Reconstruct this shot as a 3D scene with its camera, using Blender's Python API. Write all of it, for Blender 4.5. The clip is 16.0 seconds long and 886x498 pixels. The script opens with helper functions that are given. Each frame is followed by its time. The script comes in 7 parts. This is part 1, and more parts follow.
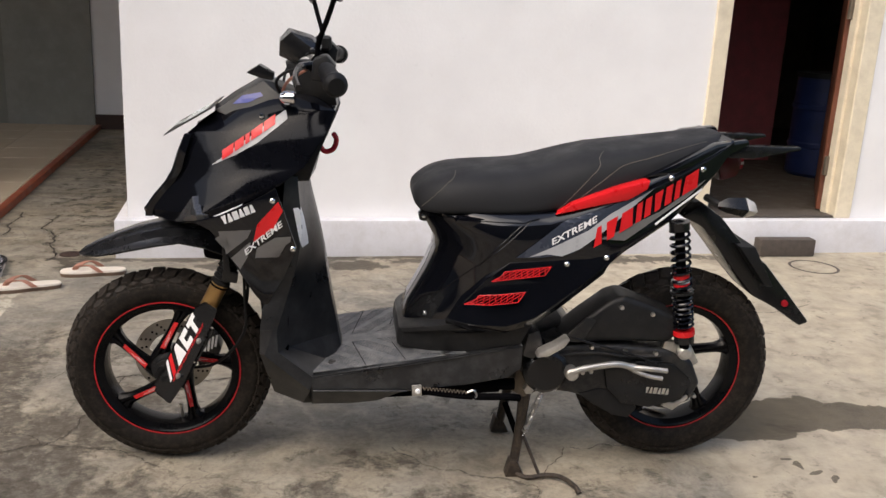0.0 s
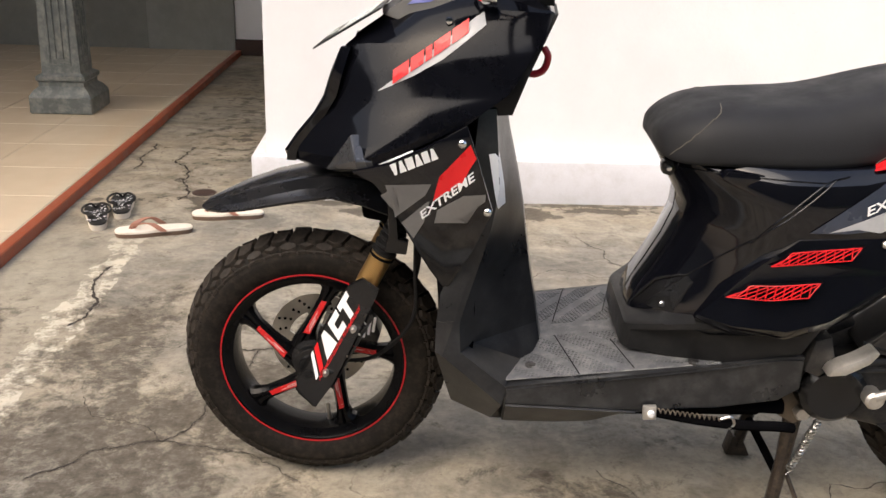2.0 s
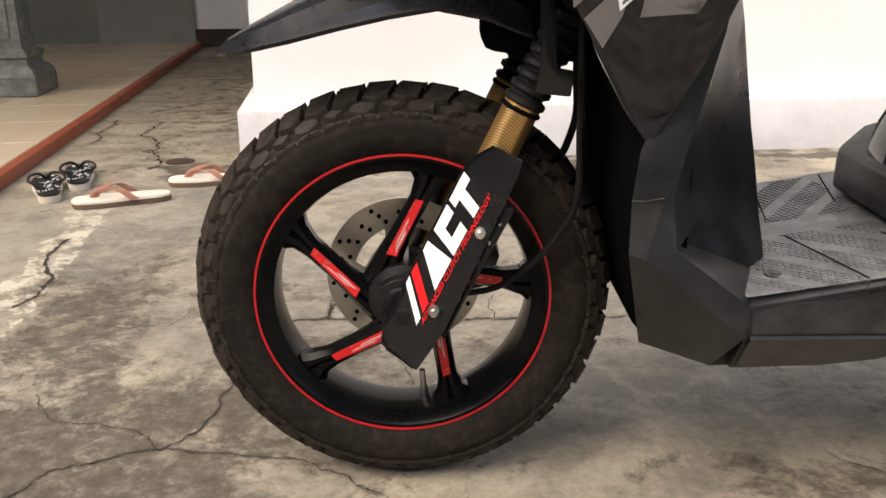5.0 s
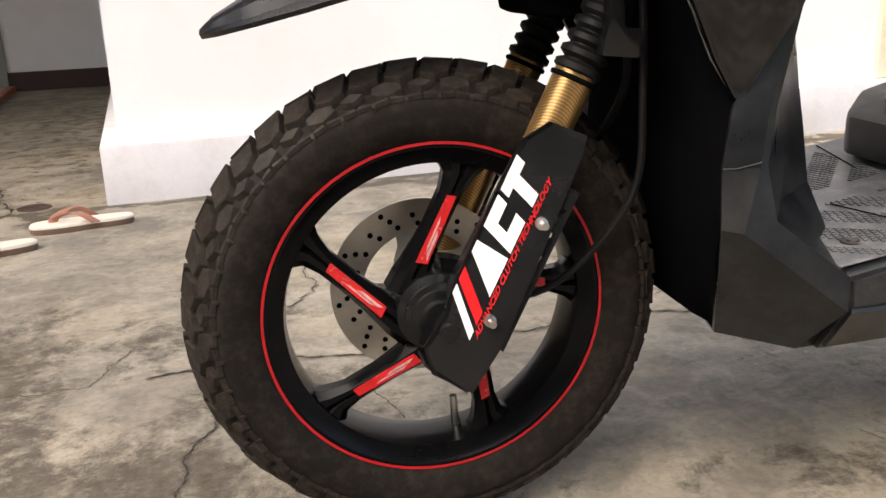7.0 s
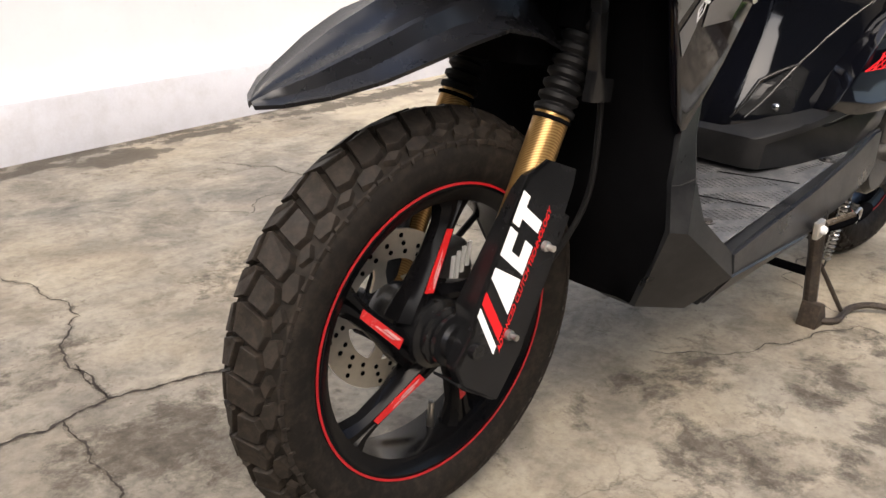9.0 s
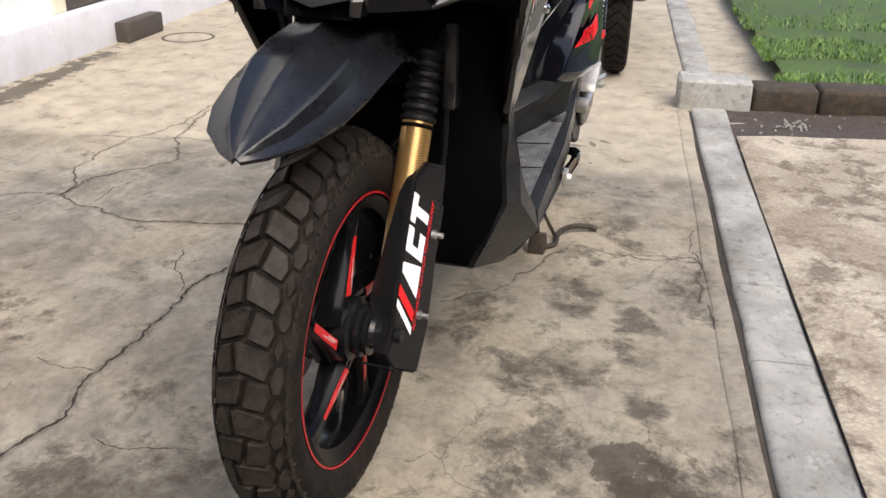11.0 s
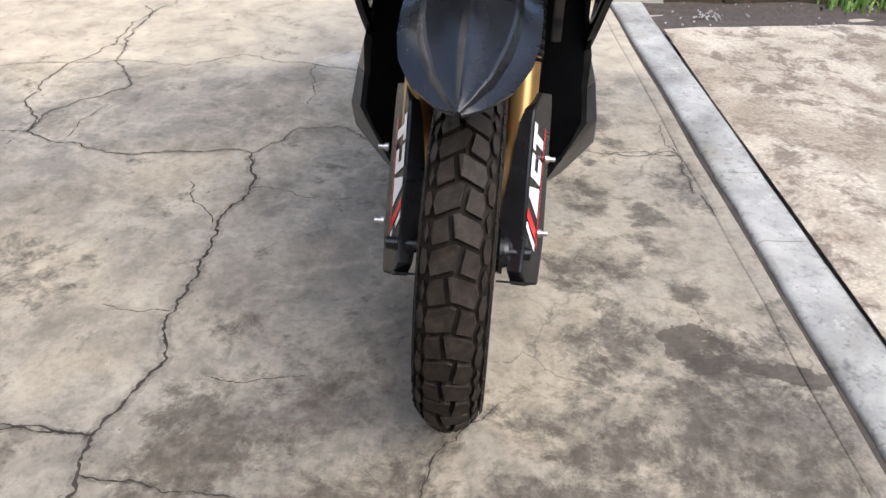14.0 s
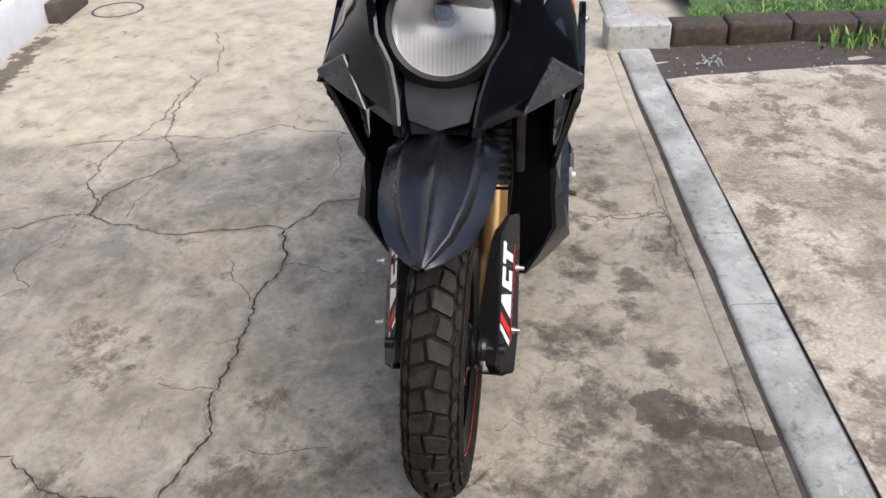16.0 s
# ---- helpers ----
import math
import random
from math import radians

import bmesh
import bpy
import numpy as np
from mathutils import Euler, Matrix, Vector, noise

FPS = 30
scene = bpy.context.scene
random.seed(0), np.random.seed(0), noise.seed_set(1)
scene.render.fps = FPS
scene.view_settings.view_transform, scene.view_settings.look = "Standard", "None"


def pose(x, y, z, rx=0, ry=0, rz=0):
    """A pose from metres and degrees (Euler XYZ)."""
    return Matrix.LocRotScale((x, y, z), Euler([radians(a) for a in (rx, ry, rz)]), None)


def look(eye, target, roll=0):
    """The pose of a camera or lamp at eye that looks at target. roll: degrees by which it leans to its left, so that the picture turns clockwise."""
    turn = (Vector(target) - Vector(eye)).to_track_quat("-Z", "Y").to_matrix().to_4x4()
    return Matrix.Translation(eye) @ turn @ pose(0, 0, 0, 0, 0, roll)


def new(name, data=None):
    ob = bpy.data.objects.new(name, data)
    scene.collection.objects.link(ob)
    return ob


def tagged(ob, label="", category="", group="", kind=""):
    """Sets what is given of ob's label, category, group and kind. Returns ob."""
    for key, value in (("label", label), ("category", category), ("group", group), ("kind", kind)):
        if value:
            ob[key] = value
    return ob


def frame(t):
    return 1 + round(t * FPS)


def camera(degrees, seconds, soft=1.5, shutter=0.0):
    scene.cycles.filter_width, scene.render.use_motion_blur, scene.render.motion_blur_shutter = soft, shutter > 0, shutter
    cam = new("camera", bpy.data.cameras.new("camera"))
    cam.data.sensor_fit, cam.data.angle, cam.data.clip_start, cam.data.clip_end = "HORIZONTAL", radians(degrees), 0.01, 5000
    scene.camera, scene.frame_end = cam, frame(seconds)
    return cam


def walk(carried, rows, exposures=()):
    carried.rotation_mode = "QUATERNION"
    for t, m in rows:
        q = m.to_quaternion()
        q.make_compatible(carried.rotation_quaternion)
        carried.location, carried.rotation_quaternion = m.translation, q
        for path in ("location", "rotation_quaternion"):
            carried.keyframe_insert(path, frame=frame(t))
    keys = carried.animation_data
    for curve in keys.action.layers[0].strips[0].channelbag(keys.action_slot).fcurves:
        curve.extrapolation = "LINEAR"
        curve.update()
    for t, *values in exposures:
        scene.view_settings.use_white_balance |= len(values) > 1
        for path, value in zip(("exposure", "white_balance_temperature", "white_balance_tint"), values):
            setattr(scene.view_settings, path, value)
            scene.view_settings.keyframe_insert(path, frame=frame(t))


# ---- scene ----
from mathutils.bvhtree import BVHTree

cam = camera(52.4, 16.0)
PATH = [
    (0, (0.412, -2.115, 1.125), (0.633, -0.198, 0.601), 2.9),
    (0.5, (0.332, -1.999, 1.082), (0.512, -0.083, 0.535), 3.4),
    (1, (0.322, -1.827, 1.057), (0.375, 0.082, 0.463), 3.0),
    (1.5, (0.313, -1.658, 1.036), (0.274, 0.24, 0.407), 2.3),
    (2, (0.281, -1.528, 1.009), (0.219, 0.353, 0.332), 2.1),
    (2.5, (0.21, -1.363, 0.971), (0.195, 0.492, 0.225), 1.7),
    (3, (0.152, -1.244, 0.933), (0.127, 0.582, 0.117), 2.2),
    (3.5, (0.114, -1.136, 0.873), (0.065, 0.686, 0.048), 2.6),
    (6, (-0.022, -0.956, 0.53), (0.059, 0.975, 0.016), -2.0),
    (6.5, (-0.071, -0.891, 0.525), (0.064, 1.037, 0.012), -1.1),
    (7, (-0.17, -0.868, 0.557), (0.237, 1.008, -0.004), -2.2),
    (7.5, (-0.276, -0.83, 0.573), (0.486, 0.896, -0.092), -1.2),
    (8, (-0.387, -0.77, 0.611), (0.598, 0.831, -0.073), -0.5),
    (8.5, (-0.493, -0.708, 0.649), (0.697, 0.748, -0.033), 0.7),
    (9, (-0.624, -0.671, 0.692), (0.694, 0.645, -0.037), 0.7),
    (9.5, (-0.702, -0.626, 0.704), (0.694, 0.587, -0.06), -0.0),
    (10, (-0.77, -0.568, 0.726), (0.829, 0.365, -0.031), 0.6),
    (12.3, (-1.025, -0.224, 0.868), (0.724, 0.059, -0.061), 1.4),
    (12.5, (-1.032, -0.202, 0.875), (0.712, 0.065, -0.067), 1.1),
    (13, (-1.041, -0.168, 0.885), (0.698, 0.092, -0.068), -0.4),
    (13.5, (-1.045, -0.111, 0.872), (0.694, 0.048, -0.103), 2.4),
    (14, (-1.044, -0.063, 0.875), (0.664, 0.065, -0.157), 1.5),
    (14.5, (-1.046, -0.044, 0.901), (0.691, 0.051, -0.086), -0.6),
    (15, (-1.063, -0.063, 0.967), (0.668, 0.1, -0.02), -2.4),
    (15.5, (-1.106, -0.109, 1.058), (0.615, 0.124, 0.065), -2.8),
    (16, (-1.15, -0.18, 1.144), (0.537, 0.07, 0.099), -2.6),
]
EXPOSURES = [(0.0, 0.88, 6600, 10), (1.0, 1.04, 6750, 10), (2.5, 1.38, 6950, 10), (3.5, 1.32, 7100, 10), (7.0, 1.38, 6800, 10), (9.5, 1.36, 6750, 10), (10.2, 1.22, 6700, 10), (12.5, 1.32, 6090, 10), (13.2, 1.27, 6090, 10), (14.3, 1.60, 6030, 10), (16.0, 1.25, 6030, 10)]
walk(cam, [(t, look(eye, target, roll)) for t, eye, target, roll in PATH], EXPOSURES)

# ---- world, sun, exposure ----
world = bpy.data.worlds.new("world")
scene.world = world
world.use_nodes = True
wt = world.node_tree
sky = wt.nodes.new("ShaderNodeTexSky")
sky.sky_type, sky.sun_disc = "NISHITA", False
SUN_UP, SUN_ROUND = 51.0, 224.0
sky.sun_elevation, sky.sun_rotation = radians(SUN_UP), radians(SUN_ROUND)
sky.air_density, sky.dust_density, sky.ozone_density = 1.0, 4.0, 1.0
wt.links.new(sky.outputs[0], wt.nodes["Background"].inputs[0])
wt.nodes["Background"].inputs[1].default_value = 0.14
sun = new("sun", bpy.data.lights.new("sun", "SUN"))
sun.data.energy, sun.data.angle, sun.data.color = 0.84, radians(66), (1.0, 0.94, 0.86)
_az, _el = radians(SUN_ROUND), radians(SUN_UP)
sun.matrix_world = look((0, 0, 0), (-math.sin(_az) * math.cos(_el), -math.cos(_az) * math.cos(_el), -math.sin(_el)))

# ---- materials ----


def principled(name, color, rough=0.5, metal=0.0, coat=0.0):
    m = bpy.data.materials.new(name)
    m.use_nodes = True
    b = m.node_tree.nodes["Principled BSDF"]
    b.inputs["Base Color"].default_value = (*color, 1)
    b.inputs["Roughness"].default_value = rough
    b.inputs["Metallic"].default_value = metal
    b.inputs["Coat Weight"].default_value = coat
    b.inputs["Coat Roughness"].default_value = 0.06
    b.inputs["Specular IOR Level"].default_value = 0.4
    return m, m.node_tree, b


def node(nt, kind, operation="", data_type="", blend_type="", interpolation_type="", vector_type="", bands_direction="", feature=""):
    n = nt.nodes.new(kind)
    if data_type:
        n.data_type = data_type
    if operation:
        n.operation = operation
    if blend_type:
        n.blend_type = blend_type
    if interpolation_type:
        n.interpolation_type = interpolation_type
    if vector_type:
        n.vector_type = vector_type
    if bands_direction:
        n.bands_direction = bands_direction
    if feature:
        n.feature = feature
    return n


def noise_tex(nt, scale, detail=6, rough=0.6, coord=None, distort=0.0):
    n = node(nt, "ShaderNodeTexNoise")
    n.inputs["Scale"].default_value, n.inputs["Detail"].default_value = scale, detail
    n.inputs["Roughness"].default_value, n.inputs["Distortion"].default_value = rough, distort
    if coord is not None:
        nt.links.new(coord, n.inputs["Vector"])
    return n.outputs["Fac"]


def ramp(nt, fac, stops):
    r = node(nt, "ShaderNodeValToRGB")
    while len(r.color_ramp.elements) < len(stops):
        r.color_ramp.elements.new(0.5)
    for e, (p, c) in zip(r.color_ramp.elements, stops):
        e.position, e.color = p, (*c, 1) if len(c) == 3 else c
    nt.links.new(fac, r.inputs[0])
    return r.outputs[0]


def grey(v):
    return (v, v, v)


def math_node(nt, op, a, b=None, c=None):
    n = node(nt, "ShaderNodeMath", operation=op)
    for i, v in enumerate((a, b, c)):
        if v is None:
            continue
        if isinstance(v, (int, float)):
            n.inputs[i].default_value = v
        else:
            nt.links.new(v, n.inputs[i])
    return n.outputs[0]


def mix_color(nt, fac, a, b, blend="MIX"):
    n = node(nt, "ShaderNodeMix", data_type="RGBA", blend_type=blend)
    for sock, v in ((n.inputs[0], fac), (n.inputs[6], a), (n.inputs[7], b)):
        if isinstance(v, (int, float)):
            sock.default_value = v
        elif isinstance(v, tuple):
            sock.default_value = (*v, 1)
        else:
            nt.links.new(v, sock)
    return n.outputs[2]


def bump(nt, b, height, strength=0.3, dist=0.002):
    n = node(nt, "ShaderNodeBump")
    n.inputs["Strength"].default_value, n.inputs["Distance"].default_value = strength, dist
    nt.links.new(height, n.inputs["Height"])
    nt.links.new(n.outputs[0], b.inputs["Normal"])


def worn(name, color, rough, metal=0.0, coat=0.0, scale=14.0, spread=0.25, grain=180.0, relief=0.15, dust=None, dust_amount=0.0, spec=0.4):
    """A material with two scales of variation in colour and gloss, fine relief and a little dust."""
    m, nt, b = principled(name, color, rough, metal, coat)
    b.inputs["Specular IOR Level"].default_value = spec
    co = node(nt, "ShaderNodeTexCoord").outputs["Object"]
    big, fine = noise_tex(nt, scale, 5, 0.6, co), noise_tex(nt, grain, 3, 0.5, co)
    lo, hi = tuple(c * (1 - spread) for c in color), tuple(min(1, c * (1 + spread)) for c in color)
    col = ramp(nt, big, [(0.3, lo), (0.7, hi)])
    col = mix_color(nt, 0.18, col, ramp(nt, fine, [(0.3, lo), (0.7, hi)]))
    if dust:
        mask = ramp(nt, noise_tex(nt, scale * 2.3, 8, 0.7, co), [(0.45, grey(0)), (0.75, grey(dust_amount))])
        col = mix_color(nt, mask, col, dust)
    nt.links.new(col, b.inputs["Base Color"])
    r = ramp(nt, big, [(0.3, grey(max(0.02, rough * 0.75))), (0.7, grey(min(1, rough * 1.3)))])
    nt.links.new(r, b.inputs["Roughness"])
    if relief:
        bump(nt, b, fine, relief, 0.001)
    return m


M = {}
M["gloss_black"] = worn("gloss_black", (0.0030, 0.0033, 0.0052), 0.07, coat=0.06, spread=0.2, relief=0.0, dust=(0.04, 0.038, 0.036), dust_amount=0.05, spec=0.47)
M["cowl_black"] = worn("cowl_black", (0.0030, 0.0033, 0.0050), 0.09, spread=0.2, relief=0.0, dust=(0.04, 0.038, 0.036), dust_amount=0.04, spec=0.14)
M["satin_black"] = worn("satin_black", (0.007, 0.0072, 0.008), 0.24, spread=0.25, relief=0.02, dust=(0.06, 0.058, 0.054), dust_amount=0.08, spec=0.38)
M["mudguard_plastic"] = worn("mudguard_plastic", (0.008, 0.0084, 0.0105), 0.27, spread=0.2, relief=0.03, dust=(0.06, 0.058, 0.054), dust_amount=0.10, spec=0.45)
# greyer than the other black plastics: a sky sheen put into the colour
M["wing_sheen"] = worn("wing_sheen", (0.030, 0.031, 0.034), 0.27, spread=0.2, relief=0.02, dust=(0.07, 0.068, 0.064), dust_amount=0.12, spec=0.9)
M["matte_plastic"] = worn("matte_plastic", (0.009, 0.0092, 0.0098), 0.42, spread=0.3, grain=600, relief=0.12, dust=(0.08, 0.076, 0.07), dust_amount=0.12, spec=0.28)
M["dusty_plastic"] = worn("dusty_plastic", (0.013, 0.0136, 0.0150), 0.33, spread=0.3, scale=9, grain=600, relief=0.12, dust=(0.15, 0.150, 0.148), dust_amount=0.28, spec=0.46)
M["shield_plastic"] = worn("shield_plastic", (0.011, 0.0117, 0.0132), 0.33, spread=0.3, scale=9, grain=600, relief=0.12, dust=(0.13, 0.13, 0.128), dust_amount=0.17, spec=0.36)
M["inner_black"] = worn("inner_black", (0.004, 0.004, 0.0045), 0.6, spread=0.3, spec=0.0)
M["seat_vinyl"] = worn("seat_vinyl", (0.016, 0.0165, 0.018), 0.62, spread=0.15, grain=500, relief=0.25, spec=0.22)
M["stitch"] = worn("stitch", (0.12, 0.105, 0.085), 0.7)
M["rubber"] = worn("rubber", (0.0115, 0.0098, 0.0082), 0.75, spread=0.3, scale=30, relief=0.3, dust=(0.070, 0.053, 0.040), dust_amount=0.4, spec=0.14)
M["block_rubber"] = worn("block_rubber", (0.0185, 0.0155, 0.0130), 0.6, spread=0.3, scale=40, relief=0.45, dust=(0.095, 0.072, 0.053), dust_amount=0.36, spec=0.18)
M["reflector"] = worn("reflector", (0.85, 0.85, 0.85), 0.35, metal=0.85, spread=0.05, relief=0.0)
M["lamp_red"] = worn("lamp_red", (0.06, 0.006, 0.008), 0.25, spread=0.15, relief=0.0)
M["grip_rubber"] = worn("grip_rubber", (0.008, 0.008, 0.0085), 0.55, spec=0.2)
M["alloy_black"] = worn("alloy_black", (0.0036, 0.0036, 0.0042), 0.20, coat=0.0, spread=0.2, relief=0.03, dust=(0.05, 0.042, 0.036), dust_amount=0.03, spec=0.13)
M["cast_grey"] = worn("cast_grey", (0.016, 0.0165, 0.0175), 0.42, metal=0.2, spread=0.3, relief=0.3, dust=(0.14, 0.12, 0.10), dust_amount=0.35)
M["steel"] = worn("steel", (0.55, 0.54, 0.52), 0.32, metal=1.0, spread=0.25, relief=0.1)
M["old_alloy"] = worn("old_alloy", (0.56, 0.54, 0.50), 0.45, metal=0.9, spread=0.3, relief=0.2)
M["chrome"] = worn("chrome", (0.75, 0.75, 0.75), 0.12, metal=1.0, spread=0.1, relief=0.0)
M["dirty_steel"] = worn("dirty_steel", (0.16, 0.13, 0.10), 0.6, metal=0.5, spread=0.4, relief=0.4)
M["disc_steel"] = worn("disc_steel", (0.60, 0.56, 0.49), 0.40, metal=0.75, spread=0.2, relief=0.1)
M["stripe_red"] = worn("stripe_red", (0.42, 0.012, 0.018), 0.35, spread=0.2, scale=22, relief=0.0)
M["red_paint"] = worn("red_paint", (0.62, 0.012, 0.016), 0.30, spread=0.12, relief=0.0)
M["rubbed_red"] = worn("rubbed_red", (0.72, 0.42, 0.42), 0.4, spread=0.3, scale=60, relief=0.0, dust=(0.60, 0.03, 0.03), dust_amount=0.9)
M["red_plastic"] = worn("red_plastic", (0.34, 0.012, 0.02), 0.25, spread=0.15, relief=0.0)
M["white_vinyl"] = worn("white_vinyl", (0.78, 0.78, 0.78), 0.35, spread=0.06, relief=0.0)
M["silver_vinyl"] = worn("silver_vinyl", (0.40, 0.405, 0.415), 0.32, spread=0.15, relief=0.0)
M["grey_vinyl"] = worn("grey_vinyl", (0.13, 0.125, 0.12), 0.38, spread=0.15, relief=0.0)
M["navy_vinyl"] = worn("navy_vinyl", (0.035, 0.042, 0.06), 0.25, spread=0.2, relief=0.0)
M["blue_vinyl"] = worn("blue_vinyl", (0.015, 0.025, 0.20), 0.3, spread=0.2, relief=0.0)
# drum, partition and room wall colours are lowered to stand for indoor shade
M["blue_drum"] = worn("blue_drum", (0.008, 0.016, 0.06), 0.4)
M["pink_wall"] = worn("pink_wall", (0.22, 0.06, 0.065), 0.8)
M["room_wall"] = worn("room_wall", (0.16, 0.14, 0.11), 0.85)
M["wood"] = worn("wood", (0.16, 0.055, 0.03), 0.5, spread=0.35, scale=8)
M["cream_paint"] = worn("cream_paint", (0.74, 0.66, 0.50), 0.5, spread=0.10, scale=6, dust=(0.35, 0.28, 0.2), dust_amount=0.35)
M["brick_grey"] = worn("brick_grey", (0.075, 0.062, 0.052), 0.95, spread=0.35, scale=30, relief=0.8)
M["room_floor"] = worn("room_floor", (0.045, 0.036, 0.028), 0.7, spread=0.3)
M["soil"] = worn("soil", (0.055, 0.042, 0.034), 0.95, spread=0.5, scale=30, grain=240, relief=1.0, dust=(0.25, 0.22, 0.19), dust_amount=0.25)
M["moss_brick"] = worn("moss_brick", (0.042, 0.036, 0.027), 0.95, spread=0.6, scale=16, relief=1.0, dust=(0.13, 0.075, 0.04), dust_amount=0.8)
M["crack"] = worn("crack", (0.035, 0.028, 0.022), 0.95, spread=0.3)
M["groove"] = worn("groove", (0.060, 0.052, 0.042), 0.95, spread=0.5, scale=9, spec=0.1)


def dirt_material():
    """Dark dirt that thins out to nothing."""
    m, nt, b = principled("crack_dirt", (0.075, 0.062, 0.05), 0.9)
    co = node(nt, "ShaderNodeTexCoord").outputs["Object"]
    nt.links.new(ramp(nt, noise_tex(nt, 45, 10, 0.75, co), [(0.42, grey(0.0)), (0.72, grey(0.5))]), b.inputs["Alpha"])
    return m


M["crack_dirt"] = dirt_material()
M["sandal_sole"] = worn("sandal_sole", (0.66, 0.60, 0.52), 0.75, spread=0.1)
M["sandal_side"] = worn("sandal_side", (0.15, 0.10, 0.07), 0.8)
M["sandal_strap"] = worn("sandal_strap", (0.36, 0.17, 0.12), 0.55, spread=0.15)
M["black_strap"] = worn("black_strap", (0.015, 0.014, 0.014), 0.6)
M["clear_amber"] = worn("clear_amber", (0.55, 0.52, 0.48), 0.15)
M["column_paint"] = worn("column_paint", (0.10, 0.113, 0.108), 0.42, spread=0.15, scale=9, dust=(0.55, 0.53, 0.48), dust_amount=0.35)
M["grout"] = worn("grout", (0.42, 0.34, 0.25), 0.6, spread=0.08)
M["floor_plastic"] = worn("floor_plastic", (0.075, 0.078, 0.083), 0.38, spread=0.35, scale=14, grain=700, relief=0.2, dust=(0.28, 0.275, 0.265), dust_amount=0.6)
M["dark_trim"] = worn("dark_trim", (0.05, 0.03, 0.024), 0.6)
M["edge_tile"] = worn("edge_tile", (0.26, 0.068, 0.034), 0.45, spread=0.25)
M["terrace_wall"] = worn("terrace_wall", (0.19, 0.193, 0.175), 0.45, spread=0.12, scale=5, dust=(0.6, 0.58, 0.52), dust_amount=0.06)
M["terrace_panel"] = worn("terrace_panel", (0.24, 0.244, 0.223), 0.5, spread=0.12, scale=5, dust=(0.6, 0.58, 0.52), dust_amount=0.10)
M["dark_surround"] = worn("dark_surround", (0.05, 0.055, 0.045), 0.9, spread=0.4, scale=2)
M["pale_surround"] = worn("pale_surround", (0.46, 0.45, 0.42), 0.9, spread=0.15, scale=2)
M["plinth_paint"] = worn("plinth_paint", (0.66, 0.66, 0.69), 0.7, spread=0.08, scale=5, grain=160, relief=0.4, dust=(0.45, 0.43, 0.40), dust_amount=0.45)
M["plaster_roof"] = worn("plaster_roof", (0.55, 0.54, 0.50), 0.9)


def gold_material():
    m, nt, b = principled("gold_tube", (0.55, 0.34, 0.12), 0.32, 0.75)
    co = node(nt, "ShaderNodeTexCoord").outputs["Object"]
    w = node(nt, "ShaderNodeTexWave", bands_direction="DIAGONAL")
    w.inputs["Scale"].default_value, w.inputs["Distortion"].default_value = 150, 0.3
    nt.links.new(co, w.inputs["Vector"])
    col = ramp(nt, w.outputs["Fac"], [(0.2, (0.30, 0.17, 0.06)), (0.8, (0.50, 0.32, 0.13))])
    nt.links.new(col, b.inputs["Base Color"])
    return m


def sticker_material():
    """Red vinyl scuffed through to white."""
    m, nt, b = principled("scuffed_red", (0.6, 0.02, 0.02), 0.35)
    co = node(nt, "ShaderNodeTexCoord").outputs["Object"]
    col = ramp(nt, noise_tex(nt, 60, 4, 0.6, co), [(0.35, (0.50, 0.012, 0.014)), (0.65, (0.66, 0.020, 0.022))])
    col = mix_color(nt, ramp(nt, noise_tex(nt, 150, 6, 0.7, co), [(0.60, grey(0)), (0.66, grey(0.5))]), col, (0.70, 0.45, 0.44))
    nt.links.new(col, b.inputs["Base Color"])
    return m


def wall_material():
    m, nt, b = principled("white_wall", (0.8, 0.79, 0.78), 0.8)
    co = node(nt, "ShaderNodeTexCoord").outputs["Object"]
    col = ramp(nt, noise_tex(nt, 2.2, 6, 0.6, co), [(0.3, (0.76, 0.75, 0.745)), (0.7, (0.84, 0.835, 0.83))])
    col = mix_color(nt, ramp(nt, noise_tex(nt, 26, 4, 0.7, co), [(0.64, grey(0)), (0.74, grey(0.25))]), col, (0.62, 0.61, 0.60))
    nt.links.new(col, b.inputs["Base Color"])
    bump(nt, b, noise_tex(nt, 60, 6, 0.6, co), 0.35, 0.003)
    return m


def tile_material():
    m, nt, b = principled("terrace_tile", (0.6, 0.5, 0.38), 0.22)
    info = node(nt, "ShaderNodeObjectInfo").outputs["Random"]
    co = node(nt, "ShaderNodeTexCoord").outputs["Object"]
    col = mix_color(nt, 0.5, ramp(nt, info, [(0, (0.545, 0.445, 0.325)), (1, (0.57, 0.47, 0.35))]),
                    ramp(nt, noise_tex(nt, 9, 6, 0.6, co), [(0.3, (0.53, 0.435, 0.315)), (0.7, (0.59, 0.485, 0.36))]))
    nt.links.new(col, b.inputs["Base Color"])
    nt.links.new(ramp(nt, noise_tex(nt, 5, 6, 0.6, co), [(0.3, grey(0.16)), (0.7, grey(0.24))]), b.inputs["Roughness"])
    return m


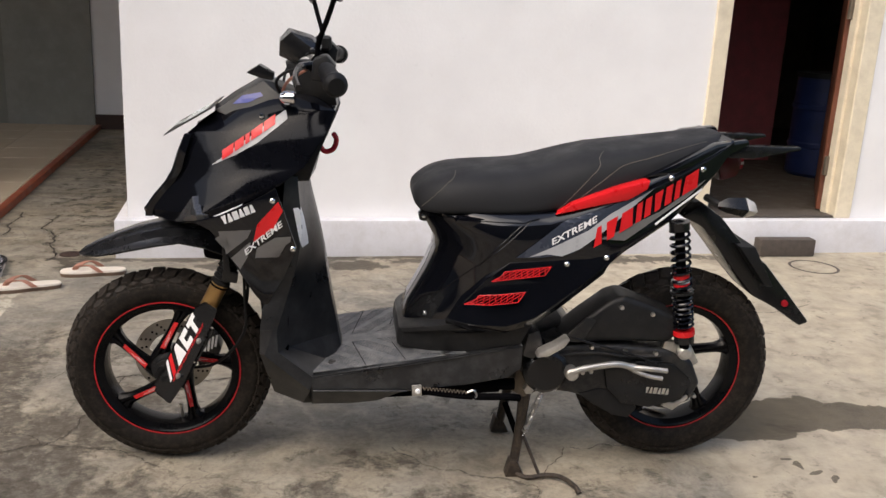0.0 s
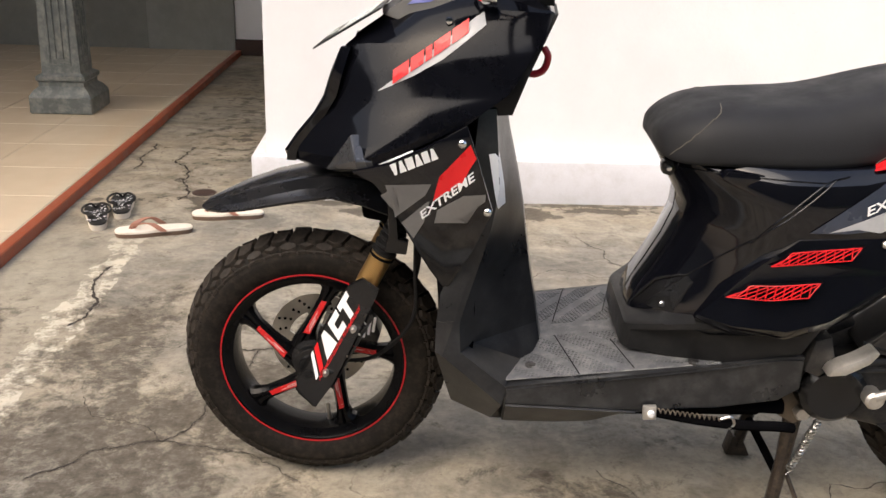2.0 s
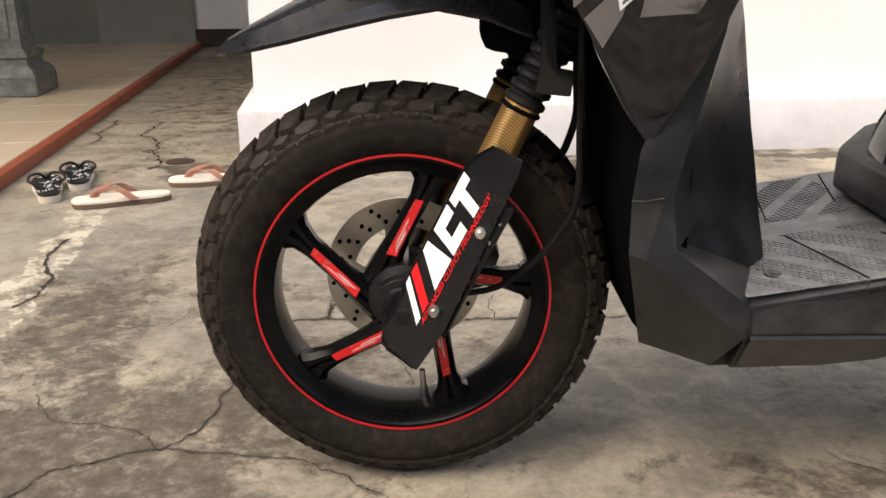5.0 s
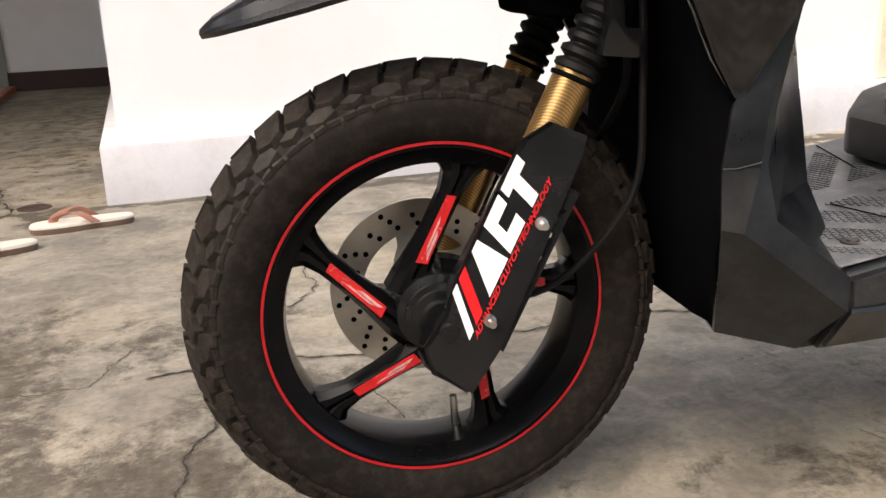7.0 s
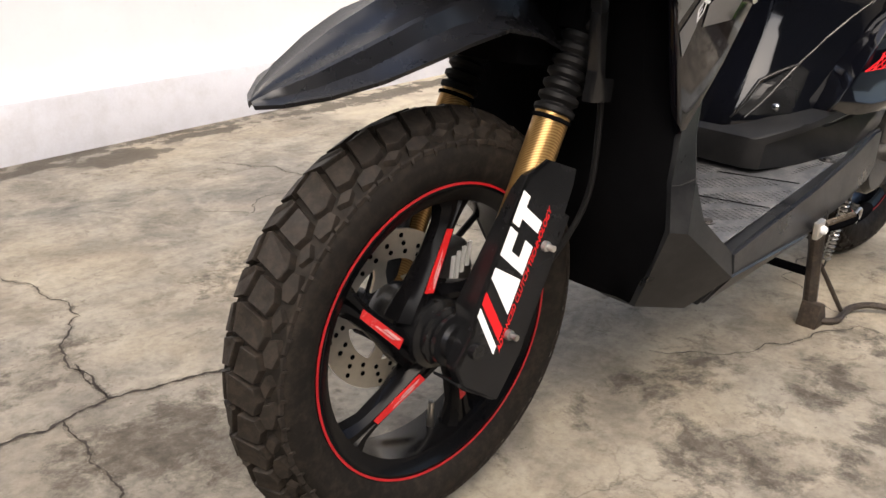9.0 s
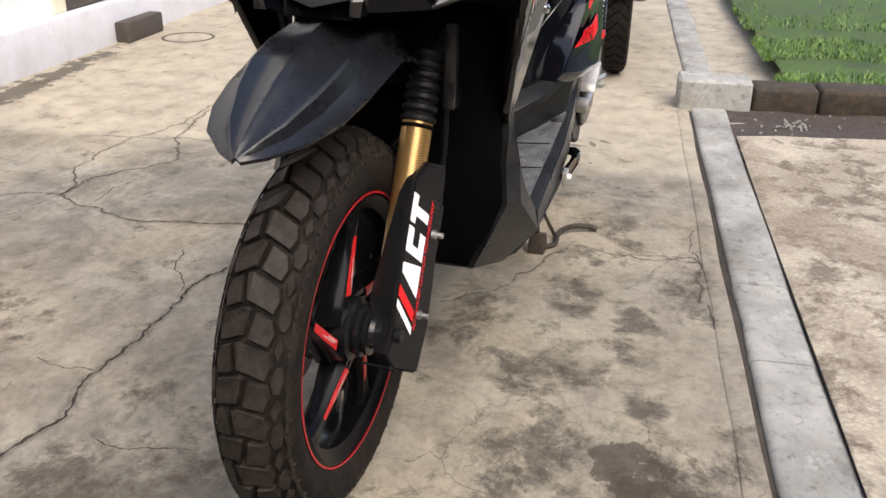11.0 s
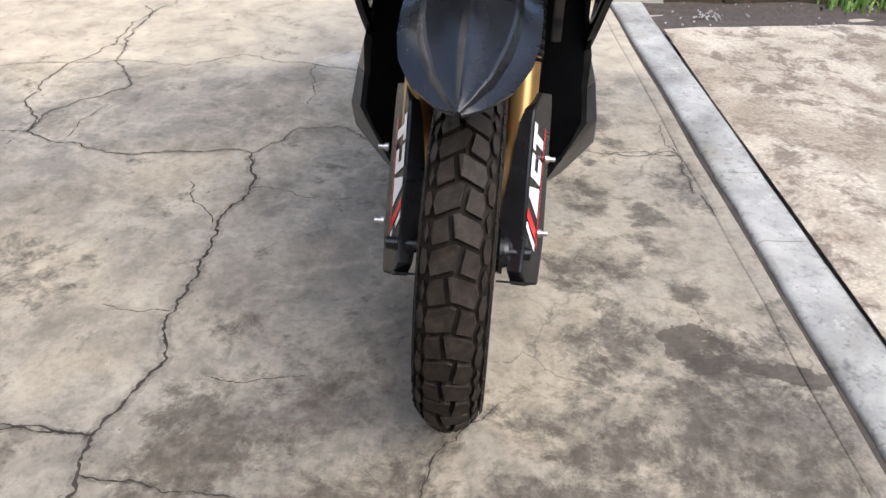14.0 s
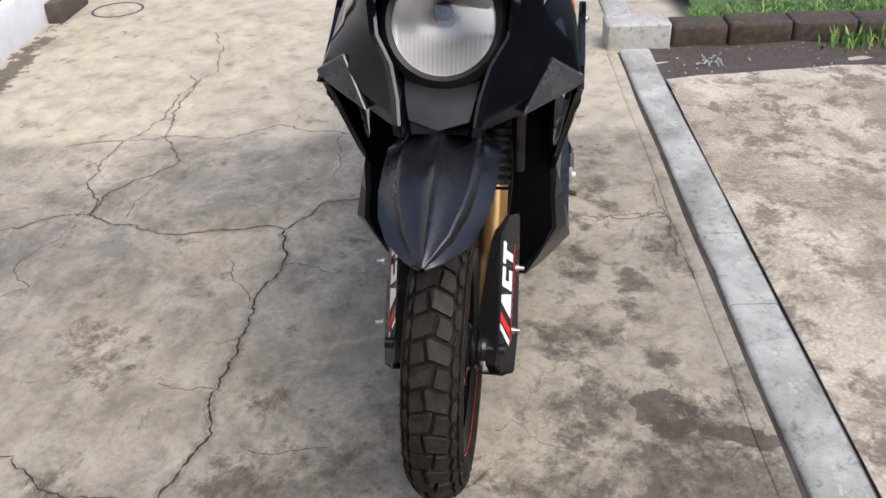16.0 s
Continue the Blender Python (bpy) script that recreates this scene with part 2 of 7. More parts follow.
def blob(nt, co, cx, cy, rx, ry, turn=0.0, soft=0.35):
    """A soft-edged ellipse on the ground, 1 inside."""
    mp = node(nt, "ShaderNodeMapping", vector_type="TEXTURE")
    mp.inputs["Location"].default_value = (cx, cy, 0)
    mp.inputs["Rotation"].default_value = (0, 0, radians(turn))
    mp.inputs["Scale"].default_value = (rx, ry, 1)
    nt.links.new(co, mp.inputs["Vector"])
    flat = node(nt, "ShaderNodeVectorMath", operation="MULTIPLY")
    flat.inputs[1].default_value = (1, 1, 0)
    nt.links.new(mp.outputs[0], flat.inputs[0])
    ln = node(nt, "ShaderNodeVectorMath", operation="LENGTH")
    nt.links.new(flat.outputs[0], ln.inputs[0])
    mr = node(nt, "ShaderNodeMapRange", interpolation_type="SMOOTHSTEP")
    mr.inputs["From Min"].default_value, mr.inputs["From Max"].default_value = 1 + soft, 1 - soft
    nt.links.new(ln.outputs["Value"], mr.inputs["Value"])
    return mr.outputs[0]


def warped(nt, co, scale, amount):
    """The coordinates, shaken by noise, so that stains get ragged outlines."""
    n = node(nt, "ShaderNodeTexNoise")
    n.inputs["Scale"].default_value, n.inputs["Detail"].default_value = scale, 6
    nt.links.new(co, n.inputs["Vector"])
    s = node(nt, "ShaderNodeVectorMath", operation="SUBTRACT")
    s.inputs[1].default_value = (0.5, 0.5, 0.5)
    nt.links.new(n.outputs["Color"], s.inputs[0])
    sc = node(nt, "ShaderNodeVectorMath", operation="SCALE")
    sc.inputs["Scale"].default_value = amount
    nt.links.new(s.outputs[0], sc.inputs[0])
    ad = node(nt, "ShaderNodeVectorMath", operation="ADD")
    nt.links.new(co, ad.inputs[0])
    nt.links.new(sc.outputs[0], ad.inputs[1])
    return ad.outputs[0]


def concrete_material():
    """Trowelled yard concrete: grey and beige clouds, dark grease, pale worn edge by the terrace, wet patch, hairline crazing."""
    m, nt, b = principled("yard_concrete", (0.3, 0.28, 0.25), 0.75)
    b.inputs["Specular IOR Level"].default_value = 0.10
    co = node(nt, "ShaderNodeTexCoord").outputs["Object"]
    wv = warped(nt, co, 5.0, 0.16)
    fine_wv = warped(nt, co, 6.0, 0.13)
    col = ramp(nt, noise_tex(nt, 1.5, 8, 0.58, co), [(0.34, (0.235, 0.218, 0.196)), (0.50, (0.325, 0.303, 0.272)), (0.66, (0.420, 0.394, 0.352))])
    cloud = ramp(nt, noise_tex(nt, 4.6, 8, 0.6, warped(nt, co, 2.0, 0.3), 0.3), [(0.34, (0.74, 0.735, 0.73)), (0.56, (1.06, 1.05, 1.03))])
    col = mix_color(nt, 0.85, col, cloud, "MULTIPLY")
    # warm and cool drifts
    drift = noise_tex(nt, 1.4, 6, 0.6, warped(nt, co, 2.0, 0.4))
    col = mix_color(nt, 0.45, col, ramp(nt, drift, [(0.40, (0.92, 0.97, 1.04)), (0.58, (1.14, 1.05, 0.90))]), "MULTIPLY")
    # smears of the trowel: long pale and dark arcs
    for turn, size, lo, hi in ((24, 1.0, 0.86, 1.10), (-38, 1.7, 0.88, 1.10)):
        mp = node(nt, "ShaderNodeMapping")
        mp.inputs["Rotation"].default_value, mp.inputs["Scale"].default_value = (0, 0, radians(turn)), (2.2 * size, 9.0 * size, 1)
        nt.links.new(warped(nt, co, 1.6, 0.5), mp.inputs["Vector"])
        smear = noise_tex(nt, 1.0, 7, 0.62, mp.outputs[0], 0.4)
        col = mix_color(nt, 0.8, col, ramp(nt, smear, [(0.36, grey(lo)), (0.64, grey(hi))]), "MULTIPLY")
    # pale wandering seams of lime between the darker clouds
    vein = math_node(nt, "ABSOLUTE", math_node(nt, "SUBTRACT", noise_tex(nt, 3.6, 8, 0.6, warped(nt, co, 3.0, 0.25)), 0.5))
    col = mix_color(nt, ramp(nt, vein, [(0.0, grey(0.35)), (0.05, grey(0))]), col, (0.47, 0.44, 0.385))
    speck = ramp(nt, noise_tex(nt, 60, 8, 0.75, co), [(0.38, grey(0.72)), (0.55, grey(1.06))])
    col = mix_color(nt, 0.6, col, speck, "MULTIPLY")
    grit = ramp(nt, noise_tex(nt, 7.5, 14, 0.74, co, 0.2), [(0.56, grey(0)), (0.63, grey(0.22))])
    col = mix_color(nt, grit, col, (0.16, 0.145, 0.125))
    fleck = ramp(nt, noise_tex(nt, 90, 4, 0.6, co), [(0.68, grey(0)), (0.72, grey(0.7))])
    col = mix_color(nt, fleck, col, (0.10, 0.088, 0.075))
    flake = ramp(nt, noise_tex(nt, 21, 14, 0.82, warped(nt, co, 2.0, 0.4)), [(0.60, grey(0)), (0.63, grey(0.45))])
    col = mix_color(nt, flake, col, (0.48, 0.45, 0.39))
    # hairline crazing, open here and there
    web = node(nt, "ShaderNodeTexVoronoi", feature="DISTANCE_TO_EDGE")
    web.inputs["Scale"].default_value = 2.4
    nt.links.new(warped(nt, co, 7.0, 0.22), web.inputs["Vector"])
    line = math_node(nt, "MULTIPLY", ramp(nt, web.outputs["Distance"], [(0.0, grey(0.6)), (0.006, grey(0))]), ramp(nt, noise_tex(nt, 1.7, 4, 0.6, co), [(0.52, grey(0)), (0.60, grey(1))]))
    col = mix_color(nt, line, col, (0.08, 0.07, 0.06))
    # pale screed beside the terrace edge, with a whiter ragged rim
    sep = node(nt, "ShaderNodeSeparateXYZ")
    nt.links.new(wv, sep.inputs[0])
    pale = node(nt, "ShaderNodeMapRange")
    pale.inputs["From Min"].default_value, pale.inputs["From Max"].default_value = -0.64, -0.70
    nt.links.new(sep.outputs["X"], pale.inputs["Value"])
    near = node(nt, "ShaderNodeMapRange")
    near.inputs["From Min"].default_value, near.inputs["From Max"].default_value = 1.5, 1.1
    nt.links.new(sep.outputs["Y"], near.inputs["Value"])
    pm = math_node(nt, "MULTIPLY", pale.outputs[0], near.outputs[0])
    col = mix_color(nt, math_node(nt, "MULTIPLY", pm, 0.65), col, ramp(nt, noise_tex(nt, 9, 8, 0.7, co), [(0.3, (0.30, 0.275, 0.23)), (0.7, (0.52, 0.48, 0.41))]))
    rim = math_node(nt, "MULTIPLY", math_node(nt, "COMPARE", sep.outputs["X"], -0.71, 0.050), near.outputs[0])
    rim = math_node(nt, "MULTIPLY", rim, ramp(nt, noise_tex(nt, 18, 10, 0.75, co), [(0.47, grey(0)), (0.53, grey(0.9))]))
    col = mix_color(nt, rim, col, (0.66, 0.62, 0.54))
    # beige worn area towards the back
    back = node(nt, "ShaderNodeMapRange", interpolation_type="SMOOTHSTEP")
    back.inputs["From Min"].default_value, back.inputs["From Max"].default_value = 1.31, 1.45
    nt.links.new(sep.outputs["X"], back.inputs["Value"])
    col = mix_color(nt, math_node(nt, "MULTIPLY", back.outputs[0], 0.78), col, ramp(nt, noise_tex(nt, 7, 9, 0.7, co), [(0.3, (0.43, 0.385, 0.315)), (0.7, (0.64, 0.58, 0.485))]))

    def patches(table, soft):
        dark = None
        for cx, cy, rx, ry, turn, amount in table:
            k = math_node(nt, "MULTIPLY", blob(nt, fine_wv, cx, cy, rx, ry, turn, soft), amount)
            dark = k if dark is None else math_node(nt, "MAXIMUM", dark, k)
        return dark
    # blotches of a hand's width all over the slab
    mottle = ramp(nt, noise_tex(nt, 10, 12, 0.70, warped(nt, co, 3.0, 0.2)), [(0.36, (0.66, 0.655, 0.65)), (0.47, (0.93, 0.93, 0.925)), (0.62, (1.10, 1.09, 1.06))])
    col = mix_color(nt, 0.8, col, mottle, "MULTIPLY")
    # broad brown-grey grime, broken up at its edges and worn through in specks
    grime = math_node(nt, "ADD", patches(GRIME, 0.7), math_node(nt, "MULTIPLY", math_node(nt, "SUBTRACT", noise_tex(nt, 9.5, 15, 0.78, warped(nt, co, 4.0, 0.12)), 0.5), 5.4))
    grime = ramp(nt, grime, [(0.36, grey(0)), (0.68, grey(0.5)), (0.98, grey(0.9))])
    col = mix_color(nt, grime, col, ramp(nt, noise_tex(nt, 32, 10, 0.75, co), [(0.36, (0.062, 0.054, 0.044)), (0.52, (0.115, 0.102, 0.086)), (0.66, (0.21, 0.19, 0.162))]))
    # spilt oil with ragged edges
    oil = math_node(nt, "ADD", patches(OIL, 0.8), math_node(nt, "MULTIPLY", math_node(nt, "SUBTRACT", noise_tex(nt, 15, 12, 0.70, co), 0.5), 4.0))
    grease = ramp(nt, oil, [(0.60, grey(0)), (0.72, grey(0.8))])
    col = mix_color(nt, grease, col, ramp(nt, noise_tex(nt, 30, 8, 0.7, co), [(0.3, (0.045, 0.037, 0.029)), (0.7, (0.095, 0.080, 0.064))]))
    col = mix_color(nt, 1.0, col, (0.80, 0.783, 0.737), "MULTIPLY")
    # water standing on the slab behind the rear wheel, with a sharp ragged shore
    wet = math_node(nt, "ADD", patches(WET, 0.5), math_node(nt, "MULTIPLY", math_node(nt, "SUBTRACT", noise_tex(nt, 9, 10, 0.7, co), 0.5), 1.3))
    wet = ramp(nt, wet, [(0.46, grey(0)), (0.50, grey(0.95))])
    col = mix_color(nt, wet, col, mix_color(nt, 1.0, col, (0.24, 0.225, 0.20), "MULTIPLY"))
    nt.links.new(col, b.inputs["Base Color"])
    rough = ramp(nt, noise_tex(nt, 6, 6, 0.6, co), [(0.3, grey(0.55)), (0.7, grey(0.85))])
    rough = mix_color(nt, math_node(nt, "MULTIPLY", grease, 0.5), rough, (0.35, 0.35, 0.35))
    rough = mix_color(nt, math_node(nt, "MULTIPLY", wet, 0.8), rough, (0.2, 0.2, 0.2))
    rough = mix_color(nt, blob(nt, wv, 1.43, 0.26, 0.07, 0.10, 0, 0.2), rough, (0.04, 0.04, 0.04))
    nt.links.new(rough, b.inputs["Roughness"])
    h = math_node(nt, "ADD", noise_tex(nt, 120, 6, 0.7, co), math_node(nt, "MULTIPLY", noise_tex(nt, 9, 6, 0.6, co), 2.0))
    bump(nt, b, h, 0.35, 0.004)
    return m


def old_slab_material():
    """Weathered slab with exposed stones and dark lichen."""
    m, nt, b = principled("old_slab", (0.45, 0.4, 0.33), 0.9)
    co = node(nt, "ShaderNodeTexCoord").outputs["Object"]
    col = ramp(nt, noise_tex(nt, 3.0, 10, 0.65, co), [(0.32, (0.33, 0.280, 0.210)), (0.52, (0.48, 0.42, 0.325)), (0.72, (0.58, 0.525, 0.425))])
    lich = ramp(nt, noise_tex(nt, 9, 12, 0.76, warped(nt, co, 2.0, 0.3)), [(0.48, grey(0)), (0.58, grey(0.85))])
    col = mix_color(nt, lich, col, (0.15, 0.115, 0.085))
    earth = ramp(nt, noise_tex(nt, 2.6, 10, 0.66, warped(nt, co, 3.0, 0.3)), [(0.48, grey(0)), (0.60, grey(0.6))])
    col = mix_color(nt, earth, col, (0.235, 0.185, 0.13))
    v = node(nt, "ShaderNodeTexVoronoi")
    v.inputs["Scale"].default_value = 95
    nt.links.new(co, v.inputs["Vector"])
    col = mix_color(nt, 0.6, col, ramp(nt, v.outputs["Distance"], [(0.1, grey(1.15)), (0.6, grey(0.75))]), "MULTIPLY")
    nt.links.new(col, b.inputs["Base Color"])
    bump(nt, b, math_node(nt, "ADD", v.outputs["Distance"], noise_tex(nt, 30, 8, 0.7, co)), 0.7, 0.006)
    return m


def kerb_material():
    """Rough cast kerb: pale grey, rubbed, with warm stains and dark pits."""
    m, nt, b = principled("kerb_concrete", (0.33, 0.32, 0.29), 0.85)
    co = node(nt, "ShaderNodeTexCoord").outputs["Object"]
    col = ramp(nt, noise_tex(nt, 4.5, 10, 0.68, warped(nt, co, 3.0, 0.2)), [(0.34, (0.21, 0.205, 0.186)), (0.49, (0.325, 0.322, 0.296)), (0.64, (0.44, 0.435, 0.40))])
    stain = ramp(nt, noise_tex(nt, 7, 10, 0.72, warped(nt, co, 4.0, 0.2)), [(0.52, grey(0)), (0.66, grey(0.55))])
    col = mix_color(nt, stain, col, (0.27, 0.235, 0.175))
    chalk = ramp(nt, noise_tex(nt, 16, 12, 0.8, co), [(0.57, grey(0)), (0.62, grey(0.6))])
    col = mix_color(nt, chalk, col, (0.50, 0.49, 0.46))
    pits = ramp(nt, noise_tex(nt, 48, 8, 0.75, co), [(0.36, grey(0.5)), (0.46, grey(1.0))])
    col = mix_color(nt, 0.8, col, pits, "MULTIPLY")
    nt.links.new(col, b.inputs["Base Color"])
    bump(nt, b, math_node(nt, "ADD", noise_tex(nt, 55, 8, 0.7, co), noise_tex(nt, 14, 6, 0.6, co)), 0.8, 0.006)
    return m


def grass_material():
    m, nt, b = principled("grass_blade", (0.08, 0.14, 0.03), 0.6)
    rnd = node(nt, "ShaderNodeNewGeometry").outputs["Random Per Island"]
    nt.links.new(ramp(nt, rnd, [(0, (0.06, 0.13, 0.02)), (0.6, (0.13, 0.25, 0.045)), (1, (0.30, 0.38, 0.11))]), b.inputs["Base Color"])
    return m


def lawn_material():
    return worn("lawn_ground", (0.055, 0.095, 0.022), 0.9, spread=0.5, scale=9, grain=120, relief=0.8, dust=(0.10, 0.08, 0.045), dust_amount=0.5)


def glass_material():
    m, nt, b = principled("lamp_glass", (0.9, 0.9, 0.9), 0.05)
    b.inputs["Transmission Weight"].default_value = 1.0
    b.inputs["IOR"].default_value = 1.45
    return m


# grease and damp on the yard: centre, half sizes, turn, depth
GREASE_SPOTS = [
    (0.11, -0.408, 0.075, 0.055, -6, 1.15), (0.063, -0.428, 0.05, 0.05, -6, 1.1), (0.04, -0.527, 0.022, 0.075, -6, 1.2),
]
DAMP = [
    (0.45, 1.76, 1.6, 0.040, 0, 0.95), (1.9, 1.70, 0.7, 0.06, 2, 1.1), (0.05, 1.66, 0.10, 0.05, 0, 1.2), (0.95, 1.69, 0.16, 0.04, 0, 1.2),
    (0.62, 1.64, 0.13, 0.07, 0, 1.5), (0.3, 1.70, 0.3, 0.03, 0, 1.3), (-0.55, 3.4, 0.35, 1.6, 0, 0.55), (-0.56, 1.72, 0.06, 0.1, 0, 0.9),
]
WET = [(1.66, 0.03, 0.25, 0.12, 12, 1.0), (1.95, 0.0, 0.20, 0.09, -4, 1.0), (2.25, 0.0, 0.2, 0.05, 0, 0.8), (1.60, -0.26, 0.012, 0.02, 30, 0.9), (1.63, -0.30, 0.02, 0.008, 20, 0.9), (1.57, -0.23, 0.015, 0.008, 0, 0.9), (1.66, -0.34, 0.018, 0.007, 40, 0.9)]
OIL = GREASE_SPOTS + DAMP
GRIME = [
    (-0.136, 0.36, 0.15, 0.09, 0, 1.0), (-0.05, 0.20, 0.16, 0.12, -8, 0.75), (0.119, 0.356, 0.12, 0.07, 0, 0.35), (0.742, 0.155, 0.14, 0.12, 0, 0.35),
    (0.640, -0.285, 0.09, 0.055, -6, 0.95), (0.506, -0.390, 0.08, 0.045, -6, 0.9), (0.345, -0.255, 0.07, 0.09, -6, 0.85), (0.276, -0.42, 0.05, 0.04, 0, 0.8), (0.10, -0.26, 0.12, 0.12, -16, 0.75),
    (0.516, -0.418, 0.03, 0.05, -6, 0.9), (0.47, -0.09, 0.13, 0.07, -6, 0.75), (0.431, -0.259, 0.07, 0.05, 4, 0.8),
    (-0.06, -0.20, 0.10, 0.14, 0, 0.85), (-0.18, -0.40, 0.20, 0.16, 0, 0.9), (0.682, -0.505, 0.10, 0.05, 0, 0.7),
    (-0.413, 0.10, 0.26, 0.24, 8, 1.1), (-0.32, -0.19, 0.33, 0.13, -6, 0.95), (-0.552, 0.507, 0.14, 0.35, -6, 0.95), (-0.25, -0.42, 0.5, 0.18, 0, 0.9), (-0.22, 0.66, 0.20, 0.12, 10, 0.6), (0.30, 0.74, 0.22, 0.10, 15, 0.5),
    (-0.9, 0.2, 0.2, 0.5, 0, 0.8), (1.0, -0.35, 0.4, 0.12, 0, 0.4), (-0.60, -0.15, 0.45, 0.40, 0, 1.05),
]
M["lawn"] = lawn_material()
M["gold"], M["scuffed"], M["wall"], M["tile"] = gold_material(), sticker_material(), wall_material(), tile_material()
M["concrete"], M["old_slab"], M["kerb"], M["grass"], M["glass"] = concrete_material(), old_slab_material(), kerb_material(), grass_material(), glass_material()

# ---- mesh helpers ----


def ring_sweep(bm, rings, closed=True, caps=True):
    """Faces between rings of equal count."""
    vs = [[bm.verts.new(p) for p in r] for r in rings]
    n = len(vs[0])
    for a, b in zip(vs, vs[1:]):
        for i in range(n if closed else n - 1):
            j = (i + 1) % n
            bm.faces.new((a[i], a[j], b[j], b[i]))
    if caps and closed:
        bm.faces.new(list(reversed(vs[0])))
        bm.faces.new(vs[-1])
    return bm


def tube(points, radius, sides=10, bm=None, caps=True):
    """A round bar along points; radius may be one per point."""
    bm = bm or bmesh.new()
    pts = [Vector(p) for p in points]
    rad = radius if isinstance(radius, (list, tuple)) else [radius] * len(pts)
    rings, up = [], None
    for i, p in enumerate(pts):
        d = (pts[min(i + 1, len(pts) - 1)] - pts[max(i - 1, 0)]).normalized()
        if up is None:
            up = d.orthogonal().normalized()
        up = (up - d * up.dot(d)).normalized()
        side = d.cross(up)
        rings.append([p + rad[i] * (math.cos(2 * math.pi * k / sides) * up + math.sin(2 * math.pi * k / sides) * side) for k in range(sides)])
    return ring_sweep(bm, rings, True, caps)


def curve_points(points, steps=6):
    """A smooth line through points."""
    p = [Vector(q) for q in points]
    p = [2 * p[0] - p[1]] + p + [2 * p[-1] - p[-2]]
    out = []
    for i in range(1, len(p) - 2):
        for s in range(steps):
            t = s / steps
            out.append(0.5 * (2 * p[i] + (p[i + 1] - p[i - 1]) * t + (2 * p[i - 1] - 5 * p[i] + 4 * p[i + 1] - p[i + 2]) * t * t
                              + (3 * p[i] - p[i - 1] - 3 * p[i + 1] + p[i + 2]) * t ** 3))
    return out + [p[-2]]


def lathe(profile, sides=48, bm=None, axis="y", at=(0, 0, 0), closed=False):
    """Turns a profile of (radius, along) about an axis through at."""
    bm = bm or bmesh.new()
    rings = []
    for k in range(sides):
        a = 2 * math.pi * k / sides
        c, s = math.cos(a), math.sin(a)
        if axis == "y":
            rings.append([(at[0] + r * c, at[1] + h, at[2] + r * s) for r, h in profile])
        elif axis == "x":
            rings.append([(at[0] + h, at[1] + r * c, at[2] + r * s) for r, h in profile])
        else:
            rings.append([(at[0] + r * c, at[1] + r * s, at[2] + h) for r, h in profile])
    vs = [[bm.verts.new(p) for p in r] for r in rings]
    n = len(profile)
    for i in range(sides):
        a, b = vs[i], vs[(i + 1) % sides]
        for j in range(n if closed else n - 1):
            k = (j + 1) % n
            bm.faces.new((a[j], a[k], b[k], b[j]))
    bmesh.ops.remove_doubles(bm, verts=bm.verts, dist=1e-6)
    return bm


def prism(poly, y0, y1, bevel=0.0, seg=2, bm=None):
    """A polygon in x, z pulled from y0 to y1, its edges rounded."""
    one = bmesh.new()
    a = [one.verts.new((x, y0, z)) for x, z in poly]
    b = [one.verts.new((x, y1, z)) for x, z in poly]
    n = len(poly)
    one.faces.new(a)
    one.faces.new(list(reversed(b)))
    for i in range(n):
        one.faces.new((a[i], b[i], b[(i + 1) % n], a[(i + 1) % n]))
    bmesh.ops.recalc_face_normals(one, faces=one.faces)
    if bevel:
        bmesh.ops.bevel(one, geom=one.edges[:], offset=bevel, segments=seg, affect="EDGES", profile=0.6, clamp_overlap=True)
    return merge(bm, one)


def box(x0, x1, y0, y1, z0, z1, bevel=0.0, seg=1, bm=None):
    one = bmesh.new()
    bmesh.ops.create_cube(one, size=1, matrix=Matrix.LocRotScale(((x0 + x1) / 2, (y0 + y1) / 2, (z0 + z1) / 2), None, (x1 - x0, y1 - y0, z1 - z0)))
    if bevel:
        bmesh.ops.bevel(one, geom=one.edges[:], offset=bevel, segments=seg, affect="EDGES", profile=0.6, clamp_overlap=True)
    return merge(bm, one)


def merge(bm, one):
    if bm is None:
        return one
    me = bpy.data.meshes.new("tmp")
    one.to_mesh(me)
    one.free()
    bm.from_mesh(me)
    bpy.data.meshes.remove(me)
    return bm


def flipped(bm):
    bmesh.ops.scale(bm, vec=(1, -1, 1), verts=bm.verts)
    bmesh.ops.reverse_faces(bm, faces=bm.faces)
    return bm


def mesh_object(name, bm, material, smooth=35):
    bmesh.ops.recalc_face_normals(bm, faces=bm.faces)
    me = bpy.data.meshes.new(name)
    for f in bm.faces:
        f.smooth = smooth > 0
    if smooth:
        for e in bm.edges:
            if len(e.link_faces) == 2 and e.calc_face_angle(0) > radians(smooth):
                e.smooth = False
    bm.to_mesh(me)
    bm.free()
    me.materials.append(material)
    return new(name, me)


def part(name, bm, material, parent, label="", smooth=35):
    """One mesh under a thing or a part."""
    ob = mesh_object(name, bm, material, smooth)
    ob.parent = parent
    return tagged(ob, label)


def thing(name, label, category, at=None, group=""):
    ob = new(name)
    ob.empty_display_size = 0.1
    if at is not None:
        ob.matrix_basis = at
    return tagged(ob, label, category, group)


def structure(name, bm, material, label="", smooth=0, at=None):
    ob = mesh_object(name, bm, material, smooth)
    if at is not None:
        ob.matrix_basis = at
    return tagged(ob, label, "", "", "structure")


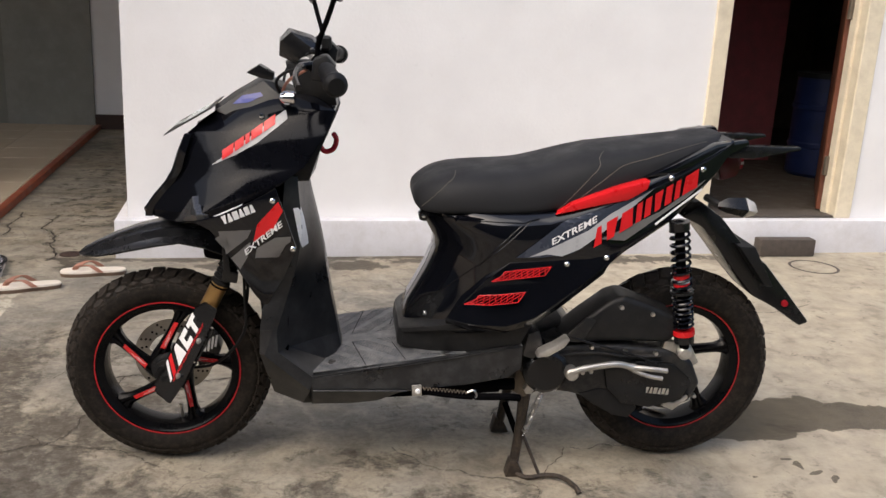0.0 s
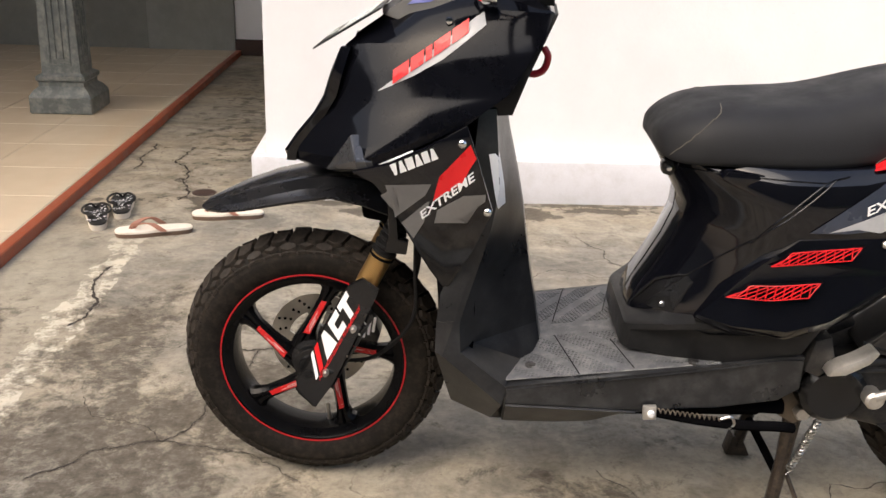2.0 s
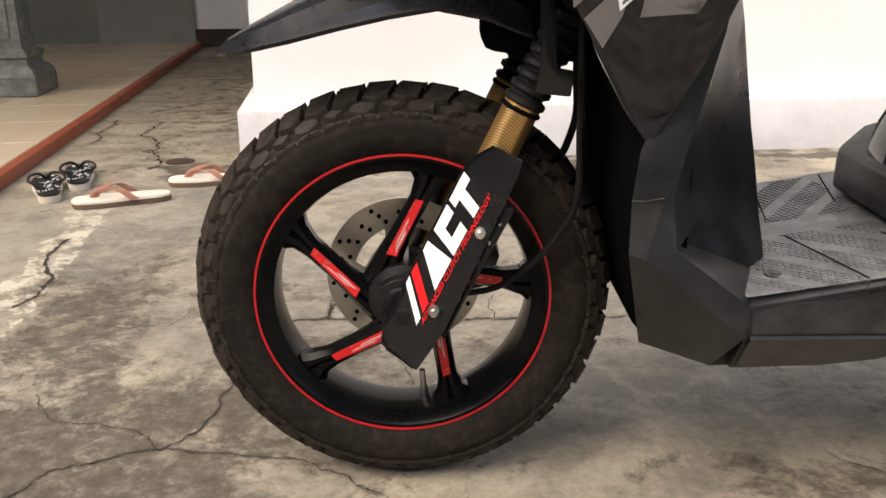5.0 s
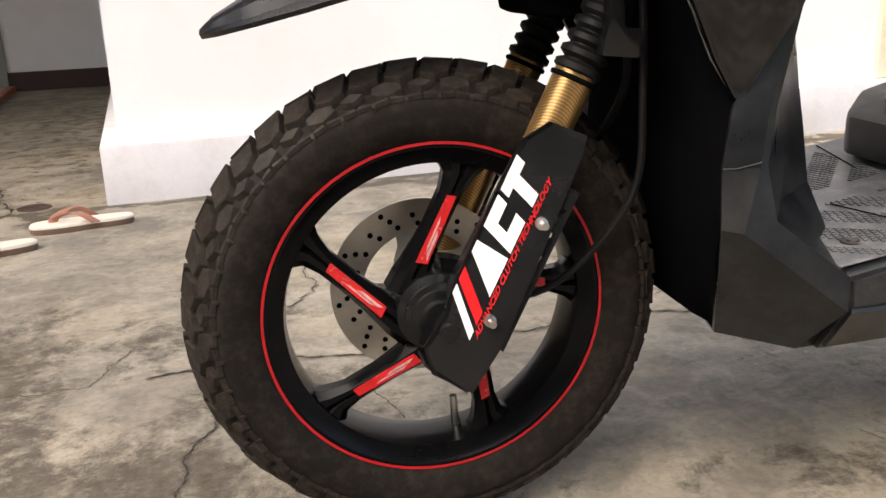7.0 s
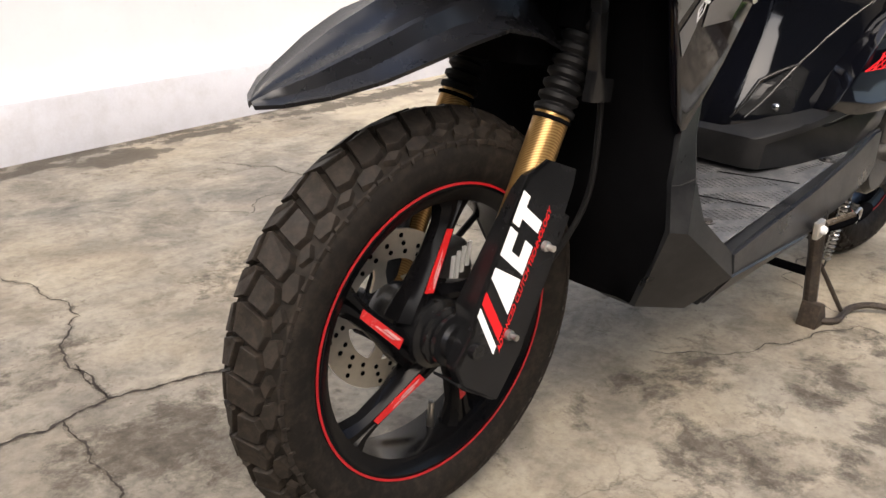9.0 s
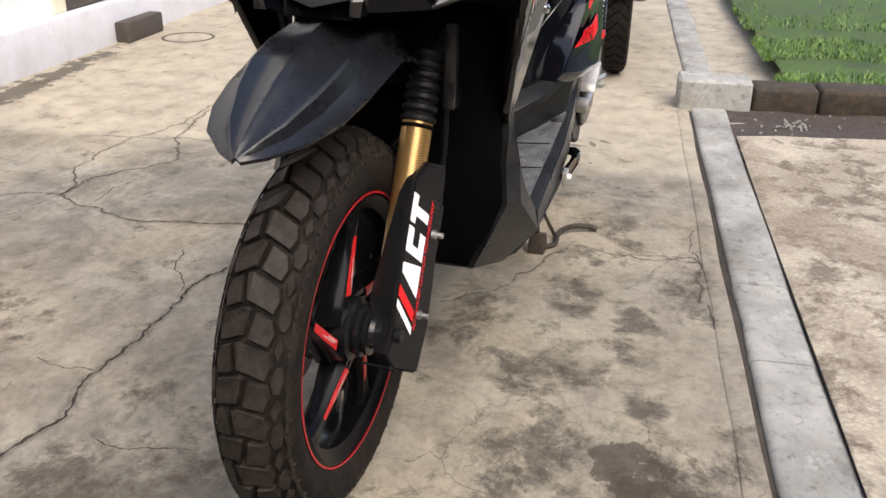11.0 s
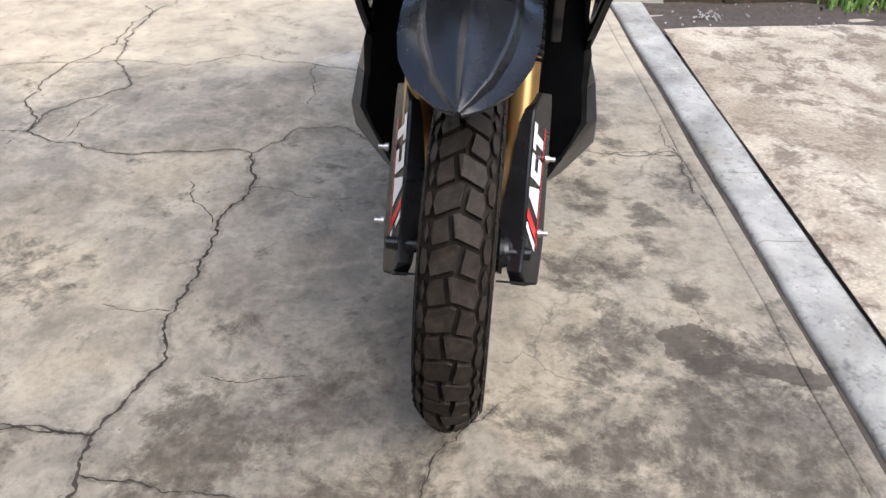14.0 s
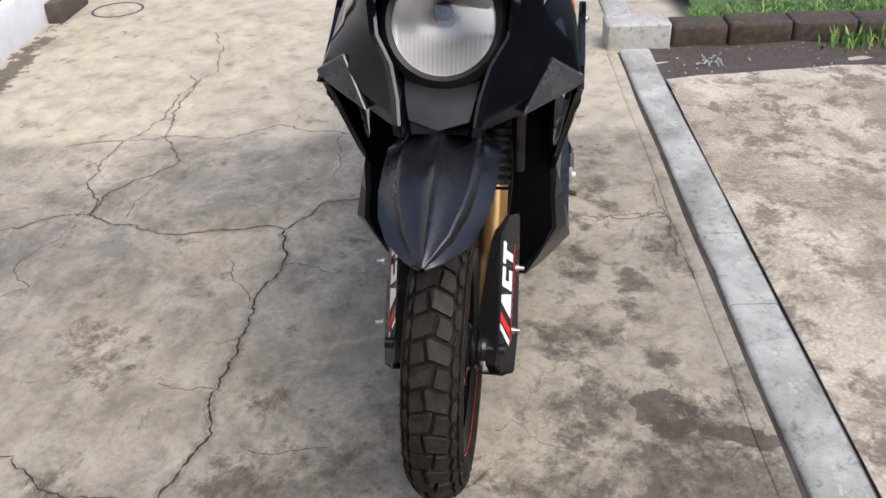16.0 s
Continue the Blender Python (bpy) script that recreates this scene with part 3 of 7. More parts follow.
def loft_half(stations, caps=True):
    """A shell symmetric about y = 0: each station runs from the middle (y = 0) to the outside and back to the middle."""
    rings = []
    for st in stations:
        left = [(x, -y, z) for x, y, z in st]
        right = [(x, y, z) for x, y, z in reversed(st) if abs(y) > 1e-6]
        rings.append(left + right)
    bm = ring_sweep(bmesh.new(), rings, True, caps)
    return bm


def subdivided(bm, cuts_len):
    for _ in range(6):
        long = [e for e in bm.edges if e.calc_length() > cuts_len]
        if not long:
            break
        bmesh.ops.subdivide_edges(bm, edges=long, cuts=1, use_grid_fill=False)
        bmesh.ops.triangulate(bm, faces=[f for f in bm.faces if len(f.verts) > 3])
    return bm


def flat_shape(poly):
    bm = bmesh.new()
    bm.faces.new([bm.verts.new((x, 0, z)) for x, z in poly])
    bmesh.ops.triangulate(bm, faces=bm.faces[:])
    return bm


def laid_on(bm, hosts, side=-1, lift=0.0012, step=0.012, far=None):
    """Lays a flat shape drawn in x, z on the side of the given meshes."""
    subdivided(bm, step)
    trees = []
    for h in hosts:
        t = bmesh.new()
        t.from_mesh(h.data)
        trees.append(BVHTree.FromBMesh(t))
        t.free()
    miss, ys = [], []
    for v in bm.verts:
        best = None
        for t in trees:
            p, _, _, _ = t.ray_cast(Vector((v.co.x, side * 2.0, v.co.z)), Vector((0, -side, 0)))
            if p is not None and (best is None or p.y * side > best * side):
                best = p.y
        if best is None or (far is not None and best * side < far):
            miss.append(v)
        else:
            v.co.y = best + side * lift
            ys.append(v)
    for v in miss:
        v.co.y = min(ys, key=lambda w: (w.co.x - v.co.x) ** 2 + (w.co.z - v.co.z) ** 2).co.y if ys else side * 0.18
    return bm


def lettering(text, start, end, height, shear=0.0):
    """Words as a flat shape in x, z, running from start to end with that height."""
    cu = bpy.data.curves.new("letters", "FONT")
    cu.body, cu.shear, cu.offset = text, shear, 0.022
    tmp = bpy.data.objects.new("letters", cu)
    scene.collection.objects.link(tmp)
    me = tmp.evaluated_get(bpy.context.evaluated_depsgraph_get()).to_mesh()
    bm = bmesh.new()
    bm.from_mesh(me)
    bpy.data.objects.remove(tmp)
    bpy.data.curves.remove(cu)
    xs, ys = [v.co.x for v in bm.verts], [v.co.y for v in bm.verts]
    a, b = Vector((start[0], 0, start[1])), Vector((end[0], 0, end[1]))
    along = b - a
    up = Vector((-along.z, 0, along.x)).normalized() * height
    for v in bm.verts:
        v.co = a + along * ((v.co.x - min(xs)) / (max(xs) - min(xs))) + up * ((v.co.y - min(ys)) / (max(ys) - min(ys)))
    bmesh.ops.triangulate(bm, faces=bm.faces[:])
    return bm


def emblem(start, end, height, widths, slant, gap=0.12, taper=()):
    """Slanted blocks in a row, each a flat shape in x, z, narrowed at its top or (below zero) at its foot: the plain form of a mark."""
    a, b = Vector((start[0], start[1])), Vector((end[0], end[1]))
    along = (b - a).normalized()
    up = Vector((-along.y, along.x))
    k = (b - a).length / (sum(widths) + gap * (len(widths) - 1))
    blocks, at = [], 0.0
    for n, w in enumerate(widths):
        nip = taper[n] if taper else 0.0
        low, high = max(0.0, -nip) * w / 2, max(0.0, nip) * w / 2
        ps = [a + along * (s * k + slant * h) + up * h for s, h in ((at + low, 0), (at + w - low, 0), (at + w - high, height), (at + high, height))]
        blocks.append(flat_shape([(p.x, p.y) for p in ps]))
        at += w + gap
    return blocks


# ---- the place: yard, house, terrace (u along the house wall, v towards it) ----
S = pose(0, 0, 0, 0, 0, 5.71)


def yard():
    bm = bmesh.new()
    bmesh.ops.create_grid(bm, x_segments=8, y_segments=8, size=60)
    return structure("ground", bm, M["concrete"], "stained grey trowelled concrete yard with cracks", at=S)


ground = yard()


def crack(points, width, seed, dirt=True):
    """A jagged hairline ribbon over the yard, in a wider ragged band of dirt."""
    rnd = random.Random(seed)
    pts = [Vector((*p, 0)) for p in points]
    for _ in range(5):
        out = [pts[0]]
        for a, b in zip(pts, pts[1:]):
            d = b - a
            n = Vector((-d.y, d.x, 0))
            if d.length > 0.007:
                out.append((a + b) / 2 + n * rnd.uniform(-0.15, 0.15))
            out.append(b)
        pts = out

    def ribbon(wide, lift, material, name):
        bm = bmesh.new()
        prev = None
        for i, p in enumerate(pts):
            d = (pts[min(i + 1, len(pts) - 1)] - pts[max(i - 1, 0)]).normalized()
            n = Vector((-d.y, d.x, 0))
            w = wide * (rnd.uniform(0.3, 1.5) if wide < 0.009 else rnd.uniform(0.8, 1.2)) * (0.25 if i in (0, len(pts) - 1) else 1)
            pair = (bm.verts.new(p + n * w / 2 + Vector((0, 0, lift))), bm.verts.new(p - n * w / 2 + Vector((0, 0, lift))))
            if prev:
                bm.faces.new((prev[0], prev[1], pair[1], pair[0]))
            prev = pair
        ob = mesh_object(name, bm, material, 0)
        ob.parent = ground
    ribbon(max(width * 0.5, 0.0021), 0.0016, M["crack"], "crack")
    if dirt:
        ribbon(max(width * 2.2, 0.011), 0.0009, M["crack_dirt"], "crack_dirt")


LONG_CRACKS = [  # width, then places along it
    (0.010, [(-0.304, 0.492), (-0.209, 0.484), (-0.104, 0.496), (-0.008, 0.462), (0.196, 0.454), (0.309, 0.441), (0.494, 0.445), (0.589, 0.412), (0.652, 0.408), (0.813, 0.433)]),
    (0.006, [(0.813, 0.433), (0.814, 0.58), (0.83, 0.812), (0.916, 0.975), (1.01, 0.974), (1.125, 0.895), (1.228, 0.817), (1.496, 0.914), (1.708, 0.944), (1.951, 0.983)]),
    (0.006, [(0.793, 1.359), (0.855, 1.131), (0.916, 0.975)]),
    (0.005, [(0.813, 0.433), (0.957, 0.343), (0.971, 0.25), (0.855, 0.122)]),
    (0.005, [(0.916, 0.975), (1.092, 1.045), (1.243, 1.06), (1.659, 0.959), (2.45, 1.008)]),
    (0.003, [(0.497, 1.082), (0.561, 0.993), (0.649, 1.065), (0.793, 1.004), (0.875, 0.985)]),
    (0.004, [(1.347, 1.213), (1.386, 0.994), (1.378, 0.71), (1.48, 0.572), (1.405, 0.352), (1.4, 0.1)]),
]
SIDE_CRACKS = [
    (0.004, [(0.549, -0.035), (0.873, -0.273), (0.859, -0.528), (0.746, -0.577)]),
    (0.006, [(0.049, 1.297), (0.022, 0.992), (-0.036, 0.737), (-0.104, 0.496)]),
    (0.006, [(-0.183, 0.49), (-0.198, 0.4), (-0.215, 0.296), (-0.259, 0.177), (-0.323, 0.069), (-0.548, -0.068)]),
    (0.006, [(-0.086, 0.631), (-0.101, 0.563), (-0.107, 0.495)]),
    (0.003, [(-0.537, 0.254), (-0.489, 0.166), (-0.437, 0.152), (-0.323, 0.069)]),
    (0.003, [(0.89, -0.246), (1.002, -0.087), (1.239, -0.095)]),
    (0.003, [(-0.514, 0.513), (-0.384, 0.496), (-0.318, 0.635)]),
]
FINE_CRACKS = [
    (0.003, [(0.193, 0.459), (0.19, 0.52), (0.21, 0.582)]), (0.003, [(0.64, 0.406), (0.636, 0.338), (0.606, 0.259)]), (0.003, [(0.887, 0.87), (0.98, 0.875), (1.089, 0.834)]),
    (0.002, [(0.669, 0.54), (0.573, 0.507), (0.487, 0.452)]), (0.002, [(0.022, 0.363), (0.014, 0.293), (0.025, 0.215)]), (0.004, [(-0.028, -0.079), (-0.075, -0.027), (-0.138, 0.022), (-0.215, 0.041), (-0.323, 0.069)]),
    (0.004, [(0.819, -0.356), (0.84, -0.542), (0.751, -0.528), (0.643, -0.527)]), (0.002, [(1.11, 0.341), (1.251, 0.346), (1.405, 0.352)]), (0.003, [(1.4, -0.552), (1.05, -0.56), (0.84, -0.542)]), (0.004, [(0.643, -0.545), (0.3, -0.562), (-0.05, -0.56), (-0.4, -0.562)]),
]
for _i, (_w, _p) in enumerate(LONG_CRACKS + SIDE_CRACKS + FINE_CRACKS):
    crack(_p, _w, _i, _w > 0.0035)
# open joints along the terrace passage
for _i, _p in enumerate(([(-0.66, 1.75), (-0.72, 2.2), (-0.75, 2.6)], [(-0.94, 2.18), (-0.945, 2.45), (-0.95, 2.65)], [(-0.488, 2.36), (-0.363, 2.398)], [(-0.692, 0.622), (-0.706, 0.875), (-0.699, 1.055)])):
    crack(_p, 0.016, 40 + _i)


def slab_edge(u0, u1, v0, v1, z0, z1, seed, du=0.05, soft=0.007, uneven=0.005):
    """A long concrete strip whose edges are chipped and uneven."""
    rnd = random.Random(seed)
    n = max(2, int((u1 - u0) / du))
    rings = []
    for i in range(n + 1):
        u = u0 + (u1 - u0) * i / n
        j = [rnd.uniform(-uneven, uneven) for _ in range(4)]
        top = [(0.0, 0.85), (0.3, 0.35), (1.0, 0.0)]
        near = [(u, v0 + soft * f + j[0], z1 - soft * g * 0.8 + j[1] / 4) for f, g in top]
        far = [(u, v1 - soft * f + j[2], z1 - soft * g * 0.8 + j[3] / 4) for f, g in reversed(top)]
        rings.append([(u, v0 + j[0], z0)] + near + far + [(u, v1 + j[2], z0)])
    return ring_sweep(bmesh.new(), rings)


# kerb strip of cast lengths with a sunk groove beside it
kerb = structure("kerb", box(-5, 2.06, -0.605, -0.582, -0.02, 0.001), M["groove"], "pale cast concrete kerb strip beside the yard", at=S)
for _i, (_a, _b) in enumerate(((-5, -3.6), (-3.595, -2.2), (-2.195, -0.9), (-0.895, -0.12), (-0.118, 0.43), (0.432, 0.727), (0.730, 2.06), (2.225, 3.9), (3.905, 6.0))):
    _k = mesh_object("kerb_stone", slab_edge(_a, _b, -0.706, -0.5965, -0.02, 0.013, _i, 0.22, 0.014, 0.003), M["kerb"], 50)
    _k.parent = kerb
_s = mesh_object("screed_strip", slab_edge(-5, 2.05, -0.586, -0.548, -0.02, 0.0026, 91, 0.20, 0.004, 0.003), M["concrete"], 40)
_s.parent = kerb

old = bmesh.new()
bmesh.ops.create_grid(old, x_segments=60, y_segments=50, size=1)
for v in old.verts:
    u, w = -6.2 + (v.co.x + 1) * 4.0, -0.704 - (v.co.y + 1) * 3.0
    if v.co.x > 0.99:
        u = 1.74 + 0.10 * noise.noise((0, w * 2.2, 0)) + 0.05 * noise.noise((3, w * 7, 0)) - 0.12 * (w + 0.7)
    v.co = (u, w, 0.018 + 0.012 * noise.noise((u * 1.3, w * 1.3, 0)))
structure("pavement", old, M["old_slab"], "weathered beige concrete slab with exposed gravel", smooth=40, at=S)

soil = bmesh.new()
bmesh.ops.create_grid(soil, x_segments=40, y_segments=110, size=1)
for v in soil.verts:
    u, w = 1.83 + v.co.x * 0.31, -3.6 - v.co.y * 2.9
    v.co = (u, w, 0.006 + 0.012 * noise.noise((u * 6, w * 6, 2)) + 0.006 * noise.noise((u * 22, w * 22, 5)))
structure("soil", soil, M["soil"], "strip of dark bare soil with crumbs of gravel", smooth=40, at=S)


def crumbs():
    rnd = random.Random(5)
    bm = bmesh.new()
    for _ in range(110):
        u, w, r = rnd.uniform(1.75, 2.07), -0.72 - abs(rnd.gauss(0, 0.7)), rnd.uniform(0.0015, 0.005)
        if rnd.random() < 0.45:
            u, w = rnd.gauss(1.90, 0.03), rnd.gauss(-0.90, 0.035)
        bmesh.ops.create_icosphere(bm, subdivisions=1, radius=r, matrix=Matrix.Translation((u, w, 0.014)))
    return tagged(structure("gravel", bm, M["kerb"], "pale gravel crumbs on the soil", at=S), kind="stuff")


crumbs()
back_kerb = structure("kerb", box(2.085, 2.22, -0.785, -0.55, -0.02, 0.098, 0.008), M["kerb"], "pale kerb block at the end of a mossy brick edging", at=S)
_rnd = random.Random(9)
_w = -0.79
while _w > -6:
    _l = _rnd.uniform(0.18, 0.24)
    _k = mesh_object("brick", box(2.095 + _rnd.uniform(-.008, .008), 2.225, _w - _l + 0.003, _w, -0.02, 0.093 + _rnd.uniform(-.014, .004), 0.016, 2), M["moss_brick"], 60)
    _k.parent = back_kerb
    _w -= _l
lawn = bmesh.new()
bmesh.ops.create_grid(lawn, x_segments=10, y_segments=10, size=1)
for v in lawn.verts:
    v.co = (7.22 + v.co.x * 4.995, -6.92 + v.co.y * 6.0 + 0.03 * noise.noise((v.co.x * 9, v.co.y * 9, 4)), 0.07)
structure("lawn", lawn, M["lawn"], "ground under the grass", at=S)


def grass():
    rnd = random.Random(3)
    verts, faces = [], []

    def blade(u, w, z, h, lean, a, wd):
        d, n = (math.cos(a), math.sin(a)), (-math.sin(a), math.cos(a))
        i = len(verts)
        for f, k in ((0, 1.0), (0.55, 0.75)):
            for sgn in (-1, 1):
                verts.append((u + d[0] * lean * f * f + n[0] * wd * k * sgn, w + d[1] * lean * f * f + n[1] * wd * k * sgn, z + h * f))
        verts.append((u + d[0] * lean, w + d[1] * lean, z + h * 0.92))
        faces.append((i, i + 1, i + 3, i + 2))
        faces.append((i + 2, i + 3, i + 4))
    for _ in range(36000):
        u, w = 2.22 + abs(rnd.gauss(0, 0.75)), -0.88 - abs(rnd.uniform(-0.04, 5.0))
        if noise.noise((u * 3, w * 3, 1)) < -0.18:
            continue
        blade(u, w, 0.066, rnd.uniform(0.012, 0.036), rnd.uniform(0, 0.05), rnd.uniform(0, 6.28), rnd.uniform(0.0014, 0.003))
    for cu, cw in ((2.07, -1.42), (2.08, -1.55)):
        for _ in range(60):
            blade(cu + rnd.gauss(0, .03), cw + rnd.gauss(0, .05), 0.0, rnd.uniform(0.03, 0.10), rnd.uniform(0.01, 0.06), rnd.uniform(0, 6.28), 0.005)
    me = bpy.data.meshes.new("grass")
    me.from_pydata(verts, [], faces)
    me.materials.append(M["grass"])
    ob = new("grass", me)
    ob.matrix_basis = S
    return tagged(ob, "short green grass behind the mossy brick edging", "grass", kind="stuff")


grass()

# white house wall with plinth and doorway
WALL_V, PLINTH_V, WALL_U, DOOR_A, DOOR_B, SILL, HEAD = 1.85, 1.785, -0.335, 2.32, 3.19, 0.178, 2.25
END_V = 5.64  # far end of terrace and passage
wall = box(WALL_U, DOOR_A, WALL_V, WALL_V + 0.16, 0, 3.2)
box(DOOR_B, 7.0, WALL_V, WALL_V + 0.16, 0, 3.2, bm=wall)
box(DOOR_A, DOOR_B, WALL_V, WALL_V + 0.16, HEAD, 3.2, bm=wall)
structure("wall_house", wall, M["wall"], "white-painted plaster house wall", at=S)
structure("wall_passage", box(WALL_U, WALL_U + 0.16, WALL_V + 0.16, END_V, 0, 3.2), M["wall"], "white-painted plaster side wall", at=S)
structure("plinth", box(WALL_U - 0.05, 7.0, PLINTH_V, WALL_V - 0.001, -0.02, 0.168, 0.008, 2), M["plinth_paint"], "white plaster plinth along the wall foot", smooth=30, at=S)
structure("plinth", box(WALL_U - 0.05, WALL_U - 0.001, WALL_V, END_V, -0.02, 0.168, 0.008, 2), M["plinth_paint"], "white plaster plinth along the side wall", smooth=30, at=S)
structure("door_sill", box(DOOR_A, DOOR_B, WALL_V + 0.001, WALL_V + 0.16, 0, SILL, 0.004), M["brick_grey"], "worn dark cement door sill", at=S)

door = thing("door_1", "cream-painted door frame with a brown wooden door standing open inwards", "door", S)
door["kind"] = "structure"
for _n, _a, _b in (("frame_jamb", DOOR_A - 0.005, DOOR_A + 0.075), ("frame_jamb", DOOR_B - 0.085, DOOR_B + 0.005)):
    part(_n, box(_a, _b, WALL_V - 0.012, WALL_V + 0.10, SILL - 0.01, HEAD, 0.005), M["cream_paint"], door)
    part("stop_bead", box(*((_b - 0.004, _b + 0.014) if _a < 2.5 else (_a - 0.014, _a + 0.004)), WALL_V + 0.05, WALL_V + 0.10, SILL, HEAD - 0.08, 0.003), M["cream_paint"], door)
part("frame_head", box(DOOR_A + 0.075, DOOR_B - 0.085, WALL_V - 0.012, WALL_V + 0.10, HEAD - 0.08, HEAD, 0.004), M["cream_paint"], door)
leaf_bm = box(-0.035, 0.0, 0.0, 0.76, SILL + 0.005, HEAD - 0.085, 0.004)
bmesh.ops.rotate(leaf_bm, cent=(0, 0, 0), matrix=Matrix.Rotation(radians(-33), 3, "Z"), verts=leaf_bm.verts)
bmesh.ops.translate(leaf_bm, vec=(DOOR_B - 0.075, WALL_V + 0.112, 0), verts=leaf_bm.verts)
leaf = part("door_leaf", leaf_bm, M["wood"], door, "brown varnished wooden door leaf")
for _z in (0.42, 1.2, 1.95):
    part("hinge", box(DOOR_B - 0.118, DOOR_B - 0.075, WALL_V + 0.085, WALL_V + 0.108, _z - 0.05, _z + 0.05, 0.004), M["dirty_steel"], leaf)

# dim room behind the doorway; its shade is put into the wall and drum colours
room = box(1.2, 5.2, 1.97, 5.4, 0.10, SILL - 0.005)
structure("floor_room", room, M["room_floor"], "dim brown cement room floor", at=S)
structure("wall_room", box(1.2, 5.2, 5.4, 5.5, 0, 3.0), M["room_wall"], "beige room wall, darkened in colour for the dim room", at=S)
structure("wall_room", box(1.1, 1.2, 1.97, 5.5, 0, 3.0), M["room_wall"], "beige room wall, darkened in colour for the dim room", at=S)
structure("wall_room", box(5.2, 5.3, 1.97, 5.5, 0, 3.0), M["room_wall"], "beige room wall, darkened in colour for the dim room", at=S)
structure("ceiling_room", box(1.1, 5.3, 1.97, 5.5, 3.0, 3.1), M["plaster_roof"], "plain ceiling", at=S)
structure("partition", box(3.15, 3.75, 3.55, 3.65, SILL, 3.0), M["pink_wall"], "pink partition wall, darkened in colour for the dim room", at=S)
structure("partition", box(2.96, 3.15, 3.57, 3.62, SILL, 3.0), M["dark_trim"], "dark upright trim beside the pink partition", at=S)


def drum():
    t = thing("plastic_drum", "blue plastic drum standing on the room floor, darkened in colour for the dim room", "drum", S @ pose(3.78, 3.05, SILL - 0.005))
    prof = [(0.0, 0.0), (0.17, 0.0), (0.185, 0.02), (0.185, 0.18), (0.193, 0.19), (0.193, 0.21), (0.185, 0.22), (0.185, 0.42), (0.193, 0.43), (0.193, 0.45), (0.185, 0.46), (0.18, 0.62), (0.0, 0.62)]
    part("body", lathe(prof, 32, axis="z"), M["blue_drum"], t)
    part("lid", lathe([(0, 0.62), (0.19, 0.62), (0.19, 0.65), (0.0, 0.66)], 32, axis="z"), M["grip_rubber"], t)


drum()
tin = thing("packet", "small crumpled red and white packet on the floor", "packet", S @ pose(3.30, 3.2, SILL - 0.005, 0, 0, 25))
part("wrapper", box(-0.05, 0.05, -0.03, 0.03, 0, 0.10, 0.01), M["red_plastic"], tin)
part("band", box(-0.051, 0.051, -0.031, 0.031, 0.03, 0.055, 0.004), M["white_vinyl"], tin)

# loose brick and the round cover by the doorway
brick = thing("loose_brick", "dark grey weathered brick lying against the plinth", "brick", S @ pose(2.785, 1.748, 0, 0, 0, -1))
part("block", box(-0.15, 0.15, -0.034, 0.034, 0, 0.088, 0.010, 2), M["brick_grey"], brick)
cover = bmesh.new()
lathe([(0.100, -0.002), (0.107, 0.002), (0.113, 0.002), (0.12, -0.002)], 40, cover, "z")
structure("drain_ring", cover, M["brick_grey"], "sunken round cement ring in the yard", smooth=40, at=S @ pose(2.82, 1.54, 0))

structure("drain_cover", lathe([(0.0, 0.004), (0.040, 0.004), (0.046, 0.002), (0.048, -0.004)], 32, None, "z"), M["dark_trim"], "dark round drain cover let into the concrete", smooth=40, at=pose(-0.762, 1.789, 0))

# terrace: tiles, edge, walls, column, roof
terrace = structure("floor_terrace", box(-7.0, -1.061, -3.0, END_V, -0.02, 0.0345), M["grout"], "glossy beige tiled terrace floor", at=S)
_tile = box(0, 0.394, 0, 0.394, 0.020, 0.036, 0.0015).copy()
_me = bpy.data.meshes.new("tile")
_tile.to_mesh(_me)
_me.materials.append(M["tile"])
for _i in range(10):
    for _j in range(18):
        _o = new("tile", _me)
        _o.location = (-1.063 - 0.397 * (_i + 1), END_V - 0.01 - 0.397 * (_j + 1), 0)
        _o.parent = terrace
structure("terrace_edge", box(-1.060, -1.020, -3.0, END_V, -0.02, 0.038, 0.003), M["edge_tile"], "red-brown tiled terrace edge", at=S)
structure("wall_terrace", box(-7.0, -1.72, END_V, END_V + 0.16, 0, 3.2), M["terrace_wall"], "grey-green gloss painted terrace wall", at=S)
structure("wall_terrace", box(-1.72, -1.06, END_V - 0.02, END_V + 0.16, 0, 3.2, 0.004), M["terrace_panel"], "scuffed grey-green painted panel of the terrace wall", at=S)
structure("wall_passage_end", box(-1.06, WALL_U + 0.2, END_V + 0.01, END_V + 0.16, 0, 3.2), M["wall"], "white wall at the end of the passage", at=S)
structure("baseboard", box(-1.06, WALL_U - 0.05, END_V - 0.015, END_V + 0.009, 0, 0.12, 0.003), M["dark_trim"], "dark brown skirting", at=S)
structure("wall_terrace_far", box(-7.16, -7.0, -3.0, END_V + 0.16, 0, 3.2), M["terrace_wall"], "grey-green painted terrace side wall", at=S)
structure("ceiling_terrace", box(-7.16, -0.95, 1.1, END_V + 0.16, 3.0, 3.12), M["plaster_roof"], "plain plastered terrace roof slab", at=S)
# added out of view, to keep sky light off the passage floor
structure("ceiling_passage", box(-0.949, WALL_U + 0.2, 2.1, END_V + 0.16, 3.0, 3.12), M["plaster_roof"], "unseen plain slab added to shade the passage", at=S)


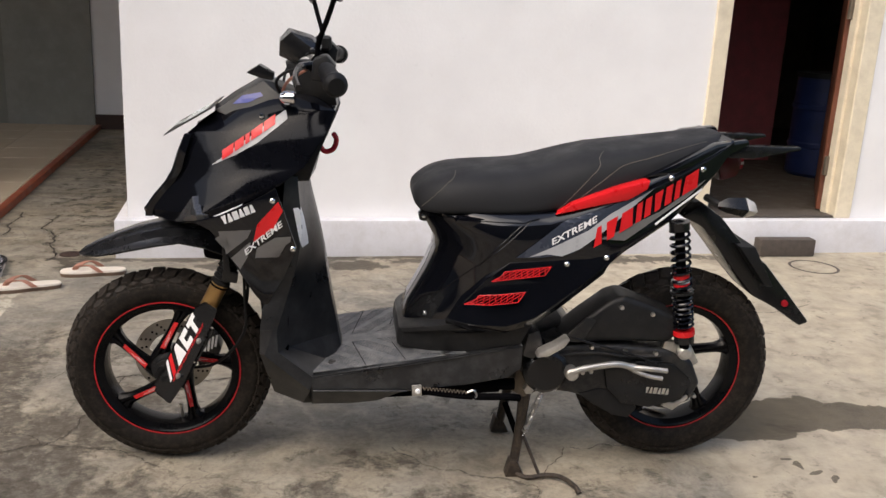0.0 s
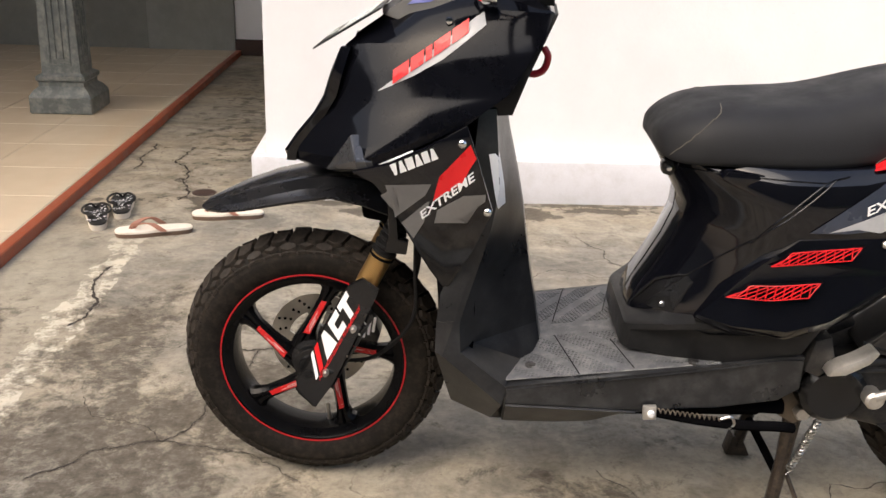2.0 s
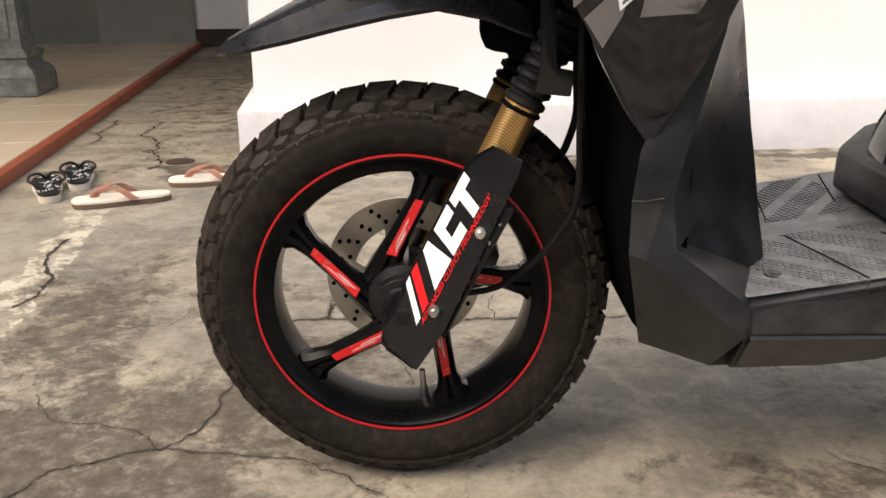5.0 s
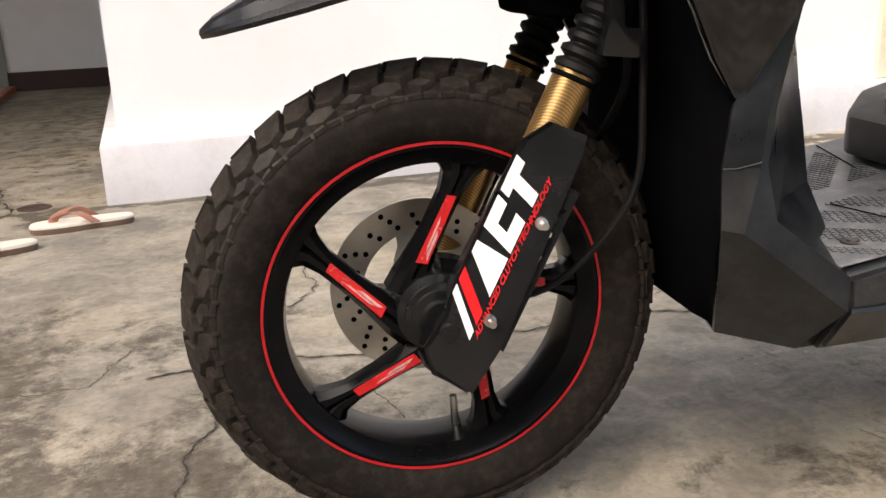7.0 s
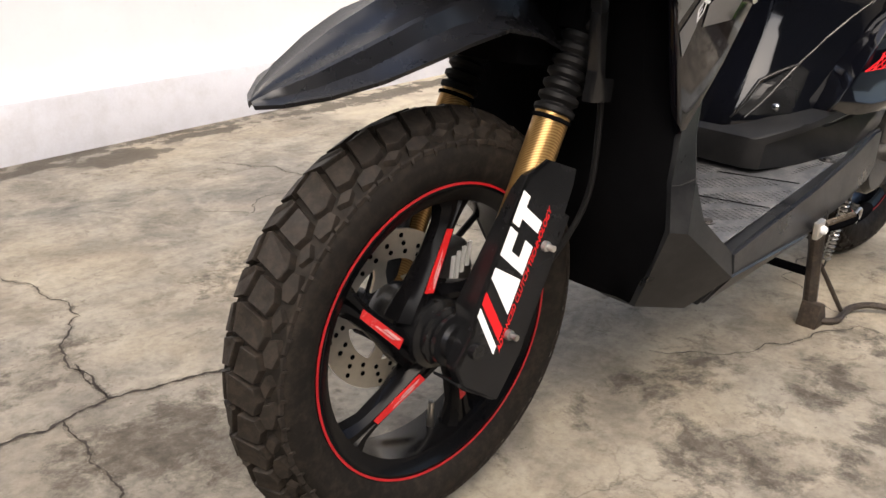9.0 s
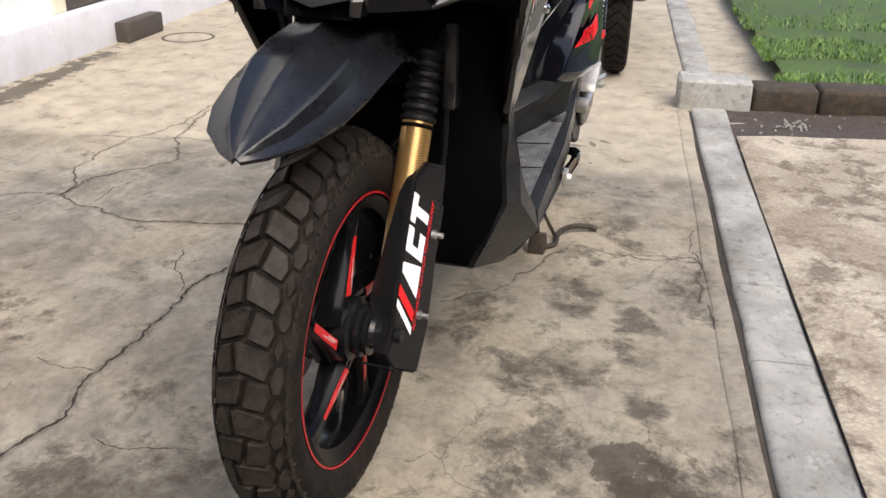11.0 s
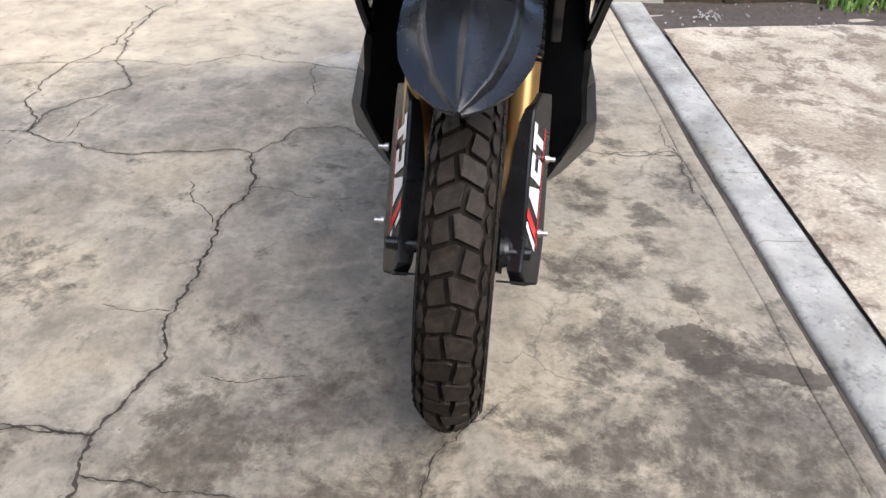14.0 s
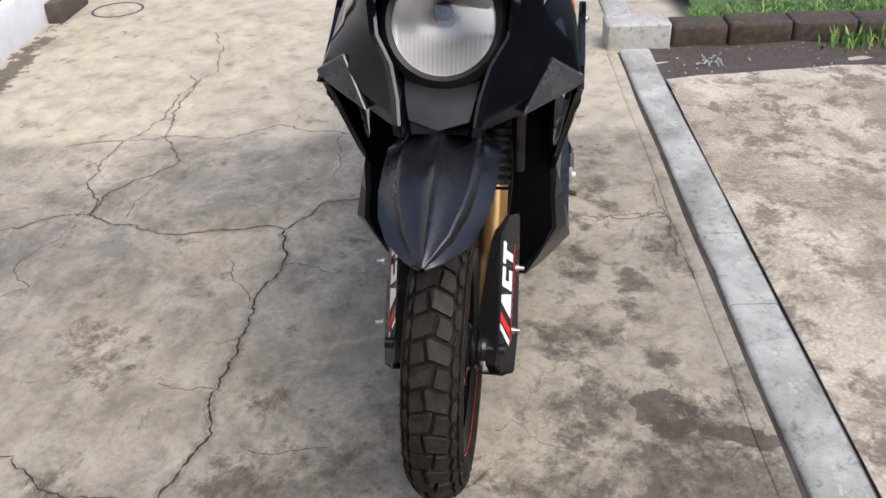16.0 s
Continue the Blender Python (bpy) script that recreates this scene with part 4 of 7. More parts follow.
# unseen plain walls, added to close the yard on the sides the camera turns its back to
# the dark ones dim the scooter's reflections, the pale ones brighten them
structure("wall_yard", box(-9, 4, -7.2, -7.0, 0, 5.5), M["dark_surround"], "unseen tall dark wall added to darken reflections", at=S)
structure("wall_yard", box(4.001, 13, -7.2, -7.0, 0, 1.6), M["pale_surround"], "unseen pale wall added to brighten reflections", at=S)
structure("wall_yard", box(-9.2, -9, -7.2, 5.5, 0, 4.0), M["dark_surround"], "unseen dark wall added beyond the terrace to darken reflections", at=S)
structure("wall_yard", box(13, 13.2, -7.2, 2.0, 0, 1.6), M["pale_surround"], "unseen pale wall added to brighten reflections", at=S)


def column():
    t = thing("terrace_column", "grey-green painted concrete column with recessed panels and chipped base", "column", S @ pose(-1.53, 3.24, 0.036))
    part("plinth_block", box(-0.155, 0.155, -0.155, 0.155, 0, 0.085, 0.006), M["column_paint"], t)
    prof = [(0.155, 0.085), (0.135, 0.115), (0.112, 0.135), (0.112, 0.155), (0.122, 0.165), (0.122, 0.185), (0.096, 0.20), (0.086, 0.66), (0.090, 0.67), (0.108, 0.70), (0.108, 0.725), (0.088, 0.74), (0.086, 0.80), (0.086, 2.97)]
    bm = bmesh.new()
    ring_sweep(bm, [[(-r, -r, z), (r, -r, z), (r, r, z), (-r, r, z)] for r, z in prof])
    part("shaft", bm, M["column_paint"], t, smooth=20)
    for k in range(4):
        fr = bmesh.new()
        for a, b, c, d in ((-0.055, 0.055, 0.625, 0.637), (-0.055, 0.055, 0.235, 0.247), (-0.055, -0.043, 0.247, 0.625), (0.043, 0.055, 0.247, 0.625), (-0.022, -0.014, 0.27, 0.60), (0.014, 0.022, 0.27, 0.60), (-0.014, 0.014, 0.592, 0.60), (-0.014, 0.014, 0.27, 0.278)):
            box(a, b, -0.099 + 0.0, -0.083, c, d, 0.002, bm=fr)
        bmesh.ops.rotate(fr, cent=(0, 0, 0), matrix=Matrix.Rotation(k * math.pi / 2, 3, "Z"), verts=fr.verts)
        part("panel_moulding", fr, M["column_paint"], t)


column()


def sole_outline(n=28, length=0.25, wide=0.047, heel=0.036):
    pts = []
    for k in range(n):
        a = 2 * math.pi * k / n
        x, y = math.cos(a), math.sin(a)
        w = wide if x > 0 else heel
        w = heel + (wide - heel) * (0.5 + 0.5 * math.tanh(2.2 * x)) - 0.006 * math.exp(-((x + 0.15) / 0.3) ** 2)
        pts.append((length / 2 * x, w * y / max(0.55, math.sqrt(abs(y)) if abs(y) > 0.01 else 0.55) * 0.9))
    return pts


def flip_flop(at, label, sole, side, strap):
    t = thing("flip_flop", label, "sandal", at, "sandals by the terrace")
    o = sole_outline()
    lower = ring_sweep(bmesh.new(), [[(x * .98, y * .96, 0.0) for x, y in o], [(x, y, 0.006) for x, y in o], [(x, y, 0.014) for x, y in o]])
    part("outsole", lower, M[side], t)
    top = ring_sweep(bmesh.new(), [[(x, y, 0.0145) for x, y in o], [(x, y, 0.020) for x, y in o], [(x * .97, y * .94, 0.023) for x, y in o]])
    part("footbed", top, M[sole], t)
    for sgn in (-1, 1):
        line = curve_points([(0.070, 0.0, 0.022), (0.055, sgn * 0.010, 0.038), (0.010, sgn * 0.034, 0.046), (-0.030, sgn * 0.043, 0.020)], 5)
        bm = ring_sweep(bmesh.new(), [[p + Vector((-0.010, 0, -0.001)), p + Vector((0.010, 0, 0.0)), p + Vector((0.010, 0, 0.004)), p + Vector((-0.010, 0, 0.003))] for p in line])
        part("strap", bm, M[strap], t)
    part("toe_post", tube([(0.070, 0, 0.02), (0.070, 0, 0.034)], 0.005), M[strap], t)


flip_flop(pose(-0.783, 1.290, 0, 0, 0, 200), "beige flip-flop with brown straps on the concrete", "sandal_sole", "sandal_side", "sandal_strap")
flip_flop(pose(-0.590, 1.500, 0, 0, 0, 191), "beige flip-flop with brown straps half under the mudguard", "sandal_sole", "sandal_side", "sandal_strap")


def black_sandal(at):
    t = thing("slide_sandal", "black sandal with a pattern of pale threads on the concrete", "sandal", at, "sandals by the terrace")
    o = [(x * 0.98, y * 1.02) for x, y in sole_outline()]
    part("outsole", ring_sweep(bmesh.new(), [[(x * .98, y * .96, 0) for x, y in o], [(x, y, 0.006) for x, y in o], [(x, y, 0.020) for x, y in o]]), M["sandal_sole"], t)
    bed = part("footbed", ring_sweep(bmesh.new(), [[(x * 1.01, y * 1.01, 0.0205) for x, y in o], [(x * 1.01, y * 1.01, 0.026) for x, y in o], [(x * .98, y * .95, 0.028) for x, y in o]]), M["black_strap"], t)
    rnd = random.Random(7)
    bm = bmesh.new()
    for _ in range(40):
        x = rnd.uniform(-0.10, 0.10)
        w = 0.030
        y = rnd.uniform(-w, w)
        l = rnd.uniform(0.006, 0.016)
        p = Vector((x, y, 0.0284))
        d = rnd.choice(((1, 0.2), (0.1, 1), (0.8, -0.5)))
        tube([p, p + Vector((l * d[0], l * d[1], 0))], 0.0013, 5, bm)
    tagged(part("thread_pattern", bm, M["white_vinyl"], bed, "pale broken threads"), kind="stuff")
    for sgn in (-1, 1):
        part("strap", tube(curve_points([(0.065, 0, 0.028), (0.045, sgn * 0.018, 0.048), (0.0, sgn * 0.042, 0.052), (-0.05, sgn * 0.044, 0.048), (-0.105, sgn * 0.012, 0.050)], 6), 0.004, 8), M["black_strap"], t)


black_sandal(pose(-1.022, 1.400, 0, 0, 0, 114))
black_sandal(pose(-0.985, 1.535, 0, 0, 0, 109))

# ---- the scooter (front wheel's contact at the origin, tail towards +x, its left side at -y) ----
scooter = thing("motor_scooter", "black scooter with red and silver stickers on its centre stand", "scooter", pose(0, 0, 0, 1.2, 0, 0))
FRONT, REAR = (0.0, -0.006, 0.247), (1.262, 0.0, 0.258)


def side_y(hosts, side=-1):
    """Gives the outermost y of some meshes at x, z on one side."""
    trees = []
    for h in hosts:
        t = bmesh.new()
        t.from_mesh(h.data)
        trees.append(BVHTree.FromBMesh(t))
        t.free()

    def find(x, z, other=0.18):
        ys = [p.y for p in (t.ray_cast(Vector((x, side * 2.0, z)), Vector((0, -side, 0)))[0] for t in trees) if p is not None]
        return (max(ys) if side > 0 else min(ys)) if ys else side * other
    return find


def tyre_radius(y, R, half):
    return R - 0.030 * abs(y / half) ** 2.1


def tread(R, half, count, at):
    """Chevron rows of one large and one small block by turns, with two rows of lugs down each shoulder."""
    def bend(y):
        return 0.30 * abs(y) / 0.62
    g, e = 0.095, 0.60
    rows = []
    for k in range(2):
        s = 1 if k else -1
        rows.append(([(bend(-e) + g, -e * s), (g, 0.0), (bend(0.13) + g, 0.13 * s), (bend(0.03) + 1 - g, 0.03 * s), (1 - g, 0.0), (bend(e) + 1 - g, -e * s), (bend(e) + 0.5, -(e + 0.075) * s)], k, 2, 0.0105))
        rows.append(([(bend(0.27) + g, 0.27 * s), (bend(e) + g, e * s), (bend(e) + 0.5, (e + 0.075) * s), (bend(e) + 1 - g, e * s), (bend(0.17) + 1 - g, 0.17 * s)], k, 2, 0.0105))
    for s in (-1, 1):
        # hexagons down the shoulder, a lozenge between them, short ticks where the sidewall begins
        rows.append(([(0.10, 0.76 * s), (0.50, 0.70 * s), (0.90, 0.76 * s), (0.94, 0.86 * s), (0.52, 0.925 * s), (0.06, 0.86 * s)], 0.25 * s, 2, 0.0075))
        rows.append(([(0.16, 0.79 * s), (0.50, 0.72 * s), (0.86, 0.79 * s), (0.50, 0.87 * s)], 0.25 * s + 1, 2, 0.0065))
        rows.append(([(0.06, 0.945 * s), (0.50, 0.975 * s), (0.94, 0.945 * s), (0.97, 0.985 * s), (0.03, 0.985 * s)], 0.25 * s + 0.5, 1, 0.004))
        rows.append(([(0.44, 0.985 * s), (0.56, 0.985 * s), (0.55, 1.035 * s), (0.45, 1.035 * s)], 0.25 * s + 0.5, 1, 0.004))
    verts, faces = [], []
    step = 2 * math.pi / count
    for poly, shift, every, deep in rows:
        n = len(poly)
        cx, cy = sum(p[0] for p in poly) / n, sum(p[1] for p in poly) / n
        for i in range(0, count, every):
            base = len(verts)
            for shrink, rise in ((1.02, -deep), (1.0, -0.0007), (0.965, 0.0)):
                for a, y in poly:
                    a2, y2 = cx + (a - cx) * shrink, (cy + (y - cy) * shrink) * half
                    th = (i + shift + a2) * step
                    r = tyre_radius(y2, R, half) + rise
                    verts.append((at[0] + r * math.cos(th), at[1] + y2, at[2] + r * math.sin(th)))
            for lay in (0, 1):
                for k in range(n):
                    j = (k + 1) % n
                    faces.append((base + lay * n + k, base + lay * n + j, base + lay * n + n + j, base + lay * n + n + k))
            faces.append(tuple(base + 2 * n + k for k in range(n)))
    bm = bmesh.new()
    vs = [bm.verts.new(v) for v in verts]
    for f in faces:
        bm.faces.new([vs[k] for k in f])
    return bm


def wheel(name, at, R, half, first, knobs):
    """Cast five-spoke wheel; the rim casting carries tyre, stripe and the rest."""
    x0, y0, z0 = at
    hoop, spokes = bmesh.new(), []
    prof = [(0.1735, -0.036), (0.166, -0.0365), (0.160, -0.032), (0.150, -0.028), (0.147, -0.012), (0.147, 0.012), (0.150, 0.028), (0.160, 0.032), (0.166, 0.0365), (0.1735, 0.036), (0.170, 0.0), ]
    lathe(prof, 72, hoop, "y", at, closed=True)
    for k in range(5):
        a = radians(first + 72 * k)
        er, et = Vector((math.cos(a), 0, math.sin(a))), Vector((-math.sin(a), 0, math.cos(a)))
        c = Vector(at)
        rings = []
        for r, o, w, th, yc in ((0.012, 0.030, 0.020, 0.021, -0.006), (0.030, 0.0275, 0.0175, 0.019, -0.008), (0.045, 0.024, 0.0150, 0.017, -0.010), (0.065, 0.019, 0.0128, 0.015, -0.011), (0.085, 0.014, 0.0115, 0.013, -0.012), (0.120, 0.005, 0.0120, 0.012, -0.012), (0.138, 0.0, 0.0165, 0.014, -0.010), (0.147, -0.001, 0.025, 0.016, -0.008), (0.153, -0.001, 0.036, 0.018, -0.006)):
            p = c + er * r + et * o + Vector((0, yc, 0))
            rings.append([p + et * s * w + Vector((0, t * th, 0)) for s, t in ((-1, -0.45), (-0.55, -1), (-0.15, -1), (0, -0.72), (0.15, -1), (0.55, -1), (1, -0.45), (1, 0.6), (0.6, 1), (-0.6, 1), (-1, 0.6))])
        spokes.append(ring_sweep(bmesh.new(), rings))
    rim = part(name, hoop, M["alloy_black"], scooter, "black cast five-spoke wheel with a red rim stripe", smooth=40)
    for sp_bm in spokes:
        part("spoke", sp_bm, M["alloy_black"], rim)
    part("hub", lathe([(0.0, -0.062), (0.020, -0.062), (0.022, -0.056), (0.030, -0.055), (0.030, -0.050), (0.027, -0.048), (0.034, -0.045), (0.034, -0.040), (0.030, -0.038), (0.040, -0.033), (0.042, 0.03), (0.034, 0.05), (0.0, 0.05)], 40, None, "y", at), M["satin_black"], rim)
    t = [(0.165, -0.031), (0.172, -0.036), (0.182, -half * 0.98), (0.193, -half * 1.04), (R - 0.043, -half * 1.05)]
    crown = [(tyre_radius(y, R, half) - 0.0095 + 0.004 * abs(y / half) ** 3, y) for y in [half * q / 8 for q in range(-8, 9)]]
    prof = t + crown + [(r, -y) for r, y in reversed(t)]
    part("tyre", lathe(prof, 96, None, "y", at, closed=True), M["rubber"], rim, "dusty black block-tread tyre", smooth=50)
    if knobs:
        tagged(part("tread", tread(R, half, knobs, at), M["block_rubber"], rim, "dusty rubber tread blocks", smooth=0), kind="stuff")
    for y, s in ((-0.0372, -1), (0.0372, 1)):
        part("rim_stripe", lathe([(0.1694, y), (0.1694, y + s * 0.0008), (0.1722, y + s * 0.0008), (0.1722, y)], 96, None, "y", at, closed=True), M["stripe_red"], rim, "worn red stripe", smooth=60)
    return rim


def spoke_stickers(rim, at, first):
    for k in range(5):
        a = radians(first + 72 * k)
        er, et = Vector((math.cos(a), 0, math.sin(a))), Vector((-math.sin(a), 0, math.cos(a)))
        bm = bmesh.new()
        for q in range(6):
            r = 0.047 + 0.070 * q / 5
            f = (r - 0.045) / 0.075
            o, th, w = 0.024 - 0.019 * f, 0.017 - 0.005 * f, 0.0060 - 0.0012 * f
            p = Vector(at) + er * r + et * o
            pair = [bm.verts.new(p + et * s * w + Vector((0, -0.0112 - th - 0.0008, 0))) for s in (-1, 1)]
            low = [bm.verts.new(v.co + Vector((0, 0.005, 0))) for v in pair]
            ring = [pair[0], pair[1], low[1], low[0]]
            if q:
                for i in range(4):
                    bm.faces.new((old_ring[i], old_ring[(i + 1) % 4], ring[(i + 1) % 4], ring[i]))
            old_ring = ring
        stick = part("spoke_sticker", bm, M["scuffed"], rim, "scuffed red sticker", smooth=0)
        # a pale rubbed streak along it
        for r0, r1, lo, hi in ((0.050, 0.082, -0.62, -0.10), (0.058, 0.096, 0.05, 0.40)):
            mk = bmesh.new()
            ps = []
            for r, q in ((r0, lo), (r1 - 0.006, lo), (r1, hi), (r0 + 0.006, hi)):
                f = (r - 0.045) / 0.075
                ps.append(mk.verts.new(Vector(at) + er * r + et * (0.024 - 0.019 * f + q * (0.0060 - 0.0012 * f)) + Vector((0, -0.0112 - (0.017 - 0.005 * f) - 0.0016, 0))))
            mk.faces.new(ps)
            part("rubbed_streak", mk, M["rubbed_red"], stick, smooth=0)


front_wheel = wheel("front_wheel", FRONT, 0.2465, 0.0430, 5, 44)
spoke_stickers(front_wheel, FRONT, 5)
rear_wheel = wheel("rear_wheel", REAR, 0.258, 0.049, 20, 42)
part("valve_stem", tube([(0.024, -0.004, 0.103), (0.022, -0.006, 0.118), (0.0205, -0.008, 0.138)], [0.0055, 0.004, 0.0038]), M["steel"], front_wheel, "bare metal valve stem")


def brake_disc():
    bm = bmesh.new()
    ins, outs, n, arms = 0.062, 0.097, 60, []
    c = Vector((0, 0.044, 0.247))
    lathe([(ins, 0.042), (outs, 0.042), (outs, 0.046), (ins, 0.046)], n, bm, "y", (0, 0, 0.247), closed=True)
    for k in range(5):
        a = radians(30 + 72 * k)
        d, t = Vector((math.cos(a), 0, math.sin(a))), Vector((-math.sin(a), 0, math.cos(a)))
        arms.append(ring_sweep(bmesh.new(), [[c + d * r + t * (s * w + 0.02 * (1 - r / 0.065)) + Vector((0, y, 0)) for s, y in ((-1, -.0018), (1, -.0018), (1, .0018), (-1, .0018))] for r, w in ((0.034, 0.012), (0.05, 0.008), (0.065, 0.011))]))
    disc = part("brake_disc", bm, M["disc_steel"], front_wheel, "drilled steel brake disc", smooth=30)
    for arm in arms:
        part("disc_arm", arm, M["disc_steel"], disc)
    holes = bmesh.new()
    for k in range(20):
        for r, o in ((0.0705, 0), (0.080, 4), (0.0895, 8)):
            if (k + o) % 2 == 0 or r < 0.085:
                a = radians(18 * k + o)
                lathe([(0.0, -0.0008), (0.0030, -0.0008), (0.0030, 0.0048), (0.0, 0.0048)], 8, holes, "y", (r * math.cos(a), 0.042, 0.247 + r * math.sin(a)))
    part("hole_pattern", holes, M["inner_black"], disc, smooth=0)


brake_disc()

# front fork, covers, caliper
FDIR = Vector((0.44, 0, 0.898))
FOOT = Vector((0.012, 0, 0.235))


def fork_at(d, y):
    return FOOT + FDIR * d + Vector((0, y, 0))


# guard plane: a along the leg, h towards the front; the front edge stands further in
GUARD = [(0.214, 0.022), (0.216, -0.010), (0.200, -0.013), (0.124, -0.017), (0.012, -0.022), (-0.045, -0.016), (-0.046, 0.022), (-0.026, 0.038), (0.008, 0.034), (0.038, 0.038), (0.172, 0.038), (0.190, 0.036)]


def guard_point(a, h, sgn, lift):
    p = Vector((0.022, 0, 0.238)) + a * Vector((0.45, 0, 0.893)) + h * Vector((-0.893, 0, 0.45))
    return Vector((p.x, sgn * (0.1098 - 0.48 * (h + 0.01) + lift - (0.008 if sgn > 0 else 0.0)), p.z))


def flange(a):
    return 0.038 - 0.026 * min(1.0, max(0.0, (a - 0.10) / 0.11)) - 0.016 * min(1.0, max(0.0, (0.03 - a) / 0.03))


for sgn in (-1, 1):
    y = 0.071 * sgn
    leg = part("fork_leg", tube([fork_at(0.0, y), fork_at(0.10, y), fork_at(0.275, y)], [0.0195, 0.0195, 0.0198], 24), M["gold"], scooter, "gold fork tube with a woven finish", smooth=60)
    part("collar", lathe([(0.0206, 0), (0.0222, 0.001), (0.0222, 0.004), (0.0206, 0.005)], 24, None, "z", (0, 0, 0)), M["inner_black"], leg)
    leg.children[-1].matrix_basis = Matrix.Translation(fork_at(0.262, y)) @ Euler((0, math.atan2(FDIR.x, FDIR.z), 0)).to_matrix().to_4x4()
    part("upper_tube", tube([fork_at(0.275, y), fork_at(0.50, y)], 0.0135, 16), M["inner_black"], leg)
    prof = []
    for k in range(9):
        d = 0.268 + 0.0135 * k
        prof += [(d, 0.0170), (d + 0.004, 0.0228 - 0.0003 * k), (d + 0.009, 0.0228 - 0.0003 * k), (d + 0.0125, 0.0170)]
    part("bellows", tube([fork_at(d, y) for d, _ in prof], [r for _, r in prof], 20), M["grip_rubber"], leg, "ribbed black rubber bellows", smooth=25)
    part("axle_lug", tube([fork_at(-0.005, y), fork_at(0.03, y)], [0.024, 0.022], 16), M["satin_black"], leg)
    # bent sheet guard over the lower leg: outer face, front flange and foot
    guard = bmesh.new()
    outer = [guard_point(a, h, sgn, 0.0) for a, h in GUARD]
    ring_sweep(guard, [outer, [p - Vector((0, sgn * 0.003, 0)) for p in outer]])
    rim_line = [GUARD[k] for k in (6, 7, 8, 9, 10, 11, 0)]
    ring_sweep(guard, [[guard_point(a, h, sgn, 0.0), guard_point(a, h - 0.004, sgn, 0.0), guard_point(a, h - 0.010, sgn, -flange(a)), guard_point(a, h - 0.006, sgn, -flange(a))] for a, h in rim_line])
    ring_sweep(guard, [[guard_point(a, h, sgn, q) for a, q in ((-0.046 + 0.10 * h, 0.0), (-0.046 + 0.10 * h, -0.036), (-0.043 + 0.10 * h, -0.036), (-0.043 + 0.10 * h, 0.0))] for h in (-0.012, 0.010, 0.030)])
    gd = part("fork_guard", guard, M["satin_black"], scooter, "black plastic fork guard", smooth=20)
    for k in range(7):
        a = 0.004 + 0.024 * k
        part("guard_tooth", ring_sweep(bmesh.new(), [[guard_point(a + e, h, sgn, q) for e, q in ((0, -0.010), (0.0185, -0.010), (0.0185, -0.005), (0, -0.005))] for h in (-0.012, -0.0235)]), M["satin_black"], gd)
    part("guard_rail", ring_sweep(bmesh.new(), [[guard_point(a + 0.4 * e, -0.0225 + e, sgn, q) for e, q in ((0, -0.011), (-0.004, -0.011), (-0.004, -0.006), (0, -0.006))] for a in (0.004, 0.168)]), M["satin_black"], gd)
    for a, h in ((0.128, -0.006), (0.026, -0.002)):
        p = guard_point(a, h, -1, 0.002)
        bt = lathe([(0.0, -0.012), (0.0035, -0.012), (0.0035, -0.004), (0.0058, -0.003), (0.0058, 0.002), (0.0, 0.003)], 12, None, "y", p)
        part("bolt", bt if sgn < 0 else flipped(bt), M["steel"], gd)
    # the mark on the guard as plain slanted blocks, with two bars before it

    def on_guard(quads):
        bm = bmesh.new()
        for quad in quads:
            bm.faces.new([bm.verts.new(guard_point(a, h, sgn, 0.0012)) for a, h in quad])
        return bm
    lo, hi = 0.006, 0.036
    shapes = ([[(0.043, lo), (0.083, lo), (0.074, hi), (0.062, hi)]],
              [[(0.088, lo), (0.120, lo), (0.120, lo + 0.010), (0.088, lo + 0.010)], [(0.088, lo + 0.010), (0.100, lo + 0.010), (0.100, hi - 0.010), (0.088, hi - 0.010)], [(0.088, hi - 0.010), (0.120, hi - 0.010), (0.120, hi), (0.088, hi)]],
              [[(0.135, lo), (0.148, lo), (0.148, hi - 0.009), (0.135, hi - 0.009)], [(0.125, hi - 0.009), (0.160, hi - 0.009), (0.160, hi), (0.125, hi)]])
    blocks = [[[(a + 0.42 * h, h) for a, h in quad] for quad in shape] for shape in shapes]
    for quads in blocks:
        part("white_block", on_guard(quads), M["white_vinyl"], gd, "white slanted block sticker", smooth=0)
    part("sticker_bar", on_guard([[(0.000, lo), (0.010, lo), (0.044, hi), (0.034, hi)]]), M["white_vinyl"], gd, smooth=0)
    part("sticker_bar", on_guard([[(0.016, lo), (0.030, lo), (0.062, hi), (0.048, hi)]]), M["red_paint"], gd, smooth=0)
    words = lettering("ADVANCED CLUTCH TECHNOLOGY", (0.004, 0.0002), (0.168, 0.0002), 0.0046, 0.3)
    for v in words.verts:
        v.co = guard_point(v.co.x + 0.42 * v.co.z, v.co.z, sgn, 0.0012)
    tagged(part("sticker_lettering", words, M["red_paint"], gd, "small red lettering", smooth=0), kind="stuff")
part("axle", tube([(0, -0.098, 0.247), (0, 0.098, 0.247)], 0.009, 16), M["satin_black"], scooter)
cal = part("brake_caliper", prism([(0.060, 0.225), (0.105, 0.235), (0.118, 0.275), (0.105, 0.315), (0.072, 0.305), (0.060, 0.265)], 0.022, 0.070, 0.008), M["cast_grey"], scooter, "grey brake caliper with pale stripes")
for k in range(4):
    part("fin", prism([(0.074 + 0.009 * k, 0.262 + 0.006 * k), (0.079 + 0.009 * k, 0.262 + 0.006 * k), (0.083 + 0.009 * k, 0.298 + 0.004 * k), (0.078 + 0.009 * k, 0.298 + 0.004 * k)], 0.0195, 0.0225), M["white_vinyl"], cal)
